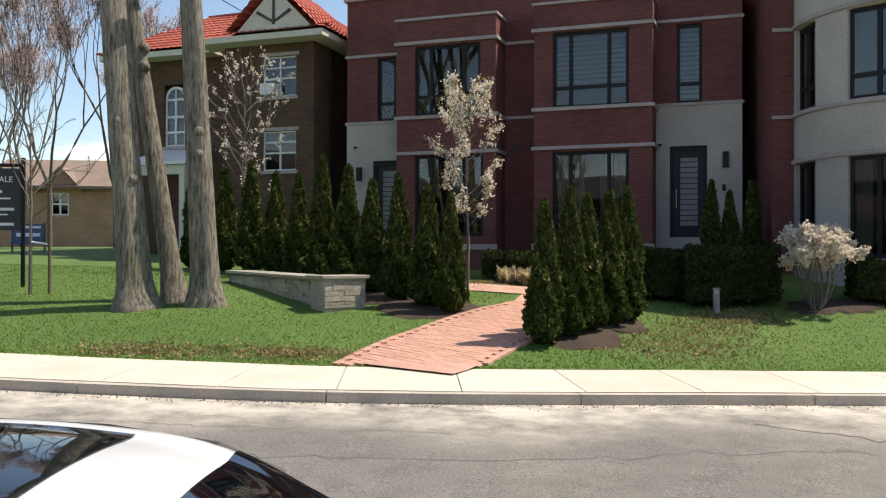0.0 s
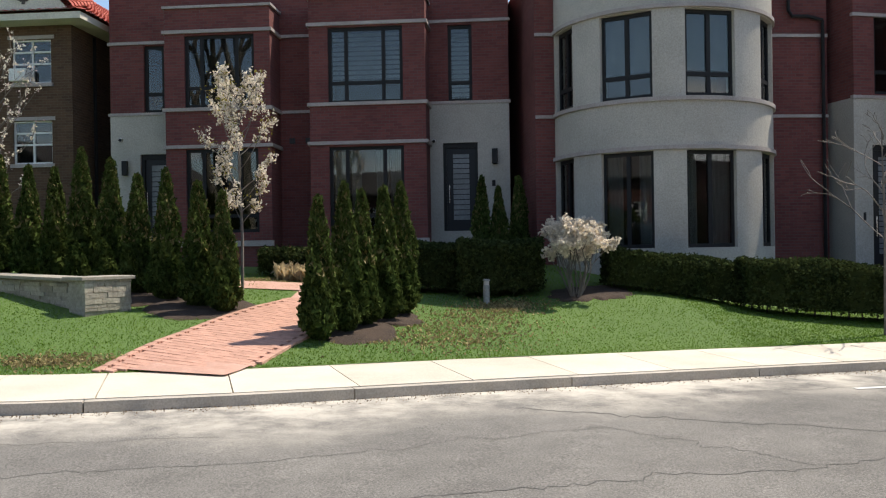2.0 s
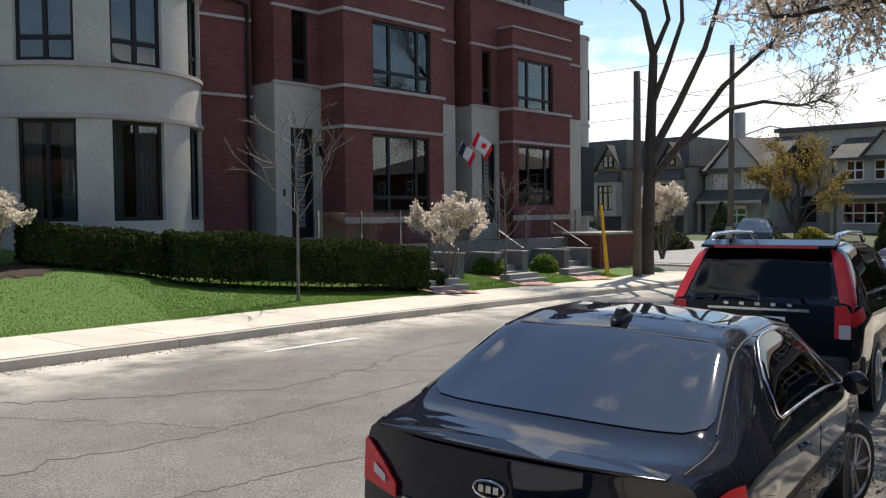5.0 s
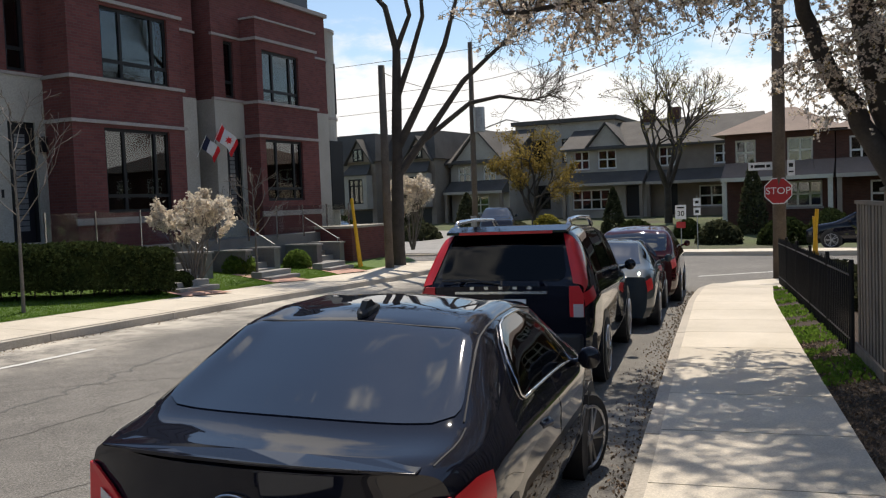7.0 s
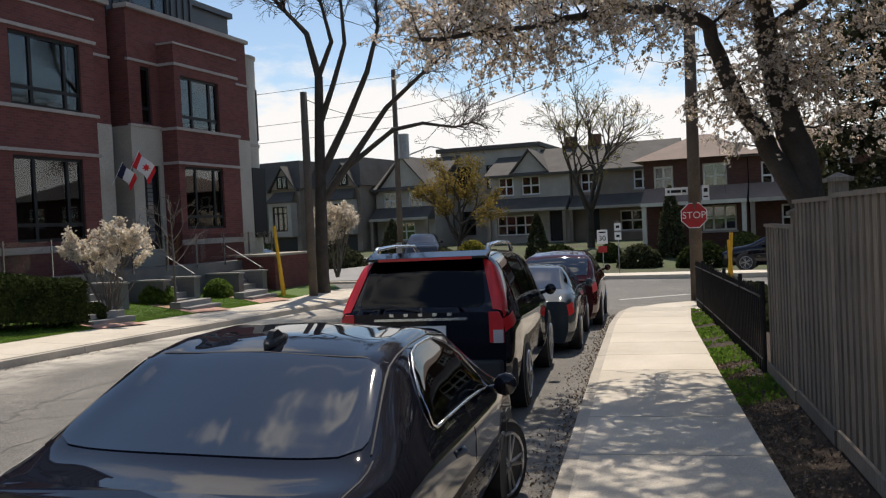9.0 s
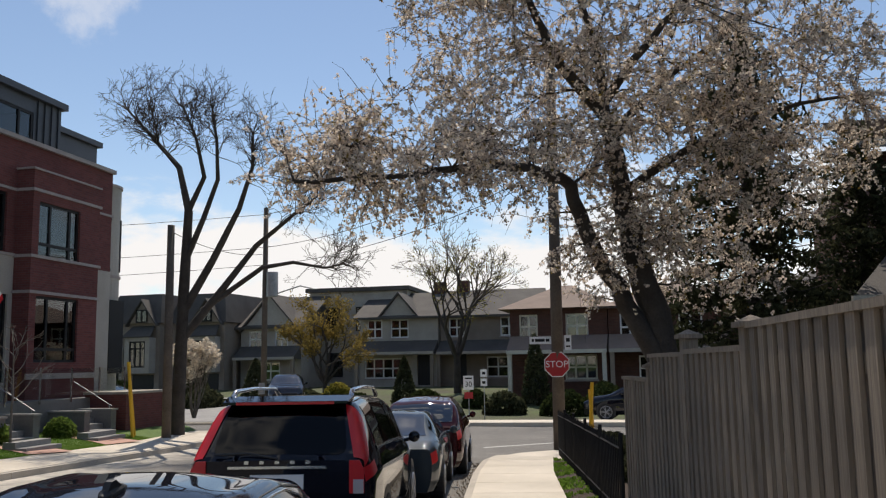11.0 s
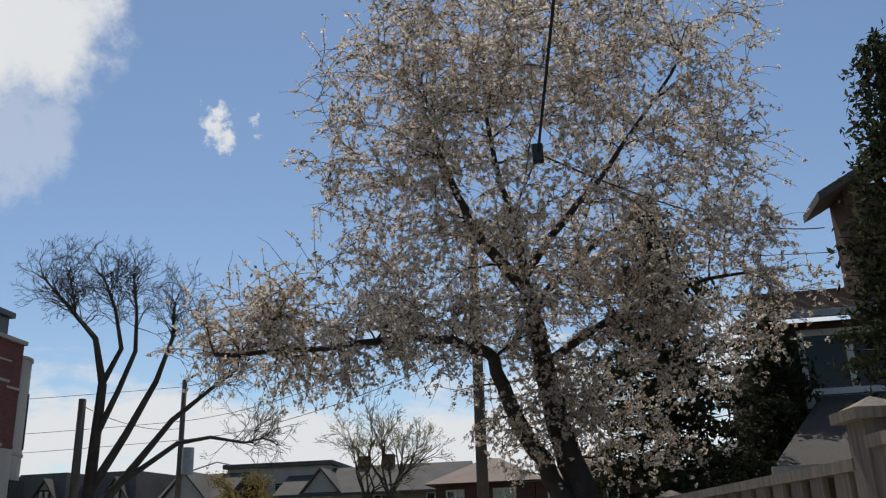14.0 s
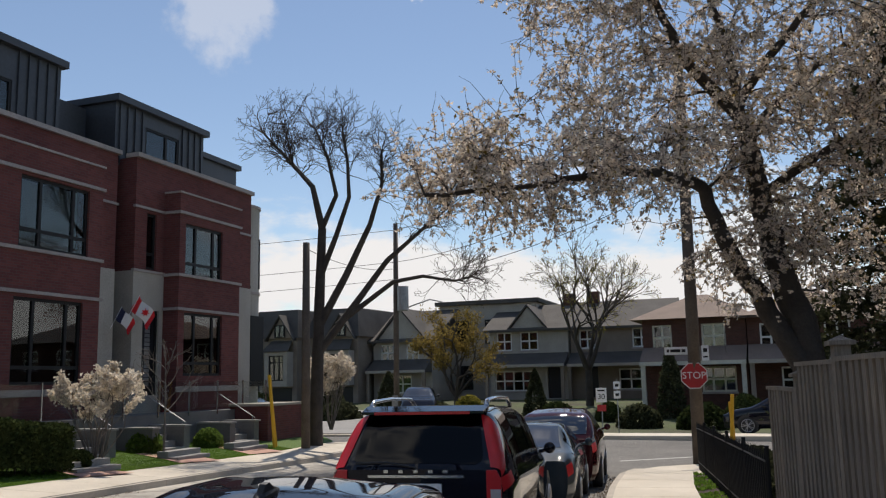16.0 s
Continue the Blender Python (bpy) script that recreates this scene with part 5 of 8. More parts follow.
def vase_tree():
    """The dark bare tree by the pole: trunk forking low into long arching limbs. Limb points are placed to fit the
    camera's view.
    """
    t = thing("street_tree", pose(27.4, 14.45, lawn_z(27.4, 14.45)), "dark bare tree with arching limbs on a grass verge", "tree")
    o = Vector((27.4, 14.45, lawn_z(27.4, 14.45)))
    rnd = random.Random(31)
    big, fine, tips = [], [], []
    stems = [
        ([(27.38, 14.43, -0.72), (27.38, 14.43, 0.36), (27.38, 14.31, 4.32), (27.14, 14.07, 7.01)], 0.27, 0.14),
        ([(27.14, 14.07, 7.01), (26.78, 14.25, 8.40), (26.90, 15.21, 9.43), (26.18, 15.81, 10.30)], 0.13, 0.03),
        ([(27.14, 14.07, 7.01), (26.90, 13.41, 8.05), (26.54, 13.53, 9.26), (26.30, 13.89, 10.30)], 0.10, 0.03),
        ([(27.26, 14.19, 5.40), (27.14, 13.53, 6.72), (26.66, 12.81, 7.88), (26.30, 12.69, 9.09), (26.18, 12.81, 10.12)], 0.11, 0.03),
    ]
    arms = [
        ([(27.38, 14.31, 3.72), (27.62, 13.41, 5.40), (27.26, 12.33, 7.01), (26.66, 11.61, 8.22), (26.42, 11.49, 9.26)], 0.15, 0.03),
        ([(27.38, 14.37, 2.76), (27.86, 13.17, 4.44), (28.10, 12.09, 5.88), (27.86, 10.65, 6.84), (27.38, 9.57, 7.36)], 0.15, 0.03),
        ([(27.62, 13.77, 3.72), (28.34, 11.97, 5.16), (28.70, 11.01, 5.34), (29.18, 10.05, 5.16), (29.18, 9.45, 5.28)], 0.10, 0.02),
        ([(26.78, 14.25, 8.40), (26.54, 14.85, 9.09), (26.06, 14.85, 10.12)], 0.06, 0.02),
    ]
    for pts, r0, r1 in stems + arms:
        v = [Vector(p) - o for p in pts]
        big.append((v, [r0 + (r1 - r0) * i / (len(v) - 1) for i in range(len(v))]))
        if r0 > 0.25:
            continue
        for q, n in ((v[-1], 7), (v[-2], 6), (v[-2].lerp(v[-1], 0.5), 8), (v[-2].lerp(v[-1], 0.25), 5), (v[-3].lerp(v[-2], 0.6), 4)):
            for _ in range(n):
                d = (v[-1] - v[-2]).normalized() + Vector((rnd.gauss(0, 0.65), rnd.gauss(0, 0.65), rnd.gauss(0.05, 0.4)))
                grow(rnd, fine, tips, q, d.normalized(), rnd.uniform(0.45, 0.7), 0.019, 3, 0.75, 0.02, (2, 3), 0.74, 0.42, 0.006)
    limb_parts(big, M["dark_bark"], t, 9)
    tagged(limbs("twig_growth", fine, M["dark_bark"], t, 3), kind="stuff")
    return t


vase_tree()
street_tree(pose(52.5, 10.0, -0.2), 9.6, 41, "spreading bare maple budding pale green", M["dark_bark"], 0.24, [(0.1, 0.5, 1), (0, -0.5, 1), (0.4, 0.1, 1.1), (-0.4, 0.2, 1), (0.1, -0.2, 1.1)], M["young_leaf"], 6, 0.62, 0.24, 0.24, 3, 0.045, lift=0.02)
street_tree(pose(50.5, 17.6, -0.1), 6.4, 42, "tree in fresh yellow bronze leaf", M["dark_bark"], 0.16, [(0.1, 0.6, 1), (0, -0.6, 1), (0.4, 0.1, 1.2), (-0.4, 0.2, 1.2), (0.1, -0.1, 1.4), (0.5, 0.5, 0.9), (-0.5, -0.5, 0.9), (0.0, 1.0, 0.7), (0.0, -1.0, 0.7)], M["bronze_leaf"], 4, 0.6, 0.14, 0.24, 26, 0.07, lift=0.06)
for i, (x, y, h, s) in enumerate(((-21, 42, 11, 51), (-27, 50, 12, 52), (-16.5, 47, 9, 53), (-24, 36, 9, 54), (-13.6, 35, 10.5, 55), (-18.2, 39, 12, 56))):
    street_tree(pose(x, y, 1.7), h, s, "bare spring tree with fine pinkish twigs", M["twig"], 0.12, [(0.3, 0.2, 1), (-0.3, -0.1, 1), (0.1, -0.3, 1.1)], M["pink_blossom"], 6, 0.38, 0.25, 0.27, 9, 0.05, lift=0.2)


# --- dark conifers behind the fence
def conifer(m, h, r, seed, label):
    t = thing("conifer", m, label, "conifer")
    rs, rnd = np.random.RandomState(seed), random.Random(seed)
    out = [([Vector((0, 0, -0.4)), Vector((0, 0, h))], [h * 0.022, 0.02])]
    pts = []
    for k in range(int(h * 11)):
        f = 0.12 + 0.88 * k / (h * 11)
        a = k * 2.4 + rnd.uniform(-0.4, 0.4)
        L = r * (1 - f) ** 0.75 * rnd.uniform(0.7, 1.1) + 0.15
        d = Vector((math.cos(a), math.sin(a), -0.12))
        p0 = Vector((0, 0, h * f))
        out.append(([p0, p0 + d * L * 0.6, p0 + d * L + Vector((0, 0, 0.12 * L))], [0.03, 0.018, 0.006]))
        for _ in range(int(170 * L)):
            g = rs.rand() ** 0.7
            q = p0 + d * L * g
            pts.append((q.x + rs.normal() * 0.13, q.y + rs.normal() * 0.13, q.z - abs(rs.normal()) * 0.16))
    tagged(limbs("branch_growth", out, M["dark_bark"], t, 5), kind="stuff")
    tagged(cards("needle_growth", pts, 0.05, M["spruce"], t, seed, 1.6, -0.1), kind="stuff")
    return t


conifer(pose(18.4, -2.3, -0.6), 9.2, 2.7, 61, "dark green spruce behind the wooden fence")
conifer(pose(19.6, -4.6, -0.6), 7.2, 2.2, 62, "dark green spruce behind the wooden fence")
conifer(pose(13.9, -5.55, -0.4), 9.8, 2.0, 63, "tall dark conifer beside a house gable")

# ---------------------------------------------------------------- parked cars
def car(name, m, label, L, W, H, top, belt, plan, tumble, paint, glasses, wheel_r, axles, lamps, group="parked cars", tail=0.0, soft=1.0):
    """A car from its side line, belt line and plan, nose towards +x, rear bumper at x = tail, standing on z = 0.
    top, belt: (x, z) lines; plan: (x, half width); tumble: (x, half width of the roof or deck edge)."""
    t = thing(name, m, label, "car", group)

    def line(pts, x):
        xs, zs = zip(*pts)
        # gently rounded between the given points
        return sum(float(np.interp(x + o, xs, zs)) * w for o, w in ((-0.18 * soft, 0.1), (-0.12 * soft, 0.12), (-0.06 * soft, 0.18), (0, 0.2), (0.06 * soft, 0.18), (0.12 * soft, 0.12), (0.18 * soft, 0.1)))

    def sec(x, v):
        """A point of the half section: v from 0 (sill) to 6 (middle of the top)."""
        w, b, zt, wt = line(plan, x), line(belt, x), line(top, x), line(tumble, x)
        b = min(b, zt - 0.012)
        cage = [(0.90 * w, 0.22), (0.985 * w, 0.42), (w, b - 0.20), (0.965 * w, b), (wt, b + (zt - b) * 0.86), (wt * 0.62, zt - 0.02 * min(1, (zt - b) * 4)), (0.0, zt)]
        i = min(int(v), 5)
        f = v - i
        # a round section through the cage points
        p0, p1, p2, p3 = (cage[max(0, min(6, i + k))] for k in (-1, 0, 1, 2))
        if i == 5:
            p3 = (-cage[5][0], cage[5][1])
        return [0.5 * (2 * q1 + (q2 - q0) * f + (2 * q0 - 5 * q1 + 4 * q2 - q3) * f * f + (3 * q1 - q0 - 3 * q2 + q3) * f ** 3) for q0, q1, q2, q3 in zip(p0, p1, p2, p3)]

    nx, nv = 84, 42
    def loft(bm, x0, x1, v0, v1, k=1, off=0.0, nx=nx, nv=nv, both=False):
        grid = []
        for i in range(nx + 1):
            x = x0 + (x1 - x0) * i / nx
            col = []
            va, vb = (e(x) if callable(e) else e for e in (v0, v1))
            for j in range(nv + 1):
                y, z = sec(x, va + (vb - va) * j / nv)
                col.append(Vector((x, y * k, z)))
            grid.append(col)
        if off:
            raised = []
            for i in range(nx + 1):
                col = []
                for j in range(nv + 1):
                    du = grid[min(i + 1, nx)][j] - grid[max(i - 1, 0)][j]
                    dv = grid[i][min(j + 1, nv)] - grid[i][max(j - 1, 0)]
                    n = du.cross(dv) * -k
                    n = n.normalized() if n.length > 1e-9 else Vector((0, 0, 1))
                    if n.z < -0.2:
                        n = -n
                    col.append(grid[i][j] + n * off)
                raised.append(col)
            grid = raised
        vs = [[bm.verts.new(p) for p in col] for col in grid]
        for i in range(nx):
            for j in range(nv):
                bm.faces.new((vs[i][j], vs[i + 1][j], vs[i + 1][j + 1], vs[i][j + 1]))
        return vs

    def hull(bm):
        a = loft(bm, tail, L, 0, 6, 1)
        b = loft(bm, tail, L, 0, 6, -1)
        for e in (0, -1):
            # the end skin, in strips from side to side
            n = 12
            rows = [[p, *[bm.verts.new(p.co.lerp(q.co, i / n)) for i in range(1, n)], q] for p, q in zip(a[e], b[e])]
            for r0, r1 in zip(rows[:-1], rows[1:]):
                for i in range(n):
                    bm.faces.new((r0[i], r0[i + 1], r1[i + 1], r1[i]))
        for i in range(nx):
            bm.faces.new((a[i][0], b[i][0], b[i + 1][0], a[i + 1][0]))
        bmesh.ops.remove_doubles(bm, verts=bm.verts[:], dist=0.002)
    body = one("body", paint, hull, t, smooth=True)
    mod = body.modifiers.new("edge", "EDGE_SPLIT")
    mod.split_angle = radians(48)
    for nm, x0, x1, v0, v1, lab in glasses:
        if nm in ("rear_window", "windscreen", "sunroof"):
            one(nm, M["side_glass" if "tailgate" in lab else "car_glass"], lambda bm: (loft(bm, x0, x1, v0, 6, 1, 0.006, 14, 12), loft(bm, x0, x1, v0, 6, -1, 0.006, 14, 12), bmesh.ops.remove_doubles(bm, verts=bm.verts[:], dist=0.003)), t, lab, smooth=True)
        else:
            for k in (1, -1):
                g = one(nm, M["side_glass"], lambda bm: loft(bm, x0, x1, v0, v1, k, 0.006, 14, 5), t, lab, smooth=True)
                if callable(v1):
                    continue
                one("chrome_trim", M["chrome"] if lab != "black" else M["plastic"], lambda bm: (loft(bm, x0 - 0.03, x1 + 0.03, v0 - 0.05, v0, k, 0.010, 14, 1)), g)
    # wheels, each before a black disc that stands in for the shaded arch hollow
    for ax in axles:
        for k in (1, -1):
            w = line(plan, ax)
            y = k * (w - 0.09)
            one("wheel_arch", M["plastic"], lambda bm: tube(bm, [(ax, k * (w - 0.2), wheel_r + 0.03), (ax, k * (w + 0.004), wheel_r + 0.03)], wheel_r * 1.13, 28), t)
            tyre = one("wheel", M["rubber"], lambda bm: tube(bm, [(ax, y - 0.105, wheel_r), (ax, y - 0.08, wheel_r), (ax, y + 0.08, wheel_r), (ax, y + 0.105, wheel_r)], [wheel_r * 0.93, wheel_r, wheel_r, wheel_r * 0.93], 32), t, smooth=False)
            def rim(bm):
                yy = y + k * 0.108
                tube(bm, [(ax, yy - k * 0.03, wheel_r), (ax, yy, wheel_r)], wheel_r * 0.13, 12)
                for s in range(10):
                    a = (s // 2) * math.tau / 5 + (0.16 if s % 2 else -0.16)
                    e = Vector((math.cos(a), 0, math.sin(a)))
                    tube(bm, [Vector((ax, yy, wheel_r)) + e * wheel_r * 0.08, Vector((ax, yy - k * 0.01, wheel_r)) + e * wheel_r * 0.68], 0.016, 5)
                for s in range(28):
                    a0, a1 = s * math.tau / 28, (s + 1) * math.tau / 28
                    tube(bm, [(ax + math.cos(a) * wheel_r * 0.69, yy, wheel_r + math.sin(a) * wheel_r * 0.69) for a in (a0, a1)], 0.013, 4, False)
            one("rim", M["alloy"], rim, tyre)
            one("hub_back", M["plastic"], lambda bm: tube(bm, [(ax, y + k * 0.09, wheel_r), (ax, y + k * 0.106, wheel_r)], wheel_r * 0.67, 24), tyre)
    for nm, mat, x0, x1, v0, v1, lab in lamps:
        for k in (1, -1):
            one(nm, mat, lambda bm: loft(bm, x0, x1, v0, v1, k, 0.012, 8, 6), t, lab, smooth=True)
    return t, sec, line


def mirror(t, x, w, z, paint):
    for k in (1, -1):
        def draw(bm):
            tube(bm, [(x, k * (w - 0.04), z), (x + 0.02, k * (w + 0.08), z + 0.03)], 0.025, 8)
            tube(bm, [(x + 0.09, k * (w + 0.09), z + 0.05), (x + 0.05, k * (w + 0.10), z + 0.05), (x - 0.03, k * (w + 0.10), z + 0.05), (x - 0.05, k * (w + 0.10), z + 0.05)], [0.03, 0.065, 0.075, 0.06], 10)
        one("wing_mirror", paint, draw, t, smooth=True)


def on_road(x, y, deg):
    c = math.cos(radians(deg))
    return pose(x, y, road_z(x + 2 * c, y) + 0.0, 0, 0.9, deg)


# dark saloon nearest the camera
def round_end(x, x0, x1, r, lift):
    """How far an edge draws in near the two ends of a pane, as a quarter round."""
    d = max(0.0, r - min(x - x0, x1 - x)) / r
    return lift * (1 - math.sqrt(max(0.0, 1 - d * d)))


def pane_top(x):
    f, b = min(1.0, max(0.0, (3.02 - x) / 0.85)), min(1.0, max(0.0, (x - 1.5) / 0.42))
    return 3.24 + 0.72 * (1 - (1 - f) ** 2) * math.sqrt(1 - (1 - b) ** 2)


sal, s_sec, s_line = car("saloon_car", on_road(3.4, 2.41, 8.0) @ pose(0, 0, -0.01, 2.0) @ Matrix.Scale(1.031, 4), "glossy black saloon car with fin aerial parked at the kerb", 4.56, 0.91, 1.46,
    [(0.22, 0.985), (0.26, 1.02), (0.31, 1.03), (0.42, 1.035), (0.6, 1.06), (0.70, 1.095), (1.05, 1.245), (1.44, 1.412), (1.75, 1.46), (2.3, 1.47), (2.75, 1.41), (3.5, 1.02), (3.7, 0.97), (4.3, 0.83), (4.56, 0.62)],
    [(0.22, 0.90), (0.32, 0.92), (0.5, 0.945), (1.0, 0.985), (2.5, 0.94), (3.4, 0.91), (3.9, 0.83), (4.56, 0.56)],
    [(0.22, 0.83), (0.31, 0.86), (0.44, 0.885), (0.68, 0.905), (1.2, 0.915), (3.2, 0.915), (4.0, 0.88), (4.35, 0.76), (4.56, 0.5)],
    [(0.22, 0.72), (0.32, 0.745), (0.5, 0.765), (0.66, 0.765), (1.42, 0.665), (2.3, 0.64), (2.8, 0.65), (3.5, 0.74), (4.2, 0.68), (4.56, 0.42)],
    M["black_paint"],
    [("rear_window", 0.68, 1.43, lambda x: 4.13 + round_end(x, 0.68, 1.43, 0.16, 0.42), 6, "dark tinted rear window"), ("windscreen", 2.72, 3.5, 4.15, 6, "raked windscreen"), ("side_window", 1.5, 3.02, 3.22, pane_top, "tinted side window in a chrome frame")],
    0.325, (0.93, 3.62), [("tail_lamp", M["tail"], 0.225, 0.56, lambda x: 2.05 + 0.5 * max(0, x - 0.3), lambda x: 2.92 - 1.1 * max(0, x - 0.4), "red wraparound tail lamp")], tail=0.22, soft=0.45)
mirror(sal, 2.95, 0.89, 0.97, M["black_paint"])
one("aerial", M["plastic"], lambda bm: (prism(bm, [(1.72, 0.018, 1.448), (1.50, 0.022, 1.43), (1.52, 0.006, 1.505), (1.56, 0.004, 1.512)], (0, -0.036, 0)), tube(bm, [(1.48, 0, 1.43), (1.52, 0, 1.437), (1.66, 0, 1.455), (1.74, 0, 1.456)], [0.015, 0.035, 0.034, 0.012], 10)), sal, "black shark fin aerial", bevel=0.004)
one("badge", M["chrome"], lambda bm: [tube(bm, [Vector((0.204, 0.075 * math.cos(i * math.tau / 24), 0.86 + 0.036 * math.sin(i * math.tau / 24))) for i in (a, a + 1)], 0.005, 5, False) for a in range(24)], sal, "oval chrome badge")
boxes(sal, M["chrome"], "badge_bar", [(0.202, 0.215, y - 0.012, y + 0.012, 0.845, 0.875) for y in (-0.035, 0.0, 0.035)])
boxes(sal, M["chrome"], "model_badge", [(0.205, 0.23, y, y + 0.035, 0.68, 0.71) for y in (0.36, 0.41, 0.46)])
for k in (1, -1):
    one("door_handle", M["black_paint"], lambda bm: tube(bm, [(1.75, k * 0.905, 0.85), (1.84, k * 0.94, 0.858), (1.95, k * 0.905, 0.85)], 0.015, 6), sal)
one("number_plate", M["sign_white"], lambda bm: box(bm, 0.2, 0.215, -0.26, 0.26, 0.48, 0.62), sal)
one("boot_lip", M["black_paint"], lambda bm: prism(bm, [(0.33, y, 1.030 - 0.035 * (y / 0.7) ** 2) for y in (-0.7, -0.5, -0.25, 0, 0.25, 0.5, 0.7)] + [(0.195, y, 1.022 - 0.035 * (y / 0.7) ** 2) for y in (0.7, 0.5, 0.25, 0, -0.25, -0.5, -0.7)], (0, 0, 0.013)), sal, "raised boot lip", bevel=0.006)
for k in (1, -1):
    w0 = s_sec(0.23, 2.5)[0]
    lamp = one("boot_lamp", M["tail"], lambda bm: prism(bm, [(0.215, k * (w0 - a), z) for a, z in ((0.012, 0.70), (0.015, 0.90), (0.07, 0.895), (0.19, 0.83), (0.29, 0.755), (0.29, 0.69))], (-0.016, 0, 0)), sal, "red inner tail lamp", bevel=0.004)
    one("reversing_lens", M["clear_lens"], lambda bm: prism(bm, [(0.198, k * (w0 - a), z) for a, z in ((0.11, 0.765), (0.11, 0.81), (0.21, 0.775), (0.21, 0.74))], (-0.004, 0, 0)), lamp, "clear reversing lens")
    # chrome line round the side window
    loop = [(x, 3.2) for x in (1.54, 1.8, 2.1, 2.4, 2.7, 3.0)] + [(x, pane_top(x) + 0.03) for x in (2.9, 2.7, 2.5, 2.3, 2.1, 1.9, 1.75, 1.62, 1.55, 1.51)] + [(1.5, 3.25), (1.54, 3.2)]
    one("window_trim", M["chrome"], lambda bm: tube(bm, [(x, k * (s_sec(x, v)[0] + 0.008), s_sec(x, v)[1] + 0.003) for x, v in loop], 0.008, 6), sal, "chrome window surround", smooth=True)
    one("boot_seam", M["plastic"], lambda bm: tube(bm, [(x, k * s_sec(x, 4.0)[0], s_sec(x, 4.0)[1] + 0.001) for x in (0.66, 0.56, 0.46, 0.36, 0.28)], 0.004, 4), sal)
    one("pillar_seam", M["plastic"], lambda bm: tube(bm, [(x, k * (s_sec(x, 4.06)[0]), s_sec(x, 4.06)[1] + 0.002) for x in (0.7, 0.9, 1.1, 1.3, 1.42, 1.6, 1.9, 2.3, 2.7)], 0.005, 4), sal)
    one("door_seam", M["plastic"], lambda bm: tube(bm, [(x, k * (s_sec(x, v)[0] + 0.001), s_sec(x, v)[1]) for x, v in ((2.28, 3.18), (2.29, 2.6), (2.3, 2.0), (2.3, 1.0))], 0.004, 4), sal)
one("roof_seam", M["plastic"], lambda bm: tube(bm, [(1.445, k * s_sec(1.445, v)[0], s_sec(1.445, v)[1] + 0.002) for k, v in ((1, 4.1), (1, 4.6), (1, 5.2), (1, 6), (-1, 5.2), (-1, 4.6), (-1, 4.1))], 0.004, 4), sal)
# the tail is bowed in plan, and the front wheels stand turned to the kerb
for ob in sal.children_recursive:
    for vert in ob.data.vertices:
        c = vert.co
        c.x += 0.26 * (min(abs(c.y), 0.9) / 0.9) ** 2 * (1 - smooth_step(0.2, 1.7, c.x))
        if ob.name.split(".")[0] in ("wheel", "rim", "hub_back") and c.x > 3:
            hub = Vector((3.62, math.copysign(0.82, c.y), c.z))
            vert.co = hub + Matrix.Rotation(radians(-20), 3, "Z") @ (c - hub)

# dark estate with tall red lamps
est, e_sec, e_line = car("estate_car", on_road(9.7, 3.66, 8.5) @ Matrix.Scale(1.065, 4), "black estate car with tall red tail lamps and roof rails", 4.8, 0.95, 1.72,
    [(0, 1.10), (0.06, 1.2), (0.36, 1.62), (0.5, 1.70), (1.2, 1.735), (2.4, 1.72), (2.9, 1.66), (3.55, 1.14), (3.7, 1.10), (4.5, 0.98), (4.8, 0.8)],
    [(0, 1.04), (0.5, 1.10), (2.5, 1.05), (3.5, 1.02), (4.8, 0.75)],
    [(0, 0.84), (0.12, 0.92), (0.6, 0.95), (3.6, 0.95), (4.4, 0.9), (4.8, 0.68)],
    [(0, 0.80), (0.06, 0.79), (0.4, 0.70), (1.2, 0.70), (2.6, 0.69), (3.55, 0.78), (4.4, 0.75), (4.8, 0.55)],
    M["black_paint"],
    [("rear_window", 0.05, 0.40, lambda x: 4.5 + round_end(x, 0.05, 0.40, 0.08, 0.25), 6, "dark tinted tailgate window"), ("windscreen", 2.9, 3.55, 4.2, 6, "raked windscreen"), ("side_window", 0.62, 1.2, 3.25, 4.0, "tinted side window"), ("side_window", 1.27, 2.15, 3.25, 4.0, "tinted side window"), ("side_window", 2.22, 3.15, 3.25, 4.0, "tinted side window")],
    0.36, (0.95, 3.8), [("tail_lamp", M["tail"], 0.0, 0.30, lambda x: 2.3 + 1.2 * x, 3.1, "red corner tail lamp"), ("pillar_lamp", M["tail"], 0.02, 0.43, lambda x: 3.1 + 1.6 * x, lambda x: 4.25 + 0.5 * x, "tall red pillar lamp")], soft=0.5)
mirror(est, 3.05, 0.95, 1.1, M["black_paint"])


for k in (1, -1):
    one("inner_lamp", M["tail"], lambda bm: prism(bm, [(-0.002, k * 0.70, z) for z in (0.82, 1.13)] + [(-0.002, k * 0.80, 1.13), (-0.002, k * 0.845, 1.04), (-0.002, k * 0.845, 0.82)], (-0.016, 0, 0)), est, "red inner tail lamp", bevel=0.004)
    one("reversing_lens", M["clear_lens"], lambda bm: box(bm, -0.025, 0.0, min(k * 0.74, k * 0.84), max(k * 0.74, k * 0.84), 0.82, 0.95), est)
    one("roof_rail", M["chrome"], lambda bm: tube(bm, [(0.55, k * 0.62, 1.70), (0.68, k * 0.62, 1.785), (1.4, k * 0.62, 1.81), (2.3, k * 0.61, 1.795), (2.55, k * 0.61, 1.70)], [0.035, 0.026, 0.02, 0.022, 0.03], 8), est, "silver roof rail", smooth=True)
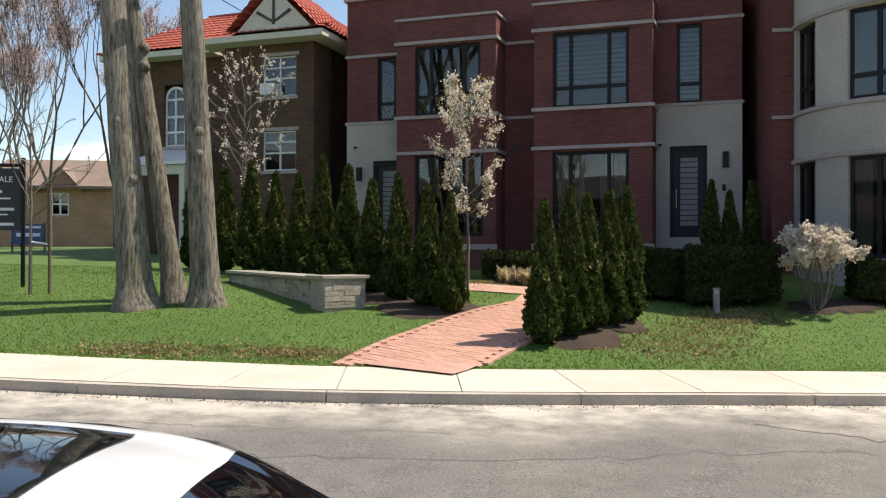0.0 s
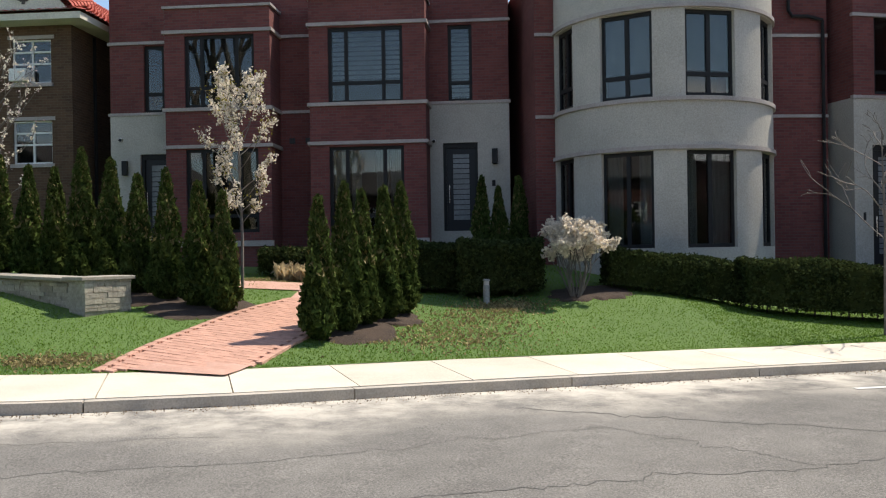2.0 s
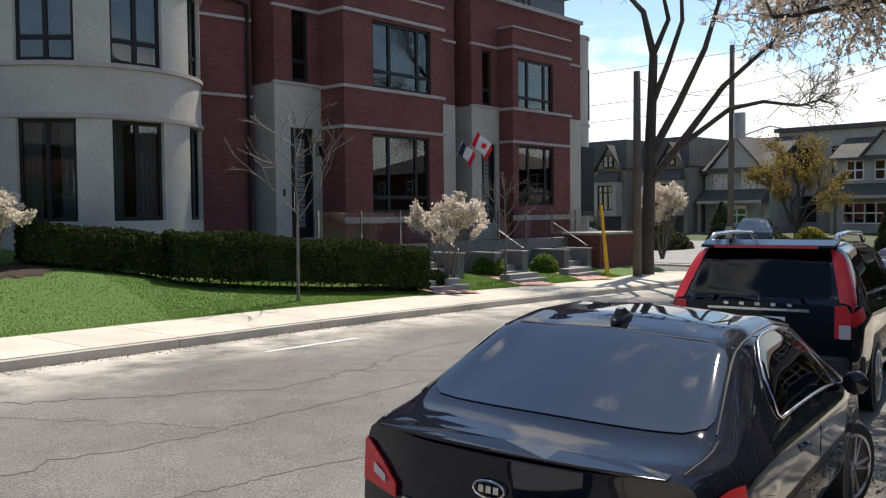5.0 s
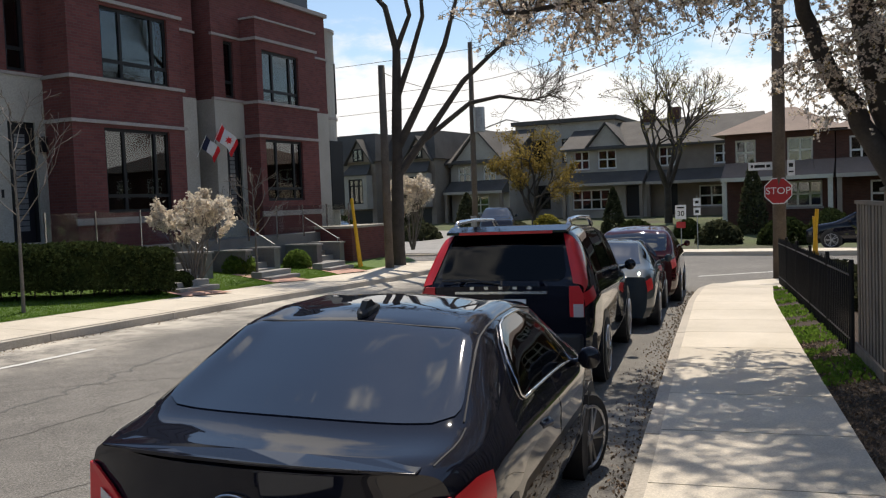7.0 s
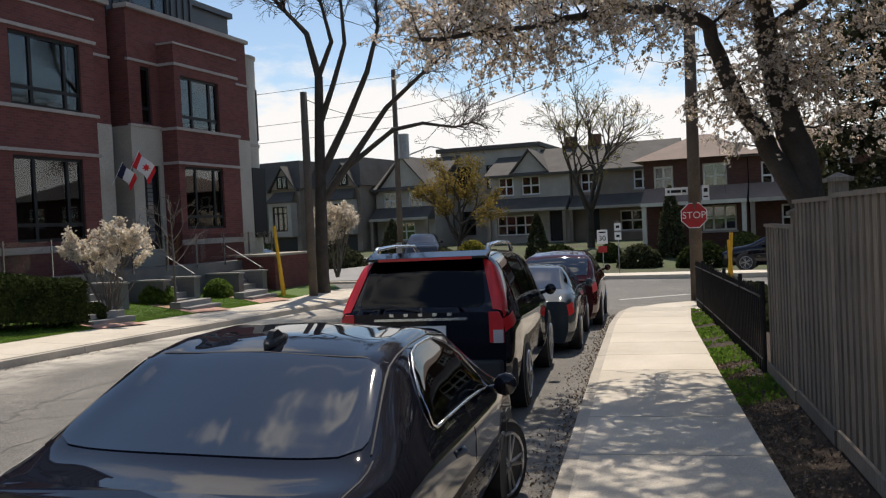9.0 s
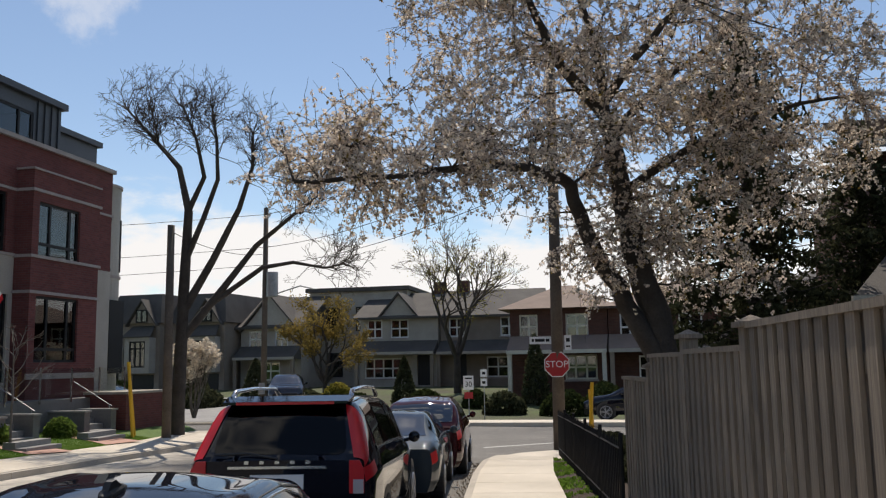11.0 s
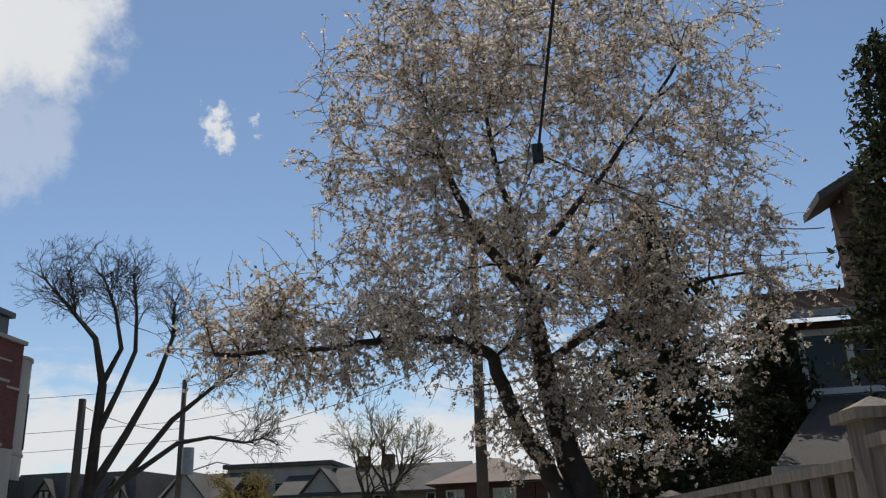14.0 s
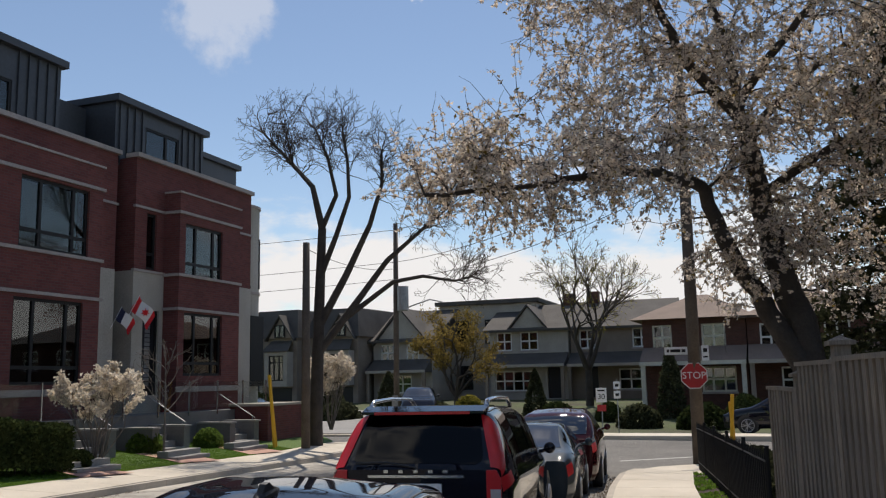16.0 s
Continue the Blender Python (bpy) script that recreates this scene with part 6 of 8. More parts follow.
one("spoiler", M["black_paint"], lambda bm: prism(bm, [(0.28, -0.64, 1.655), (0.55, -0.66, 1.71), (0.55, 0.66, 1.71), (0.28, 0.64, 1.655)], (0, 0, 0.03)), est, bevel=0.008)
one("brake_lamp", M["tail"], lambda bm: box(bm, 0.272, 0.285, -0.5, 0.5, 1.655, 1.682), est, "slim red high brake lamp")
one("tailgate_trim", M["chrome"], lambda bm: box(bm, -0.03, 0.0, -0.48, 0.48, 1.055, 1.08), est)
one("wiper", M["plastic"], lambda bm: tube(bm, [(0.0, 0.0, 1.15), (0.005, 0.3, 1.20), (0.01, 0.62, 1.19)], 0.012, 6), est)
boxes(est, M["chrome"], "badge_bar", [(-0.02, 0.0, y - 0.022, y + 0.022, 1.10, 1.13) for y in (-0.3, -0.15, 0.0, 0.15, 0.3)])
one("number_plate", M["sign_white"], lambda bm: box(bm, -0.03, -0.01, -0.26, 0.26, 0.86, 1.0), est)
one("bumper", M["plastic"], lambda bm: prism(bm, [(-0.05, -0.8, 0.35), (-0.05, 0.8, 0.35), (0.2, 0.955, 0.35), (0.2, -0.955, 0.35)], (0, 0, 0.3)), est, bevel=0.03)


def plain_car(name, m, label, paint, big, tails=True):
    k = 1.13 if big else 1.0
    c, _, _ = car(name, m, label, 4.4, 0.9, 1.45 * k,
        [(0, 0.85 * k), (0.08, 1.0 * k), (0.5, 1.38 * k if big else 1.07), (1.3, 1.46 * k), (2.2, 1.46 * k), (2.7, 1.38 * k), (3.35, 1.02 * k), (4.1, 0.9 * k), (4.4, 0.7)],
        [(0, 0.82 * k), (0.5, 0.96 * k), (2.5, 0.94 * k), (3.4, 0.92 * k), (4.4, 0.66)],
        [(0, 0.72), (0.15, 0.85), (0.6, 0.9), (3.4, 0.9), (4.1, 0.84), (4.4, 0.6)],
        [(0, 0.68), (0.3, 0.74), (0.7, 0.66), (1.3, 0.6), (2.4, 0.6), (3.35, 0.72), (4.1, 0.68), (4.4, 0.5)],
        paint,
        [("rear_window", 0.12 if big else 0.52, 0.48 if big else 1.25, 4.3, 6, "dark rear window"), ("windscreen", 2.68, 3.32, 4.2, 6, "windscreen"), ("side_window", 0.8, 1.7, 3.25, 4.0, "black"), ("side_window", 1.78, 2.75, 3.25, 4.0, "black")],
        0.335, (0.85, 3.5), [("tail_lamp", M["tail"], 0.0, 0.2, 2.1, 3.0, "red tail lamp")])
    mirror(c, 2.85, 0.89, 1.0 * k, paint)
    return c


plain_car("hatchback_car", on_road(15.0, 4.0, 8.5), "pale blue hatchback parked in the row", M["pale_blue_paint"], False)
plain_car("suv_car", on_road(19.0, 4.35, 8), "maroon sport utility car parked in the row", M["maroon_paint"], True)
plain_car("suv_car", pose(44.5, 17.5, road_z(44, 17) + 0.1, 0, 0, 200), "dark grey sport utility car in a driveway", M["black_paint"], True)
plain_car("saloon_car", pose(41.5, 24.5, road_z(41, 24) + 0.1, 0, 0, 100), "white car parked outside far houses", M["white_paint_car"], False)
plain_car("saloon_car", pose(37.0, 21.5, road_z(37, 21) + 0.1, 0, 0, 95), "silver car parked by the cross street", M["silver_paint"], False)
plain_car("saloon_car", pose(36.8, -2.6, road_z(37, 0) + 0.1, 0, 0, 85), "dark car parked on the cross street", M["black_paint"], False)

# white car beside the camera at the start, glass roof
wc, w_sec, w_line = car("saloon_car", on_road(-3.15, 2.06, 1.5) @ Matrix.Scale(1.045, 4), "white car with dark glass sunroof parked at the kerb", 4.6, 0.9, 1.46,
    [(0, 0.9), (0.1, 1.0), (0.5, 1.06), (1.1, 1.40), (1.6, 1.46), (2.2, 1.455), (2.62, 1.41), (3.2, 1.06), (3.55, 1.0), (4.3, 0.88), (4.6, 0.7)],
    [(0, 0.85), (0.5, 0.97), (2.5, 0.95), (3.5, 0.92), (4.6, 0.62)],
    [(0, 0.72), (0.15, 0.85), (0.6, 0.9), (3.4, 0.9), (4.2, 0.86), (4.6, 0.6)],
    [(0, 0.68), (0.4, 0.75), (1.1, 0.62), (2.3, 0.60), (2.8, 0.61), (3.5, 0.72), (4.2, 0.7), (4.6, 0.5)],
    M["white_paint_car"],
    [("windscreen", 2.66, 3.18, 4.3, 6, "windscreen"), ("rear_window", 0.55, 1.08, 4.3, 6, "rear window"), ("sunroof", 1.45, 2.42, 4.75, 6, "dark glass sunroof"), ("side_window", 1.1, 1.95, 3.25, 4.0, "black"), ("side_window", 2.02, 2.95, 3.25, 4.0, "black")],
    0.33, (0.9, 3.65), [])
for k in (1, -1):
    one("roof_moulding", M["plastic"], lambda bm: tube(bm, [(x, k * w_sec(x, 4.12)[0], w_sec(x, 4.12)[1] + 0.006) for x in (1.2, 1.5, 1.9, 2.3, 2.6, 2.78)], 0.011, 6), wc, "black roof moulding")

# ---------------------------------------------------------------- street furniture, fences, garden
def strip(name, pts, width, lift, material, zf, parent=None):
    """A thin flat band along points, laid on a surface."""
    bm = bmesh.new()
    rows = []
    for i, (x, y) in enumerate(pts):
        a, b = pts[max(i - 1, 0)], pts[min(i + 1, len(pts) - 1)]
        d = Vector((b[0] - a[0], b[1] - a[1])).normalized()
        w = width / 2
        rows.append([bm.verts.new((x - d.y * s * w, y + d.x * s * w, zf(x - d.y * s * w, y + d.x * s * w) + lift)) for s in (-1, 1)])
    for a, b in zip(rows, rows[1:]):
        bm.faces.new((a[0], b[0], b[1], a[1]))
    return part(name, bm, material, parent)


def wander(p0, p1, n, amp, seed):
    rnd = random.Random(seed)
    out, off = [], 0
    d = Vector((p1[0] - p0[0], p1[1] - p0[1]))
    nrm = Vector((-d.y, d.x)).normalized()
    for i in range(n + 1):
        f = i / n
        off = off * 0.7 + rnd.gauss(0, amp)
        k = off * math.sin(math.pi * f) + (rnd.gauss(0, amp * 0.3) if 0 < i < n else 0)
        out.append((p0[0] + d.x * f + nrm.x * k, p0[1] + d.y * f + nrm.y * k))
    return out


M["crack"] = surface("crack_shadow_tar", (0.075, 0.07, 0.064), (0.11, 0.104, 0.096), 0.9, 4, 40)
M["tar"] = surface("patch_sealant", (0.10, 0.097, 0.093), (0.13, 0.126, 0.12), 0.9, 4, 40)
cracks = thing("road_cracks", pose(0, 0, 0), "long dark cracks and tar seams in the asphalt", "cracks", kind="structure")
for i, (a, b, w) in enumerate((((2.0, 6.9), (6.8, 7.2), 0.022), ((6.8, 7.2), (12.5, 7.6), 0.022), ((3.6, 10.2), (7.0, 8.2), 0.03), ((7.0, 8.2), (10.6, 9.2), 0.045), ((10.6, 9.2), (17.0, 9.5), 0.04), ((7.6, 9.3), (9.6, 7.4), 0.018), ((0.5, 8.2), (4.2, 9.0), 0.014), ((8.5, 6.3), (11.5, 6.9), 0.018), ((-3, 8.1), (0.5, 8.2), 0.014), ((5.0, 5.5), (9.0, 5.0), 0.018), ((12.5, 7.6), (19, 8.6), 0.02), ((1.2, 5.6), (5.0, 5.5), 0.016), ((9.6, 9.1), (11.2, 7.2), 0.02), ((4.2, 9.0), (5.4, 7.1), 0.016), ((6.0, 10.6), (12.5, 10.9), 0.014), ((-6, 9.6), (0.2, 9.3), 0.012), ((-2, 6.6), (2.0, 6.9), 0.018), ((11.2, 7.2), (12.0, 5.4), 0.016), ((14.5, 10.3), (16.2, 8.3), 0.016))):
    tagged(strip("crack", wander(a, b, 64, 0.045, i), w * 0.75, 0.003, M["crack"] if w < 0.04 else M["tar"], road_z, cracks))
M["road_paint"] = surface("worn_road_paint", (0.55, 0.54, 0.5), (0.7, 0.69, 0.66), 0.8, 5, 50)
for i, pts in enumerate(([(8.6, 10.6), (10.6, 10.75)], [(26.2, 4.2), (27.6, 3.2), (29.0, 2.0), (30.6, -0.6)])):
    tagged(strip("road_line", wander(pts[0], pts[-1], 8, 0.01, 90 + i), 0.12, 0.007, M["road_paint"], road_z), "faded white painted line on the asphalt", "road marking", kind="structure")

# --- brick path up the lawn
path = thing("brick_path", pose(0, 0, 0), "red clay brick path crossing the lawn", "path", kind="structure")


def path_mid(s):
    """Middle of the path at s metres from the pavement."""
    y = 12.98 + s
    return -0.42 + 0.50 * s + 0.03 * s * s if s < 4 else 2.06 + 0.25 * (s - 4), y


strip("path_bed", [(path_mid(s)[0], path_mid(s)[1]) for s in (-0.4, 0.0, 0.6, 1.2, 1.8, 2.4, 3.0, 3.6, 4.2, 5.0, 6.0, 7.0, 8.0)], 1.75, 0.008, M["paver_bed"], lawn_z, path)
_bm = bmesh.new()
box(_bm, -0.113, 0.113, -0.056, 0.056, 0, 0.05)
bmesh.ops.bevel(_bm, geom=_bm.edges[:], offset=0.004, segments=1, affect="EDGES")
paver_mesh = bpy.data.meshes.new("paver"); _bm.to_mesh(paver_mesh); _bm.free(); paver_mesh.materials.append(M["paver"])
rnd = random.Random(5)
rows_n, s = 0, -0.7
while s < 4.3:
    x, y = path_mid(s)
    nxt = path_mid(s + 0.05)
    a = math.atan2(nxt[1] - y, nxt[0] - x)
    tx, ty = math.cos(a), math.sin(a)
    for k in range(-5, 5):
        off = (k + 0.5 + (0.5 if rows_n % 2 else 0)) * 0.23
        if abs(off) > 0.83:
            continue
        px, py = x + ty * off, y - tx * off
        if py < fk(px) + 1.98:
            continue
        ob = new("paver", paver_mesh)
        slope = math.degrees(math.atan((lawn_z(px + tx * 0.1, py + ty * 0.1) - lawn_z(px - tx * 0.1, py - ty * 0.1)) / 0.2))
        tilt = math.degrees(math.atan((lawn_z(px + ty * 0.1, py - tx * 0.1) - lawn_z(px - ty * 0.1, py + tx * 0.1)) / 0.2))
        ob.matrix_basis = pose(px, py, lawn_z(px, py) - 0.014 + rnd.uniform(-0.003, 0.003), 0, 0, math.degrees(a) - 90) @ pose(0, 0, 0, slope, -tilt, rnd.uniform(-1, 1))
        ob.parent = path
    if rows_n % 2 == 0:
        # an edging brick laid lengthwise on either side
        for off in (-0.92, 0.92):
            px, py = x + ty * off, y - tx * off
            if py < fk(px) + 1.98:
                continue
            ob = new("paver", paver_mesh)
            rise = math.degrees(math.atan((lawn_z(px + tx * 0.1, py + ty * 0.1) - lawn_z(px - tx * 0.1, py - ty * 0.1)) / 0.2))
            ob.matrix_basis = pose(px, py, lawn_z(px, py) - 0.012, 0, 0, math.degrees(a)) @ pose(0, 0, 0, 0, -rise, 0)
            ob.parent = path
    s += 0.118 * math.sin(a)
    rows_n += 1
strip("path_bed", [(-0.6, 19.9), (0.5, 19.5), (1.8, 19.2), (3.2, 18.9)], 1.2, 0.02, M["paver_bed"], lawn_z, path)


# --- mulch beds
def bed(name, pts, label, margin=0.5):
    bm = bmesh.new()
    cx, cy = sum(p[0] for p in pts) / len(pts), sum(p[1] for p in pts) / len(pts)
    ring = []
    n = 40
    for i in range(n):
        a = i * math.tau / n
        best = max(math.cos(a) * (p[0] - cx) + math.sin(a) * (p[1] - cy) for p in pts) + margin + 0.08 * math.sin(i * 1.7)
        ring.append((cx + math.cos(a) * best, cy + math.sin(a) * best))
    c = bm.verts.new((cx, cy, lawn_z(cx, cy) + 0.06))
    prev = None
    loops = []
    for f, h in ((0.33, 0.055), (0.66, 0.045), (0.9, 0.03), (1.0, -0.02)):
        loops.append([bm.verts.new((cx + (x - cx) * f, cy + (y - cy) * f, lawn_z(cx + (x - cx) * f, cy + (y - cy) * f) + h)) for x, y in ring])
    for i in range(n):
        bm.faces.new((c, loops[0][i], loops[0][(i + 1) % n]))
    for a, b in zip(loops, loops[1:]):
        for i in range(n):
            bm.faces.new((a[i], b[i], b[(i + 1) % n], a[(i + 1) % n]))
    tagged(part(name, bm, M["soil"], smooth=True), label, "mulch bed", kind="structure")


bed("mulch_bed", [(1.62, 14.25), (2.45, 15.1), (3.4, 16.2), (3.45, 16.0)], "dark mulch bed under clipped cedars", 0.06)
bed("mulch_bed_rear", [(0.1, 16.25), (-0.9, 17.3), (-1.8, 18.2)], "dark mulch bed under a row of cedars")
bed("mulch_bed_shrub", [(7.75, 16.9), (7.0, 17.0)], "pale mulch around a flowering shrub")

# --- low stone wall with seat-high caps
sw = thing("garden_wall", pose(-1.8, 16.15, lawn_z(-1.85, 16.1) + 0.1), "low split stone garden wall with flat limestone caps", "wall")
wall_rnd = random.Random(9)


WALL_END = Matrix.Translation((-0.2, 0, 0)) @ Matrix.Rotation(radians(39), 4, "Z")


def stone_face(u0, u1, v, z0, z1, axis):
    """Courses of split stones on a wall face; axis 0: the face looks along -y, 1: along +x."""
    z = z0
    while z < z1 - 0.02:
        h = min(wall_rnd.choice((0.06, 0.08, 0.1)), z1 - z)
        u = u0
        while u < u1 - 0.03:
            w = min(wall_rnd.uniform(0.14, 0.4), u1 - u)
            d = wall_rnd.uniform(0.0, 0.03)
            bm = bmesh.new()
            if axis == 0:
                box(bm, u + 0.004, u + w - 0.004, v - 0.03 - d, v + 0.05, z + 0.003, z + h - 0.003)
            else:
                box(bm, v - 0.05, v + 0.03 + d, u + 0.004, u + w - 0.004, z + 0.003, z + h - 0.003)
            bm.transform(WALL_END)
            part("stone", bm, M["fieldstone"], sw)
            u += w
        z += h


one("core", M["fieldstone"], lambda bm: (box(bm, -0.25, 0.6, 0.0, 0.5, -0.6, 0.5), bm.transform(WALL_END), prism(bm, [(-0.25, 0.0, -0.4), (0.1, 0.4, -0.4), (-2.75, 3.9, -0.4), (-3.1, 3.5, -0.4)], (0, 0, 0.88))), sw)
stone_face(-0.27, 0.6, -0.0, -0.45, 0.5, 0)
stone_face(0.0, 0.5, 0.6, -0.35, 0.5, 1)
along_w = Vector((-2.85, 3.5, 0)).normalized()
out_w = Vector((-along_w.y, along_w.x, 0)) * 1.0
if out_w.y > 0:
    out_w = -out_w
z = -0.3
while z < 0.42:
    h = wall_rnd.choice((0.07, 0.09, 0.11))
    u = 0.0
    while u < 4.4:
        w = min(wall_rnd.uniform(0.16, 0.42), 4.5 - u)
        p0 = Vector((-0.25, 0, z)) + along_w * (u + 0.004)
        d = out_w * wall_rnd.uniform(0.012, 0.045)
        one("stone", M["fieldstone"], lambda bm: prism(bm, [p0 - out_w * 0.04, p0 + d, p0 + d + along_w * (w - 0.008), p0 - out_w * 0.04 + along_w * (w - 0.008)], (0, 0, min(h, 0.47 - z) - 0.006)), sw)
        u += w
    z += h
one("cap", M["cap"], lambda bm: (box(bm, -0.33, 0.68, -0.08, 0.58, 0.5, 0.565), bm.transform(WALL_END)), sw, bevel=0.012)
for i in range(5):
    f0, f1 = i / 5, (i + 1) / 5 - 0.004
    a, b = Vector((-0.1, 0.12, 0.465)), Vector((-2.95, 3.65, 0.53))
    n = Vector((3.53, 2.85, 0)).normalized() * 0.32
    p, q = a.lerp(b, f0), a.lerp(b, f1)
    one("cap", M["cap"], lambda bm: prism(bm, [p - n, q - n, q + n, p + n], (0, 0, 0.06)), sw, bevel=0.008)

# --- bollard light
bl = thing("bollard_light", pose(5.2, 17.05, lawn_z(5.2, 17.05)), "short grey bollard light standing on the lawn", "bollard")
one("post", M["steel"], lambda bm: tube(bm, [(0, 0, -0.1), (0, 0, 0.36)], 0.065, 16), bl)
one("lens", M["clear_lens"], lambda bm: tube(bm, [(0, 0, 0.36), (0, 0, 0.44)], 0.058, 16), bl)
one("cap", M["steel"], lambda bm: tube(bm, [(0, 0, 0.44), (0, 0, 0.47), (0, 0, 0.48)], [0.075, 0.075, 0.05], 16), bl)


# --- board fence
def fence_y(x):
    return float(np.interp(x, (-6, 2, 6.94, 10.7, 12.7), (-1.6, -1.2, -0.68, -0.17, 0.12)))


fence = thing("board_fence", pose(0, 0, 0), "tall weathered grey board fence with capped posts", "fence")
fr = random.Random(12)
_bm = bmesh.new(); box(_bm, -0.058, 0.058, -0.011, 0.011, 0, 1.0)
board_mesh = bpy.data.meshes.new("board"); _bm.to_mesh(board_mesh); _bm.free(); board_mesh.materials.append(M["fence"])
panels = ((-5.0, -1.9, 2.16), (-1.9, 1.1, 2.14), (1.1, 4.05, 2.12), (4.05, 6.94, 2.06), (6.94, 8.85, 1.92), (8.85, 10.72, 1.9), (10.72, 12.7, 1.64))
for x0, x1, top in panels:
    y0, y1 = fence_y(x0), fence_y(x1)
    L, ang = math.hypot(x1 - x0, y1 - y0), math.degrees(math.atan2(y1 - y0, x1 - x0))
    base = near_z((x0 + x1) / 2, -1) - 0.02
    m = pose(x0, y0, 0, 0, 0, ang)
    n = int(L / 0.105)
    for i in range(n):
        u = 0.1 + (L - 0.2) * i / max(1, n - 1)
        side = 0.042 if i % 2 else -0.042
        ob = new("board", board_mesh)
        ob.matrix_basis = m @ pose(u, side, base + 0.06, 0, fr.uniform(-0.3, 0.3), fr.uniform(-2, 2)) @ Matrix.Diagonal((1, 1, top - base - 0.098, 1))
        ob.parent = fence
    for z0, z1, w in ((top - 0.04, top, 0.13), (top - 0.30, top - 0.21, 0.05), (base + 0.02, base + 0.15, 0.06), (base - 0.1, base + 0.02, 0.1)):
        bm = bmesh.new()
        if z1 == top:
            box(bm, 0.05, L - 0.05, -w / 2, w / 2, z0, z1)
        elif w == 0.05:
            box(bm, 0.06, L - 0.06, -0.025, 0.025, z0, z1)
        elif w == 0.06:
            box(bm, 0.06, L - 0.06, -0.085, -0.056, z0, z1); box(bm, 0.06, L - 0.06, 0.056, 0.085, z0, z1)
        else:
            box(bm, 0.06, L - 0.06, -w / 2, w / 2, z0, z1)
        bm.transform(m)
        part("rail", bm, M["fence"], fence)
    bm = bmesh.new()
    box(bm, -0.065, 0.065, -0.065, 0.065, base - 0.3, top + 0.11); bm.transform(m)
    post = part("post", bm, M["fence"], fence)
    def cap(bm):
        box(bm, -0.1, 0.1, -0.1, 0.1, top + 0.11, top + 0.145)
        a = [bm.verts.new((x, y, top + 0.145)) for x, y in ((-0.09, -0.09), (0.09, -0.09), (0.09, 0.09), (-0.09, 0.09))]
        p = bm.verts.new((0, 0, top + 0.19))
        for k in range(4):
            bm.faces.new((a[k], a[(k + 1) % 4], p))
        bm.transform(m)
    one("post_cap", M["fence"], cap, post)

# --- black iron railing
iron = thing("iron_railing", pose(0, 0, 0), "black iron railing along the pavement verge", "railing")
def iron_y(x):
    return float(np.interp(x, (12.7, 23.4), (0.22, 1.85)))
x = 12.75
while x < 23.4:
    zb = near_z(x, 0) + 0.0
    one("picket", M["black_metal"], lambda bm: (tube(bm, [(x, iron_y(x), zb - 0.05), (x, iron_y(x), zb + 1.02), (x, iron_y(x), zb + 1.1)], [0.012, 0.012, 0.002], 5)), iron)
    x += 0.17
for k in range(5):
    xa, xb = 12.7 + 2.14 * k, 12.7 + 2.14 * (k + 1)
    for h in (0.15, 0.95):
        one("rail", M["black_metal"], lambda bm: tube(bm, [(xa, iron_y(xa), near_z(xa, 0) + h), (xb, iron_y(xb), near_z(xb, 0) + h)], 0.016, 6), iron)
    one("post", M["black_metal"], lambda bm: tube(bm, [(xa, iron_y(xa), near_z(xa, 0) - 0.2), (xa, iron_y(xa), near_z(xa, 0) + 1.15)], 0.03, 8), iron)


# --- poles, signs and wires
def pole(x, y, z0, z1, r, label, lean=(0, 0)):
    t = thing("utility_pole", pose(x, y, z0), label, "pole", "utility poles")
    h = z1 - z0
    one("shaft", M["pole_wood"], lambda bm: tube(bm, [(0, 0, -0.5), (lean[0] * h * 0.5, lean[1] * h * 0.5, h * 0.5), (lean[0] * h, lean[1] * h, h)], [r, r * 0.9, r * 0.75], 14), t, smooth=True)
    return t


p_stop = pole(25.0, 1.95, -0.55, 10.4, 0.17, "tall weathered wooden utility pole at the corner", (-0.045, -0.012))
p_far = pole(37.6, 15.9, -0.55, 9.0, 0.14, "tall wooden utility pole with transformer", (-0.01, -0.01))
p_low = pole(26.3, 14.22, -0.3, 6.4, 0.15, "short dark wooden pole beside a bare tree")
one("transformer", M["steel"], lambda bm: (tube(bm, [(-0.1, -0.42, 5.5), (-0.1, -0.42, 6.6)], 0.26, 14), tube(bm, [(0, 0, 6.3), (-0.1, -0.42, 6.3)], 0.03, 6)), p_far, "grey drum transformer")
one("bracket_arm", M["steel"], lambda bm: tube(bm, [(0, 0, 5.4), (0, -0.8, 5.7), (0, -1.7, 5.95), (0, -2.3, 5.8)], 0.03, 6), p_far, "curved steel lamp arm")
one("meter_box", M["steel"], lambda bm: box(bm, -0.25, -0.1, -0.12, 0.12, 1.2, 1.7), p_far)


def text(body, size, m, material, parent, name="lettering"):
    cu = bpy.data.curves.new(name, "FONT")
    cu.body, cu.size, cu.align_x, cu.align_y, cu.extrude = body, size, "CENTER", "CENTER", 0.002
    cu.materials.append(material)
    ob = new(name, cu)
    ob.matrix_basis = m
    ob.parent = parent
    return ob


FACE = Matrix(((0, 0, -1, 0), (-1, 0, 0, 0), (0, 1, 0, 0), (0, 0, 0, 1)))   # flat lettering turned to look along -x
ss = thing("stop_sign", pose(24.72, 1.93, 1.77, 0, 0, 4), "red octagonal stop sign with white letters on a pole", "sign")
def octo(bm, r, x0, x1):
    prism(bm, [(x0, r * math.cos(math.pi / 8 + k * math.pi / 4), r * math.sin(math.pi / 8 + k * math.pi / 4)) for k in range(8)], (x1 - x0, 0, 0))
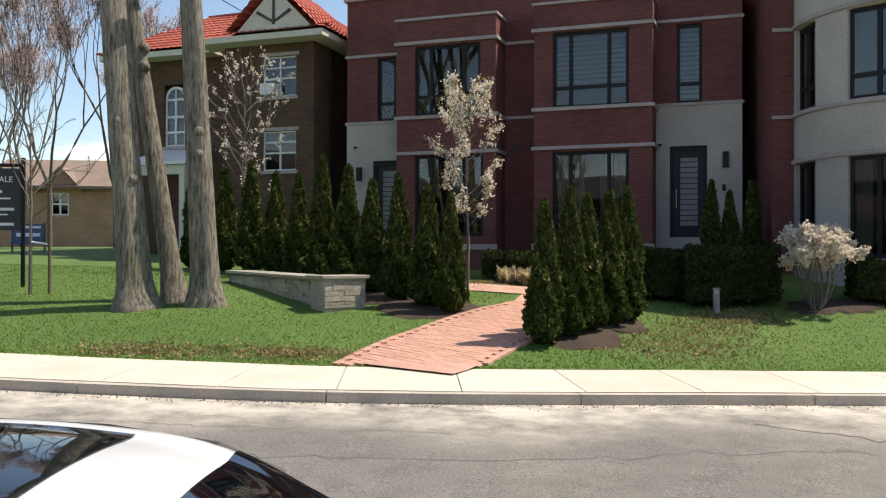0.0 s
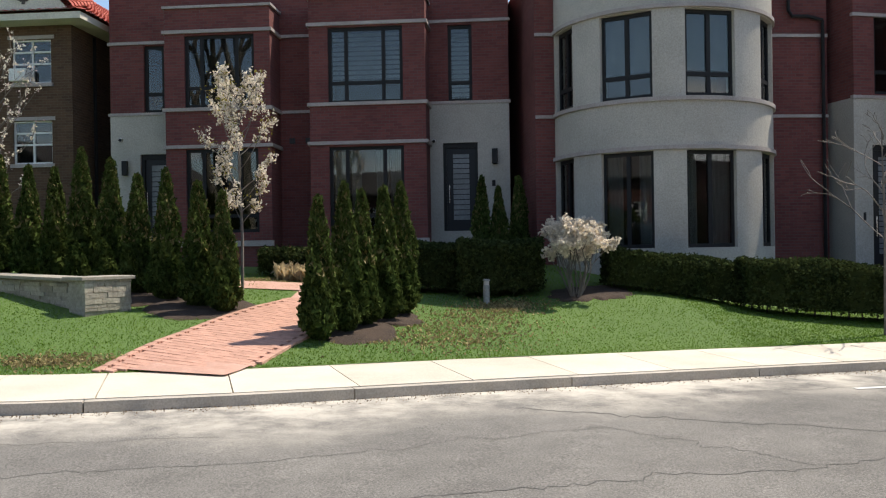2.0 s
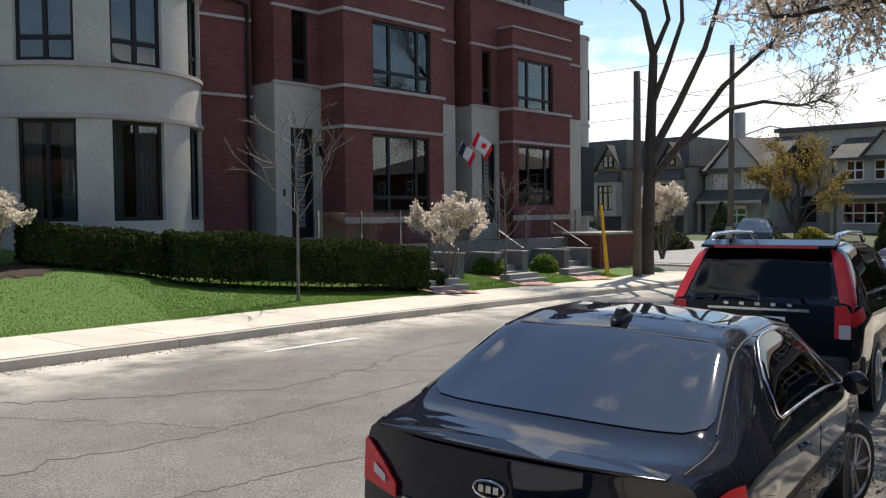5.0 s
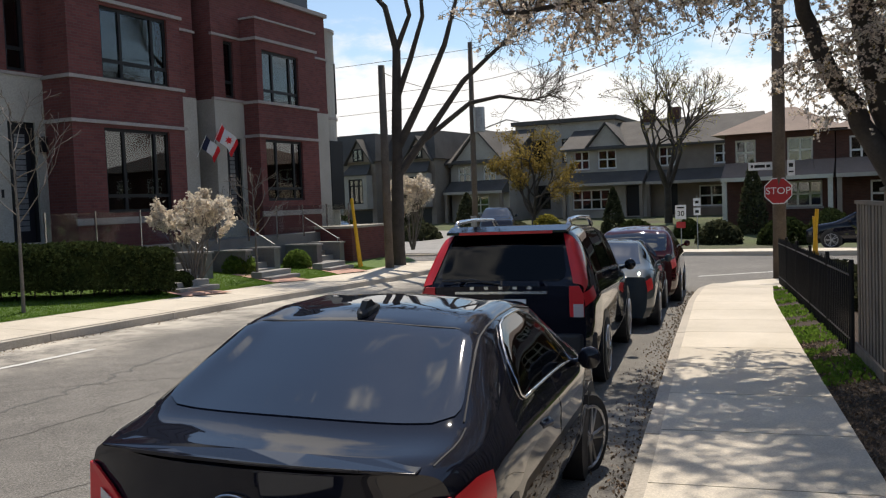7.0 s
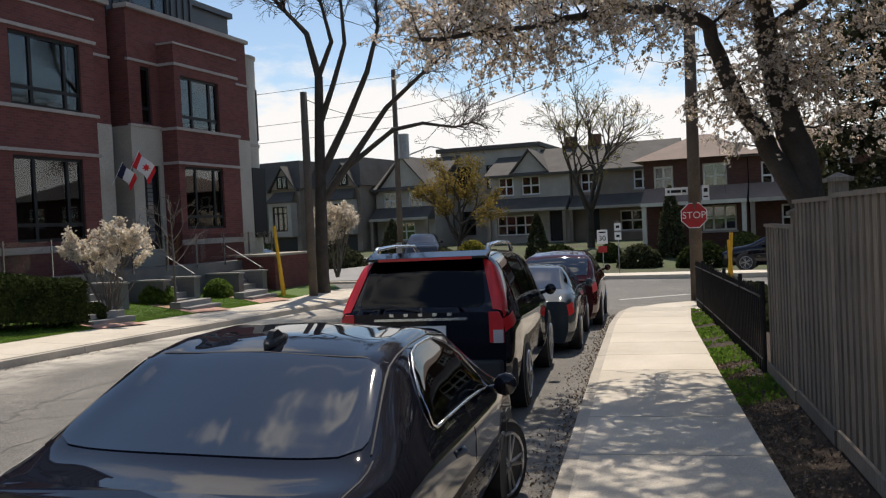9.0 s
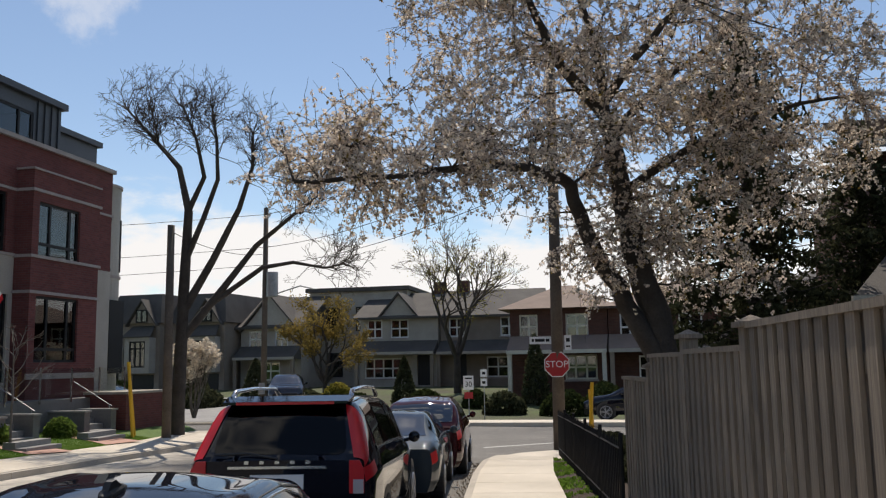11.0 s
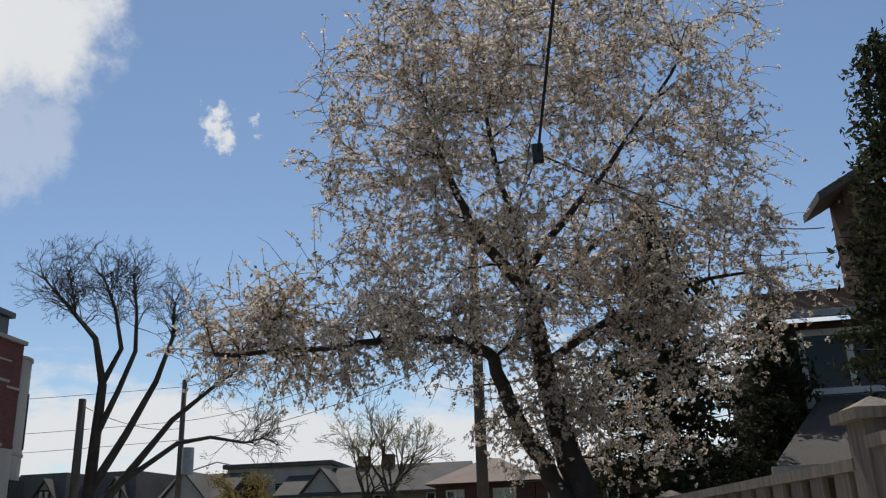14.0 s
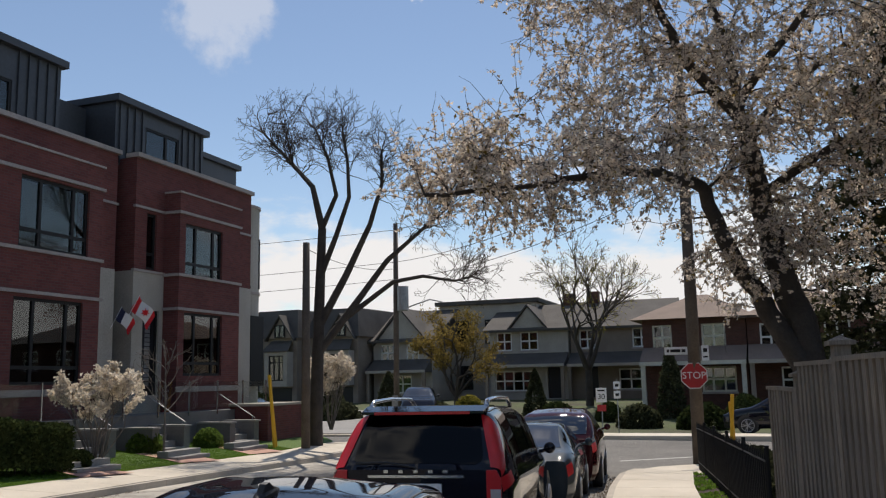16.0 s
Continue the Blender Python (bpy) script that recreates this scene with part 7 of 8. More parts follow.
one("border", M["sign_white"], lambda bm: octo(bm, 0.36, 0.0, 0.004), ss)
one("face", M["red"], lambda bm: octo(bm, 0.335, -0.004, 0.0), ss)
text("STOP", 0.25, Matrix.Translation((-0.008, 0, 0)) @ FACE, M["sign_white"], ss)
ns = thing("street_name_sign", pose(24.75, 2.35, 2.42, 0, 0, 15), "white street name plate bracketed to a wooden pole", "sign")
one("plate", M["sign_white"], lambda bm: box(bm, -0.006, 0.006, -0.3, 0.3, -0.1, 0.1), ns, bevel=0.004)
one("text_bar", M["black_metal"], lambda bm: [box(bm, -0.009, -0.006, y, y + w, -0.035, 0.04) for y, w in ((-0.24, 0.1), (-0.11, 0.26), (0.18, 0.06))], ns)
one("bracket", M["steel"], lambda bm: tube(bm, [(0.0, -0.3, 0), (0.2, -0.42, 0)], 0.02, 6), ns)
bs = thing("parking_sign", pose(24.8, 1.62, 2.35, 0, 0, 4), "small white parking sign on a wooden pole", "sign")
one("plate", M["sign_white"], lambda bm: box(bm, -0.004, 0.004, -0.09, 0.09, -0.2, 0.2), bs)
one("text_bar", M["black_metal"], lambda bm: box(bm, -0.007, -0.004, -0.05, 0.05, 0.02, 0.12), bs)
one("text_bar", M["black_metal"], lambda bm: box(bm, -0.007, -0.004, -0.06, 0.06, -0.12, -0.08), bs)


def guard(x, y, z, h, tilt):
    t = thing("cable_guard", pose(x, y, z, tilt, 0, 0), "bright yellow plastic cable guard", "guard", "yellow cable guards")
    one("tube", M["yellow"], lambda bm: tube(bm, [(0, 0, -0.1), (0, 0, h)], 0.05, 10), t)


for a, b in ((0, 5), (0.3, 7)):
    guard(25.6 + a, 14.95 + a * 0.4, lawn_z(25.7, 14.9), 2.3, -b)
guard(26.2, 1.2, -0.5, 1.75, 4); guard(26.35, 1.1, -0.5, 1.55, -2)

sp = thing("speed_sign_post", pose(37.0, 6.55, -0.5) @ Matrix.Scale(0.72, 4), "steel post carrying white speed limit signs", "sign", "sign posts")
one("post", M["steel"], lambda bm: tube(bm, [(0, 0, -0.2), (0, 0, 2.6)], 0.03, 8), sp)
plate = one("plate", M["sign_white"], lambda bm: box(bm, -0.06, -0.04, -0.3, 0.3, 1.75, 2.55), sp)
text("30", 0.42, Matrix.Translation((-0.066, 0, 2.05)) @ FACE, M["black_metal"], sp)
one("text_bar", M["black_metal"], lambda bm: box(bm, -0.066, -0.06, -0.2, 0.2, 2.36, 2.44), sp)
one("plate_small", M["red"], lambda bm: box(bm, -0.06, -0.04, -0.25, 0.25, 1.25, 1.6), sp)
sp2 = thing("sign_post", pose(37.6, 6.0, -0.5) @ Matrix.Scale(0.7, 4), "steel post with two small white signs", "sign", "sign posts")
one("post", M["steel"], lambda bm: tube(bm, [(0, 0, -0.2), (0, 0, 3.1)], 0.03, 8), sp2)
for z in (2.2, 2.75):
    pl = one("plate", M["sign_white"], lambda bm: box(bm, -0.06, -0.04, -0.2, 0.2, z - 0.22, z + 0.22), sp2)
    one("text_bar", M["black_metal"], lambda bm: box(bm, -0.065, -0.06, -0.1, 0.1, z - 0.08, z + 0.08), pl)


def wire(a, b, sag, r=0.012, label="black overhead cable strung between poles"):
    a, b = Vector(a), Vector(b)
    pts = [a.lerp(b, i / 16) - Vector((0, 0, sag * 4 * (i / 16) * (1 - i / 16))) for i in range(17)]
    ob = one("overhead_cable", M["plastic"], lambda bm: tube(bm, pts, r, 5))
    tagged(ob, label, "cable", "overhead cables")


for k, z in enumerate((8.7, 7.2, 6.4)):
    wire((37.5, 15.8, z), (24.55 + 0.1 * k, 1.8, z + 0.6), 0.5)
    wire((37.5, 15.8, z), (30.0, 62.0, z + 0.4), 0.8)
    wire((24.6, 1.8, z + 0.6), (22.5, -40, z + 1), 0.9)
wire((26.3, 14.22, 6.2), (37.5, 15.8, 6.9), 0.3)
wire((11.1, -0.06, 6.42), (20.6, -6.5, 8.3), 0.35, 0.013, "black service cable running to a house gable")
wire((11.1, -0.06, 6.42), (2.0, -0.95, 8.6), 0.1, 0.018, "black service cable above the pavement")
wire((11.1, -0.06, 6.42), (24.5, 1.5, 9.4), 0.2, 0.013, "black service cable from the corner pole")
one_splice = thing("cable_splice", pose(11.1, -0.06, 6.42), "black cable splice box hanging on a wire", "splice")
one("box", M["plastic"], lambda bm: box(bm, -0.06, 0.06, -0.07, 0.07, -0.12, 0.12), one_splice, bevel=0.02)
wire((-5.8, 24.5, 8.6), (-8.3, 15.5, 9.2), 0.1, 0.012, "black service cable to the tiled house")


# --- steps, landings and rails before the end houses
def stair(x, y, z0, rise, n, w, label, walls=True):
    t = thing("entry_steps", pose(x, y, z0), label, "steps", "stone entry steps")
    for i in range(n):
        one("step", M["step_stone"], lambda bm: box(bm, -w / 2, w / 2, i * 0.32, i * 0.32 + 0.36, i * rise - 0.2, (i + 1) * rise), t, bevel=0.01)
    if walls:
        for k in (-1, 1):
            wl_ = one("cheek_wall", M["grey_block"], lambda bm: box(bm, min(k * w / 2, k * (w / 2 + 0.28)), max(k * w / 2, k * (w / 2 + 0.28)), 0.05, n * 0.32 + 0.3, -0.3, n * rise + 0.05), t)
            one("coping", M["step_stone"], lambda bm: box(bm, min(k * (w / 2 - 0.02), k * (w / 2 + 0.31)), max(k * (w / 2 - 0.02), k * (w / 2 + 0.31)), 0.0, n * 0.32 + 0.33, n * rise + 0.05, n * rise + 0.1), wl_)
            if k == 1:
                one("handrail", M["steel"], lambda bm: (tube(bm, [(k * (w / 2 + 0.12), 0.1, 0.85), (k * (w / 2 + 0.12), n * 0.32 + 0.2, n * rise + 0.95)], 0.013, 8), tube(bm, [(k * (w / 2 + 0.12), 0.2, n * rise), (k * (w / 2 + 0.12), 0.2, 0.9)], 0.013, 6)), t, "sloping steel handrail")
    return t


stair(17.4, 14.55, lawn_z(17.4, 14.5) - 0.02, 0.14, 2, 1.4, "two low stone steps set in the lawn", False)
stair(21.2, 14.75, lawn_z(21.2, 14.7) - 0.02, 0.14, 2, 1.4, "two low stone steps set in the lawn", False)
stair(24.6, 15.0, lawn_z(24.6, 15.0) - 0.02, 0.14, 2, 1.4, "two low stone steps set in the lawn", False)
stair(18.7, 15.9, lawn_z(18.7, 15.9) - 0.05, 0.17, 4, 1.1, "concrete entry steps with steel handrails")
stair(21.9, 16.0, lawn_z(21.9, 16.0) - 0.05, 0.17, 4, 1.1, "concrete entry steps with steel handrails")
stair(25.6, 16.0, lawn_z(25.6, 16.0) - 0.05, 0.17, 4, 1.1, "concrete entry steps with steel handrails")
tagged(one("terrace", M["grey_block"], lambda bm: (box(bm, 15.2, 30.2, 17.3, 19.2, -0.3, 0.95))), "pale stone terrace in front of the houses", "terrace", kind="structure")
for i, (a, b) in enumerate(((17.0, 14.2), (20.8, 14.5), (24.2, 14.6))):
    strip("brick_walk", [(a, b - 0.25), (a + 0.2, b + 0.4), (a + 0.5, b + 1.6)], 1.3, 0.02, M["paver_bed"], lawn_z, None)
    bpy.data.objects["brick_walk" if i == 0 else "brick_walk.%03d" % i]["kind"] = "structure"
    tagged(bpy.data.objects["brick_walk" if i == 0 else "brick_walk.%03d" % i], "short red brick walk across the grass", "path")
pb = thing("planter_wall", pose(28.2, 16.0, lawn_z(28.2, 16.0) - 0.1), "dark red brick planter wall with stone coping", "planter")
one("brickwork", M["brick"], lambda bm: (wall(bm, -1.3, 1.3, 0, 0.25, -0.3, 1.25), wall(bm, -1.3, -1.05, 0.25, 1.5, -0.3, 1.25), wall(bm, 1.05, 1.3, 0.25, 1.5, -0.3, 1.25)), pb)
one("coping", M["cap"], lambda bm: box(bm, -1.38, 1.38, -0.06, 1.5, 1.25, 1.33), pb)
gb = thing("glass_balustrade", pose(0, 0, 0), "frameless glass balustrade with steel posts", "balustrade")
for i in range(13):
    x = 10.8 + 1.5 * i
    y = 17.25 if x > 15 else 16.9 + (x - 10.8) * 0.08
    zb = 0.95 if x > 15 else lawn_z(x, y)
    one("post", M["chrome"], lambda bm: box(bm, x - 0.02, x + 0.02, y - 0.02, y + 0.02, zb - 0.1, zb + 0.98), gb)
    if i < 12:
        one("pane", M["clear_glass"], lambda bm: box(bm, x + 0.05, x + 1.45, y - 0.005, y + 0.005, zb + 0.05, zb + 0.95), gb)


# --- flags by the end house door
def flag(m, bands, label, leaf=False):
    t = thing("flag", m, label, "flag", "flags on poles")
    one("pole", M["sign_white"], lambda bm: tube(bm, [(0, 0, -0.3), (0, -0.5, 0.75)], 0.014, 8), t, "white pole")
    n, W, Hh = 14, 1.05, 0.62
    o = Vector((0, -0.5, 0.75))
    def P(u, v):
        # hangs from the slanting pole, rippling
        along_pole = Vector((0, 0.43, -0.9)) * v * Hh
        fall = Vector((0.03, -0.62, -0.78)) * u * W
        return o + along_pole + fall + Vector((0.05 * math.sin(u * 9 + v * 2), 0.07 * math.sin(u * 7 + v), 0))
    for a, b, mat in bands:
        bm = bmesh.new()
        g = [[bm.verts.new(P(a + (b - a) * i / n, j / 6)) for j in range(7)] for i in range(n + 1)]
        for i in range(n):
            for j in range(6):
                bm.faces.new((g[i][j], g[i + 1][j], g[i + 1][j + 1], g[i][j + 1]))
        part("cloth", bm, mat, t, smooth=True)
    if leaf:
        bm = bmesh.new()
        c = P(0.5, 0.5) + Vector((0.02, -0.03, 0))
        pts = [0.17 if k % 2 == 0 else 0.085 for k in range(14)]
        c = c + Vector((-0.08, 0.03, 0))
        ring = [c + Vector((0, 0.43, -0.9)).normalized() * (pts[k] * math.cos(k * math.tau / 14)) + Vector((0, 0.9, 0.43)).normalized() * (pts[k] * math.sin(k * math.tau / 14)) for k in range(14)]
        prism(bm, ring, (-0.006, 0, 0))
        part("emblem", bm, M["flag_red"], t)
    return t


flag(pose(22.85, 18.6, 4.0, 0, 0, 35) @ Matrix.Scale(0.78, 4), [(0, 0.25, M["flag_red"]), (0.25, 0.75, M["flag_white"]), (0.75, 1, M["flag_red"])], "red and white national flag hanging from a pole", True)
flag(pose(22.2, 18.6, 3.72, 0, 0, 30) @ Matrix.Scale(0.64, 4), [(0, 0.33, M["flag_navy"]), (0.33, 0.66, M["flag_white"]), (0.66, 1, M["flag_red"])], "red, white and navy striped flag on a pole")

# --- estate agent's board and smaller sign on the far lawn
sb = thing("sale_board", pose(-9.05, 18.6, lawn_z(-9.05, 18.6), 0, 0, 8), "dark sale board hanging from a black post", "sign")
one("post", M["black_metal"], lambda bm: box(bm, -0.035, 0.035, -0.035, 0.035, -0.4, 2.75), sb)
one("arm", M["black_metal"], lambda bm: box(bm, -1.1, -0.035, -0.03, 0.03, 2.55, 2.62), sb)
bd = one("board", M["charcoal_sign"], lambda bm: box(bm, -1.08, -0.06, -0.02, 0.02, 1.2, 2.52), sb)
def upright(x, y, z):
    return Matrix.Translation((x, y, z)) @ Matrix.Rotation(radians(90), 4, "X")
text("FOR SALE", 0.17, upright(-0.57, -0.024, 2.28), M["sign_white"], sb)
one("text_bar", M["sign_white"], lambda bm: [box(bm, a, b, -0.026, -0.021, z, z + h) for a, b, z, h in ((-0.72, -0.42, 2.0, 0.05), (-0.85, -0.25, 1.86, 0.035), (-0.95, -0.18, 1.62, 0.06), (-0.8, -0.3, 1.52, 0.03), (-0.95, -0.18, 1.30, 0.06))], bd)
b2 = thing("lawn_sign", pose(-14.4, 29.5, lawn_z(-14.4, 29.5), 0, 0, 10), "blue and grey banner sign on two posts", "sign")
for k in (-0.52, 0.52):
    one("post", M["pole_wood"], lambda bm: tube(bm, [(k, 0, -0.3), (k, 0, 1.0)], 0.035, 6), b2)
bb = one("board", M["blue_sign"], lambda bm: box(bm, -0.5, 0.5, -0.02, 0.02, 0.25, 0.95), b2)
one("text_bar", M["sign_white"], lambda bm: [box(bm, a, b, -0.026, -0.021, z, z + h) for a, b, z, h in ((-0.4, 0.4, 0.8, 0.08), (-0.38, 0.38, 0.52, 0.12))], bb)


# ---------------------------------------------------------------- other houses
def tiled(name, a, b, c, d, material, parent, cw=0.26, rh=0.36, amp=0.035):
    """A roof slope in rows of rounded tiles: eave from a to b, ridge from d to c."""
    a, b, c, d = map(Vector, (a, b, c, d))
    n = (b - a).cross(d - a).normalized()
    if n.z < 0:
        n = -n
    nu, nv = max(2, int((b - a).length / cw)) * 6, max(2, int((d - a).length / rh))
    verts, faces = [], []
    for r in range(nv):
        for e in (0, 1):
            f = (r + e) / nv
            p, q = a.lerp(d, f), b.lerp(c, f)
            for i in range(nu + 1):
                u = i / nu
                h = amp * abs(math.sin(u * (b - a).length / cw * math.pi)) + (0.03 if e == 0 else 0.0)
                verts.append(tuple(p.lerp(q, u) + n * h))
    w = nu + 1
    for k in range(2 * nv - 1):
        for i in range(nu):
            faces.append((k * w + i, k * w + i + 1, (k + 1) * w + i + 1, (k + 1) * w + i))
    return raw(name, verts, faces, material, parent)


def sash(parent, u0, u1, z0, z1, y, cols=(0.5,), rows=(0.5,), frame_mat=None, fw=0.07, name="window"):
    w = window(parent, u0, u1, z0, z1, y, cols, rows, frame_mat or M["white"], M["glass"], fw, name, 0.08)
    one("sill", M["course"], lambda bm: box(bm, u0 - 0.06, u1 + 0.06, y - 0.06, y + 0.05, z0 - 0.1, z0 - 0.003), w)
    return w


# --- old brick house with the red tiled roof
OH = thing("brick_house", pose(-4.1, 26.1, 0, 0, 0, -18), "brown brick house with red clay tile hip roof", "house")
ow = [(-1.75, -0.6, 6.6, 7.82), (-1.75, -0.6, 4.35, 5.55)]
one("wall", M["old_brick"], lambda bm: wall(bm, -3.1, 0, 0, 0.35, 1.4, 8.25, ow), OH)
walls(OH, M["old_brick"], "wing_wall", [(-7.4, -3.1, 0.9, 1.25, 1.4, 8.25, [(-6.0, -5.2, 5.35, 7.4)]), (-3.1, -2.8, 0.35, 0.9, 1.4, 8.25)])
walls(OH, M["old_brick"], "side_wall", [(-0.35, 0, 0.35, 9.5, 1.4, 8.25), (-7.4, -7.05, 1.25, 9.5, 1.4, 8.25), (-7.05, -0.35, 9.2, 9.5, 1.4, 8.25)])
for h in ow:
    sash(OH, *h, 0.0, (0.5,), (0.45, 0.72), None, 0.045)
boxes(OH, M["course"], "lintel", [(-1.85, -0.5, -0.03, 0.05, z, z + 0.1) for z in (7.83, 5.56)])
one("air_conditioner", M["white"], lambda bm: box(bm, -1.7, -1.22, -0.25, 0.1, 6.64, 6.98), OH, "boxy window air conditioner", bevel=0.01)
aw = sash(OH, -6.0, -5.2, 5.35, 6.95, 0.9, (0.5,), (0.3, 0.62))
def arch(bm):
    c, r = Vector((-5.6, 0.97, 6.95)), 0.40
    ring = [c + Vector((r * math.cos(k * math.pi / 14), 0, r * math.sin(k * math.pi / 14))) for k in range(15)]
    inn = [c + Vector((r * 0.8 * math.cos(k * math.pi / 14), 0, r * 0.8 * math.sin(k * math.pi / 14))) for k in range(14, -1, -1)]
    for k in range(14):
        prism(bm, [ring[k], ring[k + 1], inn[13 - k], inn[14 - k]], (0, 0.08, 0))
    box(bm, -5.62, -5.58, 0.97, 1.05, 6.95, 7.28)
one("arch_frame", M["white"], arch, OH, "white arched window head")
one("arch_pane", M["glass"], lambda bm: prism(bm, [Vector((-5.6 + 0.34 * math.cos(k * math.pi / 14), 1.0, 6.95 + 0.34 * math.sin(k * math.pi / 14))) for k in range(15)], (0, 0.01, 0)), OH)
one("room", M["room"], lambda bm: (box(bm, -7.0, -0.4, 3.4, 3.5, 1.5, 8.1), box(bm, -7.0, -0.4, 1.3, 3.4, 6.15, 6.3), box(bm, -2.7, -0.4, 0.4, 1.3, 6.15, 6.3), box(bm, -7.0, -0.4, 1.3, 3.4, 7.9, 8.0)), OH)
boxes(OH, M["cream"], "eave", [(-3.75, 0.6, -0.65, 0.35, 8.2, 8.38), (-8.1, -3.75, 0.25, 1.25, 8.2, 8.38), (0.0, 0.6, 0.35, 10.1, 8.2, 8.38), (-8.1, -7.4, 1.25, 10.1, 8.2, 8.38)], "cream boxed eave")
ey, ez, rz_ = -0.7, 8.4, 10.3
tiled("roof", (-3.8, ey, ez), (0.65, ey, ez), (-1.9, 3.0, rz_), (-2.4, 3.0, rz_), M["clay_tile"], OH)
tiled("roof", (0.65, ey, ez), (0.65, 10.2, ez), (-1.9, 6.5, rz_), (-1.9, 3.0, rz_), M["clay_tile"], OH)
tiled("roof", (-8.2, 0.2, ez), (-3.8, 0.2, ez), (-2.4, 3.2, rz_ - 0.1), (-5.8, 3.2, rz_ - 0.1), M["clay_tile"], OH)
tiled("roof", (-8.2, 10.2, ez), (-8.2, 0.2, ez), (-5.8, 3.2, rz_ - 0.1), (-5.8, 6.5, rz_ - 0.1), M["clay_tile"], OH)
tiled("roof", (0.65, 10.2, ez), (-8.2, 10.2, ez), (-5.8, 6.4, rz_), (-1.9, 6.4, rz_), M["clay_tile"], OH)
one("roof_deck", M["clay_tile"], lambda bm: prism(bm, [(-5.8, 3.1, rz_ - 0.15), (-1.9, 2.9, rz_ - 0.15), (-1.9, 6.5, rz_ - 0.15), (-5.8, 6.5, rz_ - 0.15)], (0, 0, 0.1)), OH)
one("gable_face", M["cream"], lambda bm: prism(bm, [(-2.30, -0.55, 8.5), (0.20, -0.55, 8.5), (-1.05, -0.55, 9.75)], (0, 0.1, 0)), OH, "cream half-timbered gable")
one("timber", M["shingle"], lambda bm: (box(bm, -1.09, -1.01, -0.585, -0.555, 8.65, 9.6), prism(bm, [(-1.05, -0.585, 8.75), (-0.97, -0.585, 8.72), (-0.45, -0.585, 9.0), (-0.51, -0.585, 9.08)], (0, 0.03, 0)), prism(bm, [(-1.05, -0.585, 8.75), (-1.13, -0.585, 8.72), (-1.65, -0.585, 9.0), (-1.59, -0.585, 9.08)], (0, 0.03, 0))), OH)
tiled("gable_roof", (-2.55, -0.75, 8.45), (-1.05, -0.75, 9.95), (-1.05, 2.4, 9.95), (-2.55, 0.6, 8.9), M["clay_tile"], OH)
tiled("gable_roof", (-1.05, -0.75, 9.95), (0.45, -0.75, 8.45), (0.45, 0.6, 8.9), (-1.05, 2.4, 9.95), M["clay_tile"], OH)
one("finial", M["clay_tile"], lambda bm: tube(bm, [(-1.05, -0.7, 9.95), (-1.05, -0.7, 10.25)], [0.06, 0.02], 8), OH)
one("downpipe", M["black_metal"], lambda bm: tube(bm, [(0.06, 1.2, 1.5), (0.06, 1.2, 8.1)], 0.05, 8), OH)
one("porch_roof", M["white"], lambda bm: prism(bm, [(-6.4, -0.6, 4.6), (-4.1, -0.6, 4.6), (-4.4, 0.9, 5.15), (-6.1, 0.9, 5.15)], (0, 0, 0.1)), OH, "white pitched porch roof")
one("porch_beam", M["cream"], lambda bm: (box(bm, -6.3, -4.2, -0.5, -0.3, 4.3, 4.6), box(bm, -6.3, -6.1, -0.5, -0.3, 1.4, 4.3), box(bm, -4.4, -4.2, -0.5, -0.3, 1.4, 4.3)), OH)


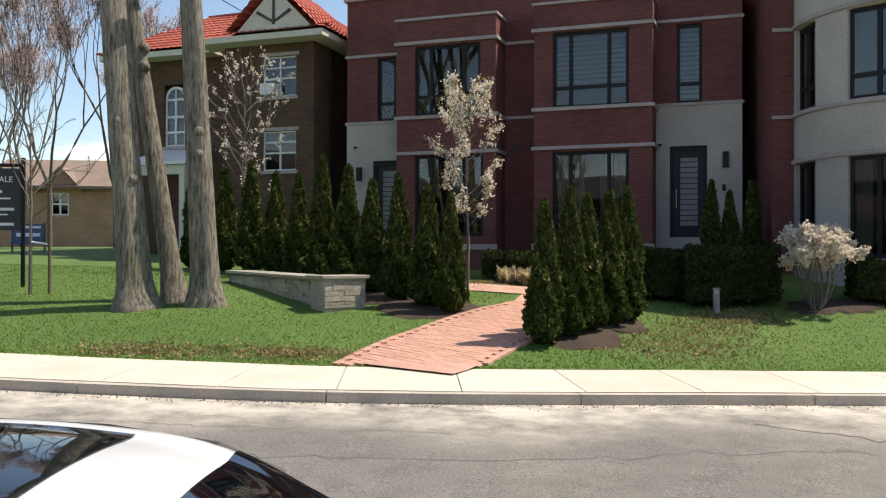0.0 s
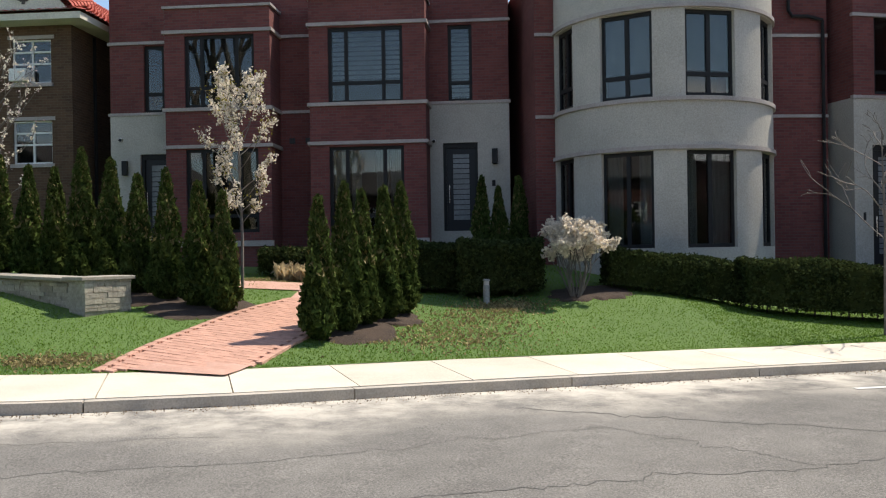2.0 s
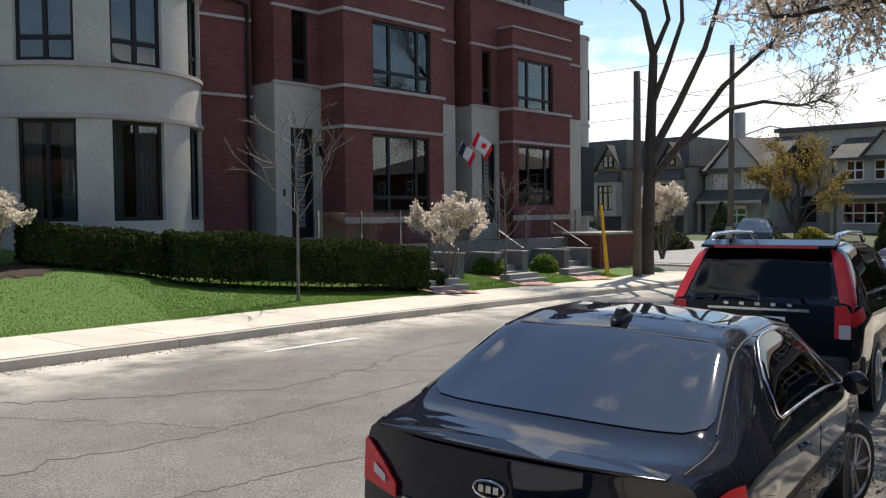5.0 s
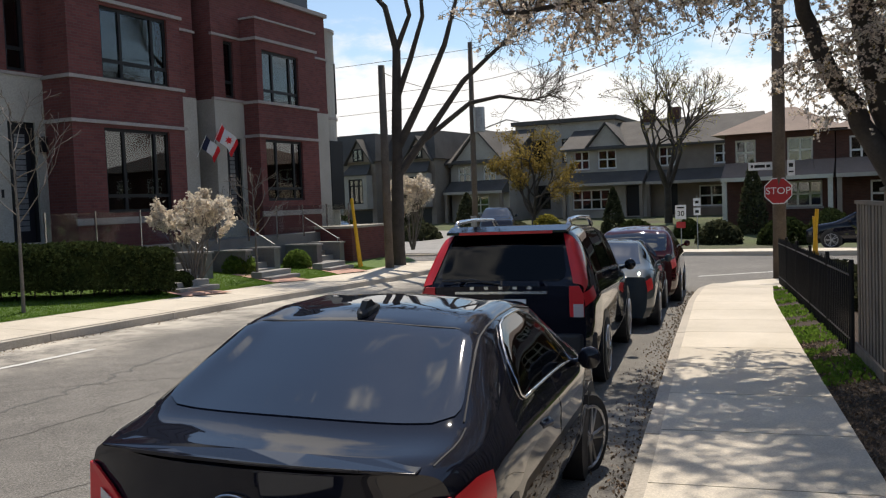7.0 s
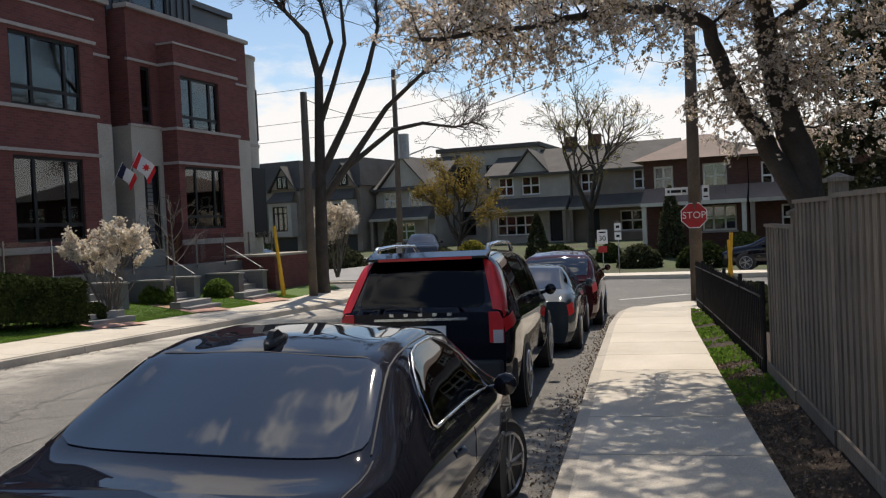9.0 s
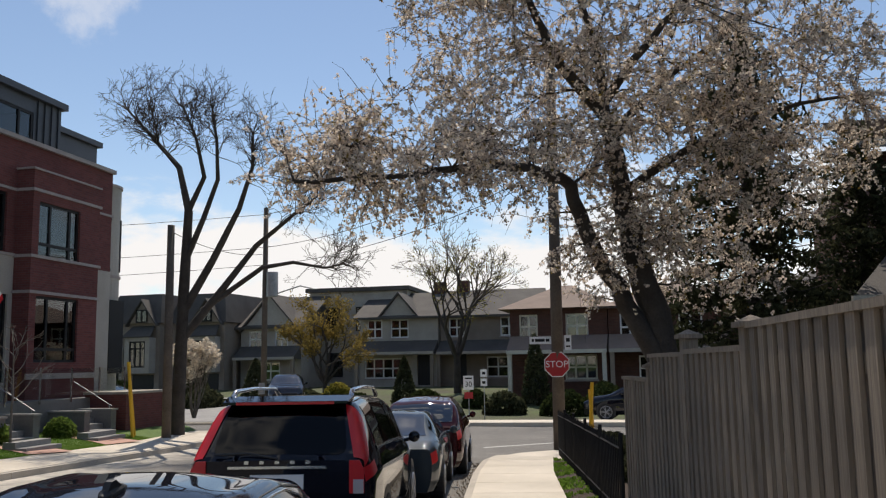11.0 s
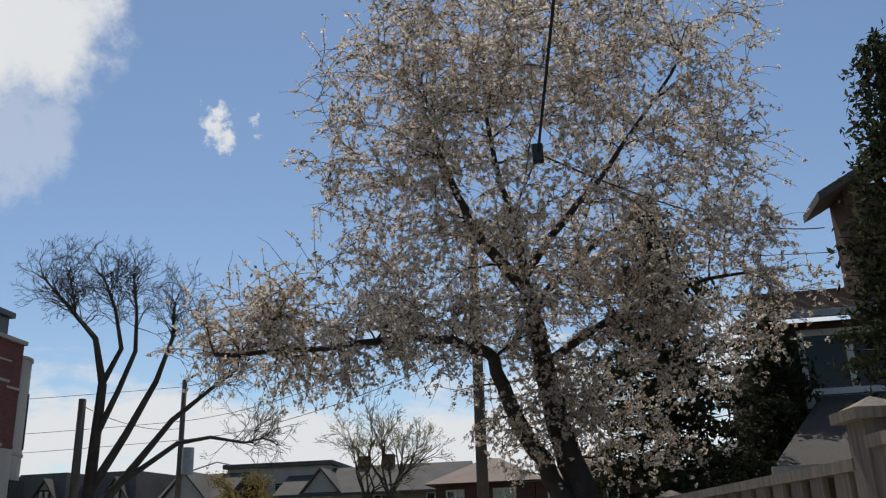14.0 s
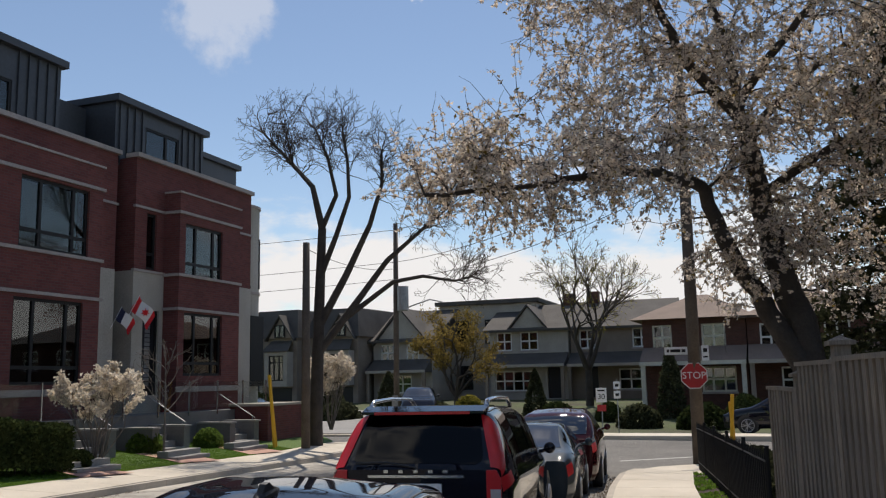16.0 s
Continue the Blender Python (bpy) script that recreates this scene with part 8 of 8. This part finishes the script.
def far_house(m, w, d, z0, eave, ridge, wall_mat, roof_mat, label, wins, roof="gable_side", porch=None, door=None, trim=None, gables=(), chimney=None):
    """A house that faces local -y, its front from u = 0 to w."""
    t = thing("house", m, label, "house", "houses across the junction")
    holes = [h[:4] for h in wins]
    if door:
        holes = holes + [door]
    one("wall", wall_mat, lambda bm: wall(bm, 0, w, 0, 0.3, z0 - 0.6, eave, holes), t)
    walls(t, wall_mat, "side_wall", [(0, 0.3, 0.3, d, z0 - 0.6, eave), (w - 0.3, w, 0.3, d, z0 - 0.6, eave), (0.3, w - 0.3, d - 0.3, d, z0 - 0.6, eave)])
    one("room", M["room"], lambda bm: (box(bm, 0.35, w - 0.35, 2.5, 2.6, z0, eave), box(bm, 0.35, w - 0.35, 0.35, 2.5, z0 + (eave - z0) * 0.48, z0 + (eave - z0) * 0.52)), t)
    if roof == "gable_side":
        one("roof", roof_mat, lambda bm: (prism(bm, [(-0.4, -0.5, eave - 0.1), (-0.4, d / 2, ridge), (-0.4, d + 0.5, eave - 0.1), (-0.4, d + 0.5, eave + 0.06), (-0.4, d / 2, ridge + 0.18), (-0.4, -0.5, eave + 0.06)], (w + 0.8, 0, 0)), prism(bm, [(0.0, 0.0, eave), (0.0, d / 2, ridge - 0.05), (0.0, d, eave)], (w, 0, 0))), t)
    elif roof == "hip":
        def hip(bm):
            a = [bm.verts.new(p) for p in ((-0.6, -0.6, eave), (w + 0.6, -0.6, eave), (w + 0.6, d + 0.6, eave), (-0.6, d + 0.6, eave))]
            r0, r1 = bm.verts.new((w * 0.42, d / 2, ridge)), bm.verts.new((w * 0.58, d / 2, ridge))
            for f in ((a[0], a[1], r1, r0), (a[1], a[2], r1), (a[2], a[3], r0, r1), (a[3], a[0], r0), (a[3], a[2], a[1], a[0])):
                bm.faces.new(f)
        one("roof", roof_mat, hip, t)
    elif roof == "mansard":
        def mans(bm):
            a = [(-0.2, -0.2), (w + 0.2, -0.2), (w + 0.2, d), (-0.2, d)]
            b = [(0.4, 0.7), (w - 0.4, 0.7), (w - 0.4, d - 0.6), (0.4, d - 0.6)]
            va, vb = [bm.verts.new((*p, eave)) for p in a], [bm.verts.new((*p, ridge)) for p in b]
            bm.faces.new(vb); bm.faces.new(va[::-1])
            for i in range(4):
                bm.faces.new((va[i], va[(i + 1) % 4], vb[(i + 1) % 4], vb[i]))
        one("roof", roof_mat, mans, t)
    else:
        one("roof", roof_mat, lambda bm: box(bm, -0.25, w + 0.25, -0.35, d, eave, eave + 0.3), t)
    for g0, g1, gz, gt in gables:
        one("gable", wall_mat, lambda bm: prism(bm, [(g0, -0.25, gz), (g1, -0.25, gz), ((g0 + g1) / 2, -0.25, gt)], (0, d * 0.5, 0)), t)
        for k in (0, 1):
            e = (g0 - 0.25, gz - 0.2) if k == 0 else (g1 + 0.25, gz - 0.2)
            one("gable_roof", roof_mat, lambda bm: prism(bm, [(e[0], -0.45, e[1]), ((g0 + g1) / 2, -0.45, gt + 0.05), ((g0 + g1) / 2, -0.45, gt + 0.2), (e[0], -0.45, e[1] + 0.15)], (0, d * 0.5, 0)), t)
    for h in wins:
        f = sash(t, *h[:4], 0.0, h[4] if len(h) > 4 else (0.5,), (0.5,), trim or M["white"], 0.09)
    if door:
        one("door", M["door"], lambda bm: box(bm, door[0] + 0.03, door[1] - 0.03, 0.12, 0.18, door[2], door[3] - 0.02), t)
    if porch:
        a, b, z, out = porch
        one("porch_roof", roof_mat, lambda bm: prism(bm, [(a, -out, z), (a, -out, z + 0.16), (a, -0.02, z + 0.95), (a, -0.02, z)], (b - a, 0, 0)), t)
        one("porch_fascia", trim or M["pale_render"], lambda bm: box(bm, a, b, -out - 0.06, -out - 0.003, z - 0.02, z + 0.17), t)
        for u in (a + 0.15, b - 0.15):
            one("porch_post", trim or M["stucco"], lambda bm: box(bm, u - 0.11, u + 0.11, -out + 0.05, -out + 0.27, z0 - 0.5, z), t)
    if chimney:
        one("chimney", M["dark_brick"], lambda bm: box(bm, chimney - 0.4, chimney + 0.4, d / 2 - 0.4, d / 2 + 0.4, eave, ridge + 0.9), t)
    return t


def facing(x, y, deg=-90):
    """Front corner of a house whose front looks back down the street."""
    return pose(x, y, 0, 0, 0, deg)


G3 = (0.33, 0.67)
far_house(facing(60.2, 18.4), 5.6, 9, 0.4, 5.1, 7.0, M["pale_render"], M["shingle"], "pale sided house with dark porch roof and gable", [(0.5, 1.6, 3.7, 5.0), (2.2, 3.5, 3.7, 5.0), (0.3, 3.0, 0.9, 2.3, (0.25, 0.5, 0.75))], porch=(0.0, 5.6, 2.55, 1.6), door=(4.1, 5.0, 0.4, 2.5), gables=((1.6, 4.1, 5.2, 6.7),), chimney=4.9)
far_house(facing(60.6, 12.7), 6.6, 9, 0.4, 5.1, 7.1, M["stucco"], M["shingle"], "grey semi-detached house with long porch roof", [(0.6, 1.7, 3.7, 5.0), (4.2, 5.4, 3.7, 5.0), (3.2, 5.6, 0.9, 2.3, (0.33, 0.67))], porch=(0.0, 6.6, 2.5, 1.6), door=(0.9, 1.8, 0.4, 2.5), chimney=0.9)
far_house(facing(63.5, 23.4), 7.6, 9, 0.4, 7.35, 7.8, M["pale_render"], M["shingle"], "flat-roofed modern house with pale walls", [(0.8, 2.4, 4.4, 6.2), (3.6, 5.2, 4.4, 6.2), (0.8, 2.6, 1.0, 2.8)], roof="flat", trim=M["black_metal"], door=(4.0, 5.0, 0.4, 2.7))
far_house(facing(59.0, 26.9, -92), 4.6, 9, 0.3, 4.6, 6.9, M["pale_render"], M["shingle"], "small gabled house with pale walls", [(0.6, 1.6, 3.2, 4.4), (2.6, 3.6, 3.2, 4.4), (0.8, 3.0, 0.9, 2.2, G3)], porch=(0.0, 4.6, 2.35, 1.3), gables=((0.3, 4.3, 4.5, 6.8),))
def bay_townhouse(m, label):
    """A narrow grey stone house: steep dark roof with a dormer, a white boxed bay over the garage, pale pillars at the door."""
    t = far_house(m, 4.3, 9, 0.3, 5.0, 7.1, M["stucco"], M["shingle"], label, [(0.5, 1.3, 3.5, 4.7)], roof="mansard", trim=M["pale_render"], door=(0.6, 1.4, 0.3, 2.7), gables=((2.0, 4.0, 5.0, 6.5),))
    one("bay_box", M["pale_render"], lambda bm: wall(bm, 2.0, 4.0, -0.75, -0.55, 1.55, 4.0, [(2.35, 3.65, 1.95, 3.75)]), t, "pale boxed bay")
    boxes(t, M["pale_render"], "bay_side", [(2.0, 2.15, -0.55, 0.0, 1.55, 4.0), (3.85, 4.0, -0.55, 0.0, 1.55, 4.0), (2.15, 3.85, -0.55, 0.0, 1.55, 1.7)])
    one("bay_roof", M["shingle"], lambda bm: prism(bm, [(1.85, -0.9, 4.0), (4.15, -0.9, 4.0), (3.9, 0.0, 4.75), (2.1, 0.0, 4.75)], (0, 0, 0.08)), t)
    window(t, 2.35, 3.65, 1.95, 3.75, -0.75, (0.33, 0.67), (0.72,), M["black_metal"], M["glass"], 0.09)
    window(t, 2.55, 3.45, 5.05, 5.95, -0.42, (0.5,), (), M["black_metal"], M["glass"], 0.08)
    one("garage_door", M["door"], lambda bm: box(bm, 2.2, 3.9, -0.03, -0.004, -0.2, 1.45), t)
    for u in (0.35, 1.55):
        one("pillar", M["pale_render"], lambda bm: box(bm, u - 0.14, u + 0.14, -0.5, -0.22, -0.2, 3.1), t)
    one("entablature", M["pale_render"], lambda bm: box(bm, 0.15, 1.75, -0.55, -0.004, 3.1, 3.4), t)


for k in range(3):
    bay_townhouse(facing(57.6 - 0.9 * k, 31.6 + 4.4 * k, -95), "grey stone townhouse with dark mansard roof and pale bay")
# --- unseen plain houses added behind the fence to darken reflections in window glass
for k in range(4):
    far_house(pose(8.0 - 11.5 * k, -17.0 - 1.2 * (k % 2), 0, 0, 0, 180), 11.4, 8, 0.2, 6.0, 8.0, M["dark_brick"], M["shingle"], "unseen plain brick house added to darken window reflections", [(1.2, 2.4, 3.6, 5.0), (6.0, 7.2, 3.6, 5.0)])
# another unseen house, added where the bow window's glass reflected pale sky
far_house(pose(-31.0, -16.0, 0, 0, 0, 90), 17.0, 8, 0.4, 6.8, 9.4, M["dark_brick"], M["shingle"], "unseen plain brick house added to darken bow window reflections", [(1.2, 2.4, 3.6, 5.0), (6.0, 7.2, 3.6, 5.0), (12.0, 13.2, 3.6, 5.0)])
far_house(facing(48.2, 6.2, -92), 5.2, 9, 0.2, 4.7, 6.3, M["dark_brick"], M["brown_shingle"], "dark brick house with brown hip roof", [(0.5, 1.5, 3.1, 4.4), (3.0, 4.2, 3.1, 4.4), (2.9, 4.6, 0.9, 2.2, G3)], roof="hip", porch=(0.0, 5.2, 2.3, 1.5), door=(0.9, 1.8, 0.2, 2.2), trim=M["cream"])
far_house(facing(48.0, 0.95, -90), 6.6, 9, 0.2, 4.6, 6.2, M["dark_brick"], M["brown_shingle"], "dark brick house with white porch windows", [(0.6, 2.2, 2.9, 4.3, G3), (3.6, 4.8, 2.9, 4.3), (1.5, 4.0, 0.8, 2.1, G3)], roof="hip", porch=(0.0, 6.0, 2.3, 1.6), door=(4.6, 5.5, 0.2, 2.2))
far_house(facing(47.5, -7.0, -88), 7.0, 9, 0.2, 4.8, 6.6, M["dark_brick"], M["shingle"], "dark brick house beyond the junction", [(0.6, 2.0, 3.0, 4.3), (3.6, 5.0, 3.0, 4.3)], roof="hip")
far_house(pose(-26.5, 49.0, 0, 0, 0, 8), 9.5, 8, 1.9, 5.6, 7.4, M["tan_brick"], M["brown_shingle"], "orange brick house with timbered bay and brown roof", [(3.4, 4.4, 4.0, 5.3), (7.0, 7.8, 4.2, 5.2), (7.0, 7.9, 2.3, 3.6), (1.2, 2.4, 2.6, 3.4)], roof="gable_side", trim=M["white"], gables=((3.0, 5.0, 5.5, 6.6),))

# --- brick house behind the board fence
RH = thing("brick_house", pose(20.0, -5.0, 0, 0, 0, -93), "shadowed brick house with white windows behind the fence", "house")
walls(RH, M["dark_brick"], "wall", [(0, 5.5, 0, 0.3, -1, 6.0, [(0.32, 3.2, 4.45, 5.85)]), (0, 0.3, 0.3, 8, -1, 6.0)])
window(RH, 0.32, 3.2, 4.45, 5.85, 0.0, (0.36, 0.72), (), M["white"], M["side_glass"], 0.14)
one("room", M["room"], lambda bm: (box(bm, 0.3, 5.4, 2.0, 2.1, 3.8, 6.0), box(bm, 0.3, 5.4, 0.4, 2.0, 4.0, 4.1)), RH)
one("panel", M["white"], lambda bm: box(bm, 0.30, 3.2, -0.03, -0.003, 3.9, 4.42), RH, "white panel under the window")
tiled("roof", (-0.4, -0.5, 6.05), (6.0, -0.5, 6.05), (6.0, 3.2, 7.5), (-0.4, 3.2, 7.5), M["brown_shingle"], RH, 0.3, 0.22, 0.004)
one("gutter", M["steel"], lambda bm: box(bm, -0.45, 6.0, -0.62, -0.5, 5.98, 6.12), RH)
one("upper_wall", M["dark_brick"], lambda bm: box(bm, 2.1, 7.0, 1.0, 2.2, 5.5, 9.4), RH)
one("upper_roof", M["shingle"], lambda bm: prism(bm, [(1.45, 0.6, 8.95), (1.45, 0.6, 9.15), (5.2, 0.6, 11.2), (8.9, 0.6, 9.15), (8.9, 0.6, 8.95), (5.2, 0.6, 10.95)], (0, 1.6, 0)), RH)
one("porch_roof", M["shingle"], lambda bm: prism(bm, [(-1.2, -3.6, 2.75), (4.8, -3.6, 2.75), (4.8, 0.0, 4.35), (0.6, 0.0, 4.35)], (0, 0, 0.08)), RH)
one("porch_gutter", M["cream"], lambda bm: box(bm, -1.25, 4.8, -3.75, -3.6, 2.66, 2.82), RH)
one("porch_wall", M["dark_brick"], lambda bm: box(bm, -0.7, 4.8, -3.2, -3.0, -1, 2.7), RH)

M["yard"] = surface("patchy_front_yard", (0.07, 0.062, 0.04), (0.085, 0.12, 0.035), 0.95, 0.4, 25, relief=0.6, depth=0.03)
# --- driveway slabs and far verge
tagged(one("driveway", M["step_stone"], lambda bm: prism(bm, [(34.5, 15.5, -0.40), (34.5, 22.0, -0.40), (50, 24.0, 0.0), (50, 17.5, 0.0)], (0, 0, 0.06))), "grey concrete driveway by the far houses", "driveway", kind="structure")
tagged(one("pavement_cross", M["concrete"], lambda bm: prism(bm, [(34.2, -30, -0.62), (35.8, -30, -0.62), (35.8, 60, -0.45), (34.2, 60, -0.45)], (0, 0, 0.16))), "concrete pavement along the cross street", "pavement", kind="structure")
sheet("far_lawn", [35.8, 40, 46, 52, 58, 70], [[-40 + 5 * j for j in range(21)]] * 6, lambda x, y: road_z(x, y) + 0.02, M["yard"], "front lawns of the houses across the junction", "lawn")


def round_bush(m, r, h, seed, label, mat):
    t = thing("bush", m, label, "bush", "garden bushes")
    rs = np.random.RandomState(seed)
    n = 1800
    a, b = rs.rand(n) * math.tau, np.arccos(rs.uniform(-0.2, 1, n))
    q = r * (0.8 + 0.25 * rs.rand(n)) * (1 + 0.15 * np.sin(a * 3 + seed))
    pts = np.stack([q * np.sin(b) * np.cos(a), q * np.sin(b) * np.sin(a), h * np.cos(b) * (0.85 + 0.2 * rs.rand(n)) + 0.1], 1)
    if h > 1.6:
        # a clipped cone
        f = rs.rand(n) ** 1.3
        rad = r * (1 - f) ** 0.7 * rs.uniform(0.75, 1.05, n)
        pts = np.stack([rad * np.cos(a), rad * np.sin(a), 0.05 + f * h * 1.25], 1)
    tagged(cards("foliage", pts, 0.09 * r + 0.03, mat, t, seed), kind="stuff")
    return t


for i, (x, y, r, h, mt) in enumerate(((46.5, 20.2, 0.9, 1.9, "spruce"), (47.5, 24.6, 1.2, 2.6, "spruce"), (45.8, 15.2, 0.8, 1.0, "young_leaf"), (46.0, 11.6, 0.7, 1.9, "spruce"), (45.2, 4.6, 0.8, 2.8, "spruce"), (43.5, 7.4, 0.6, 0.8, "yew"), (44.0, 1.2, 0.9, 1.1, "yew"), (44.5, 27.5, 1.0, 1.4, "yew"), (21.3, 16.4, 0.45, 0.5, "shrub_green"), (17.4, 15.2, 0.35, 0.3, "yew"), (24.0, 16.3, 0.4, 0.45, "shrub_green"), (30.0, 16.6, 0.6, 0.7, "yew"), (42.0, 9.6, 0.9, 0.9, "yew"), (41.2, 12.8, 1.0, 0.8, "yew"), (42.5, 15.8, 1.0, 0.9, "spruce"), (41.0, 5.6, 0.9, 0.9, "spruce"), (40.6, 2.8, 1.0, 1.0, "yew"), (41.5, -0.8, 1.0, 1.1, "spruce"), (42.6, 21.4, 1.1, 1.0, "spruce"))):
    z = lawn_z(x, y) if x < 32 else road_z(x, y)
    round_bush(pose(x, y, z), r, h, 200 + i, "green garden bush in front of a house", M[mt])
for i, (x, y) in enumerate(((15.9, -1.4), (17.8, -0.4), (20.3, 0.2), (22.4, 0.6))):
    round_bush(pose(x, y, near_z(x, 0) - 0.05), 0.7, 0.5, 230 + i, "low bare garden shrub behind the railing", M["spruce"])

# ---------------------------------------------------------------- grass and litter
def scatter(name, n, seed, spot, size, mat, label, category, stretch=1.0, upright=0.0):
    rs = np.random.RandomState(seed)
    pts = []
    while len(pts) < n:
        p = spot(rs)
        if p:
            pts.append(p)
    ob = cards(name, pts, size, mat, None, seed, stretch, upright)
    return tagged(ob, label, category, kind="stuff")


M["blade"] = leaf_mat("grass_blade", (0.105, 0.20, 0.028), (0.17, 0.262, 0.048), 0.2, 0.5)
M["dry_blade"] = leaf_mat("dry_grass_blade", (0.26, 0.21, 0.10), (0.36, 0.29, 0.15), 0.4, 0.3)
M["dead_leaf"] = surface("dead_leaf", (0.17, 0.11, 0.07), (0.28, 0.195, 0.125), 0.9, 2, 12, relief=0, island=0.5)


def on_path(x, y):
    s_ = y - 12.98
    return 0 <= s_ < 8 and abs(x - path_mid(s_)[0]) < 1.0


def lawn_spot(rs):
    x = rs.uniform(-13, 26)
    y = fk(x) + 1.88 + rs.rand() ** 1.4 * (9 if x < 9 else 3.2)
    return None if on_path(x, y) else (x, y, lawn_z(x, y) + 0.012)


def dry_spot(rs):
    c = ((-2.2, 13.3, 1.0, 0.3), (4.6, 15.6, 1.0, 1.1), (3.6, 14.3, 1.2, 0.7), (-4.5, 13.4, 1.2, 0.4), (0.9, 20.3, 1.4, 0.3), (5.5, 16.6, 0.7, 0.5))[rs.randint(0, 6)]
    x, y = c[0] + rs.normal() * c[2] * 0.6, c[1] + rs.normal() * c[3] * 0.6
    return None if on_path(x, y) or y < fk(x) + 1.9 else (x, y, lawn_z(x, y) + 0.02)


def litter_spot(rs):
    if rs.rand() < 0.3:
        x = rs.uniform(3, 22)
        y = nk(x) + abs(rs.normal()) * 0.18
        return (x, y, road_z(x, y) + 0.012)
    x = rs.uniform(3, 14)
    y = nk(x) - 1.62 - abs(rs.normal()) * 0.35
    return (x, y, near_z(x, y) - 0.01)


def gutter_spot(rs):
    x = rs.uniform(-6, 16)
    y = fk(x) - abs(rs.normal()) * 0.14
    return (x, y, road_z(x, y) + 0.01)


def verge_spot(rs):
    x = rs.uniform(10.5, 22)
    y = nk(x) - 1.64 - rs.rand() ** 1.4 * 0.65
    if math.sin(x * 2.3) + math.sin(x * 5.1 + y * 9) < -0.4:
        return None
    return (x, y, near_z(x, y) + 0.0)


scatter("lawn_grass", 150000, 1, lawn_spot, 0.013, M["blade"], "short green lawn grass blades", "grass", 1.1, 0.75)
scatter("dry_grass", 4500, 2, dry_spot, 0.03, M["dry_blade"], "dry straw coloured patches in the lawn", "grass", 1.2, 0.4)
scatter("verge_grass", 2400, 3, verge_spot, 0.03, M["blade"], "rough green grass on the verge", "grass", 1.2, 0.75)
scatter("leaf_litter", 7000, 4, litter_spot, 0.016, M["dead_leaf"], "dead brown leaves gathered along the kerb", "leaf litter")
scatter("gutter_litter", 2500, 5, gutter_spot, 0.011, M["dead_leaf"], "small dry litter lying in the gutter", "leaf litter")

def straw_spot(rs):
    x = rs.uniform(1.2, 3.6)
    y = 20.2 + 0.9 * rs.rand() - 0.25 * (x - 1.2)
    return x, y, lawn_z(x, y) + 0.12 + 0.1 * rs.rand()


scatter("straw_grass", 900, 77, straw_spot, 0.13, M["straw"], "low tufts of dry straw-coloured grass by a path", "grass", 1.3, 0.8)

# end of the place
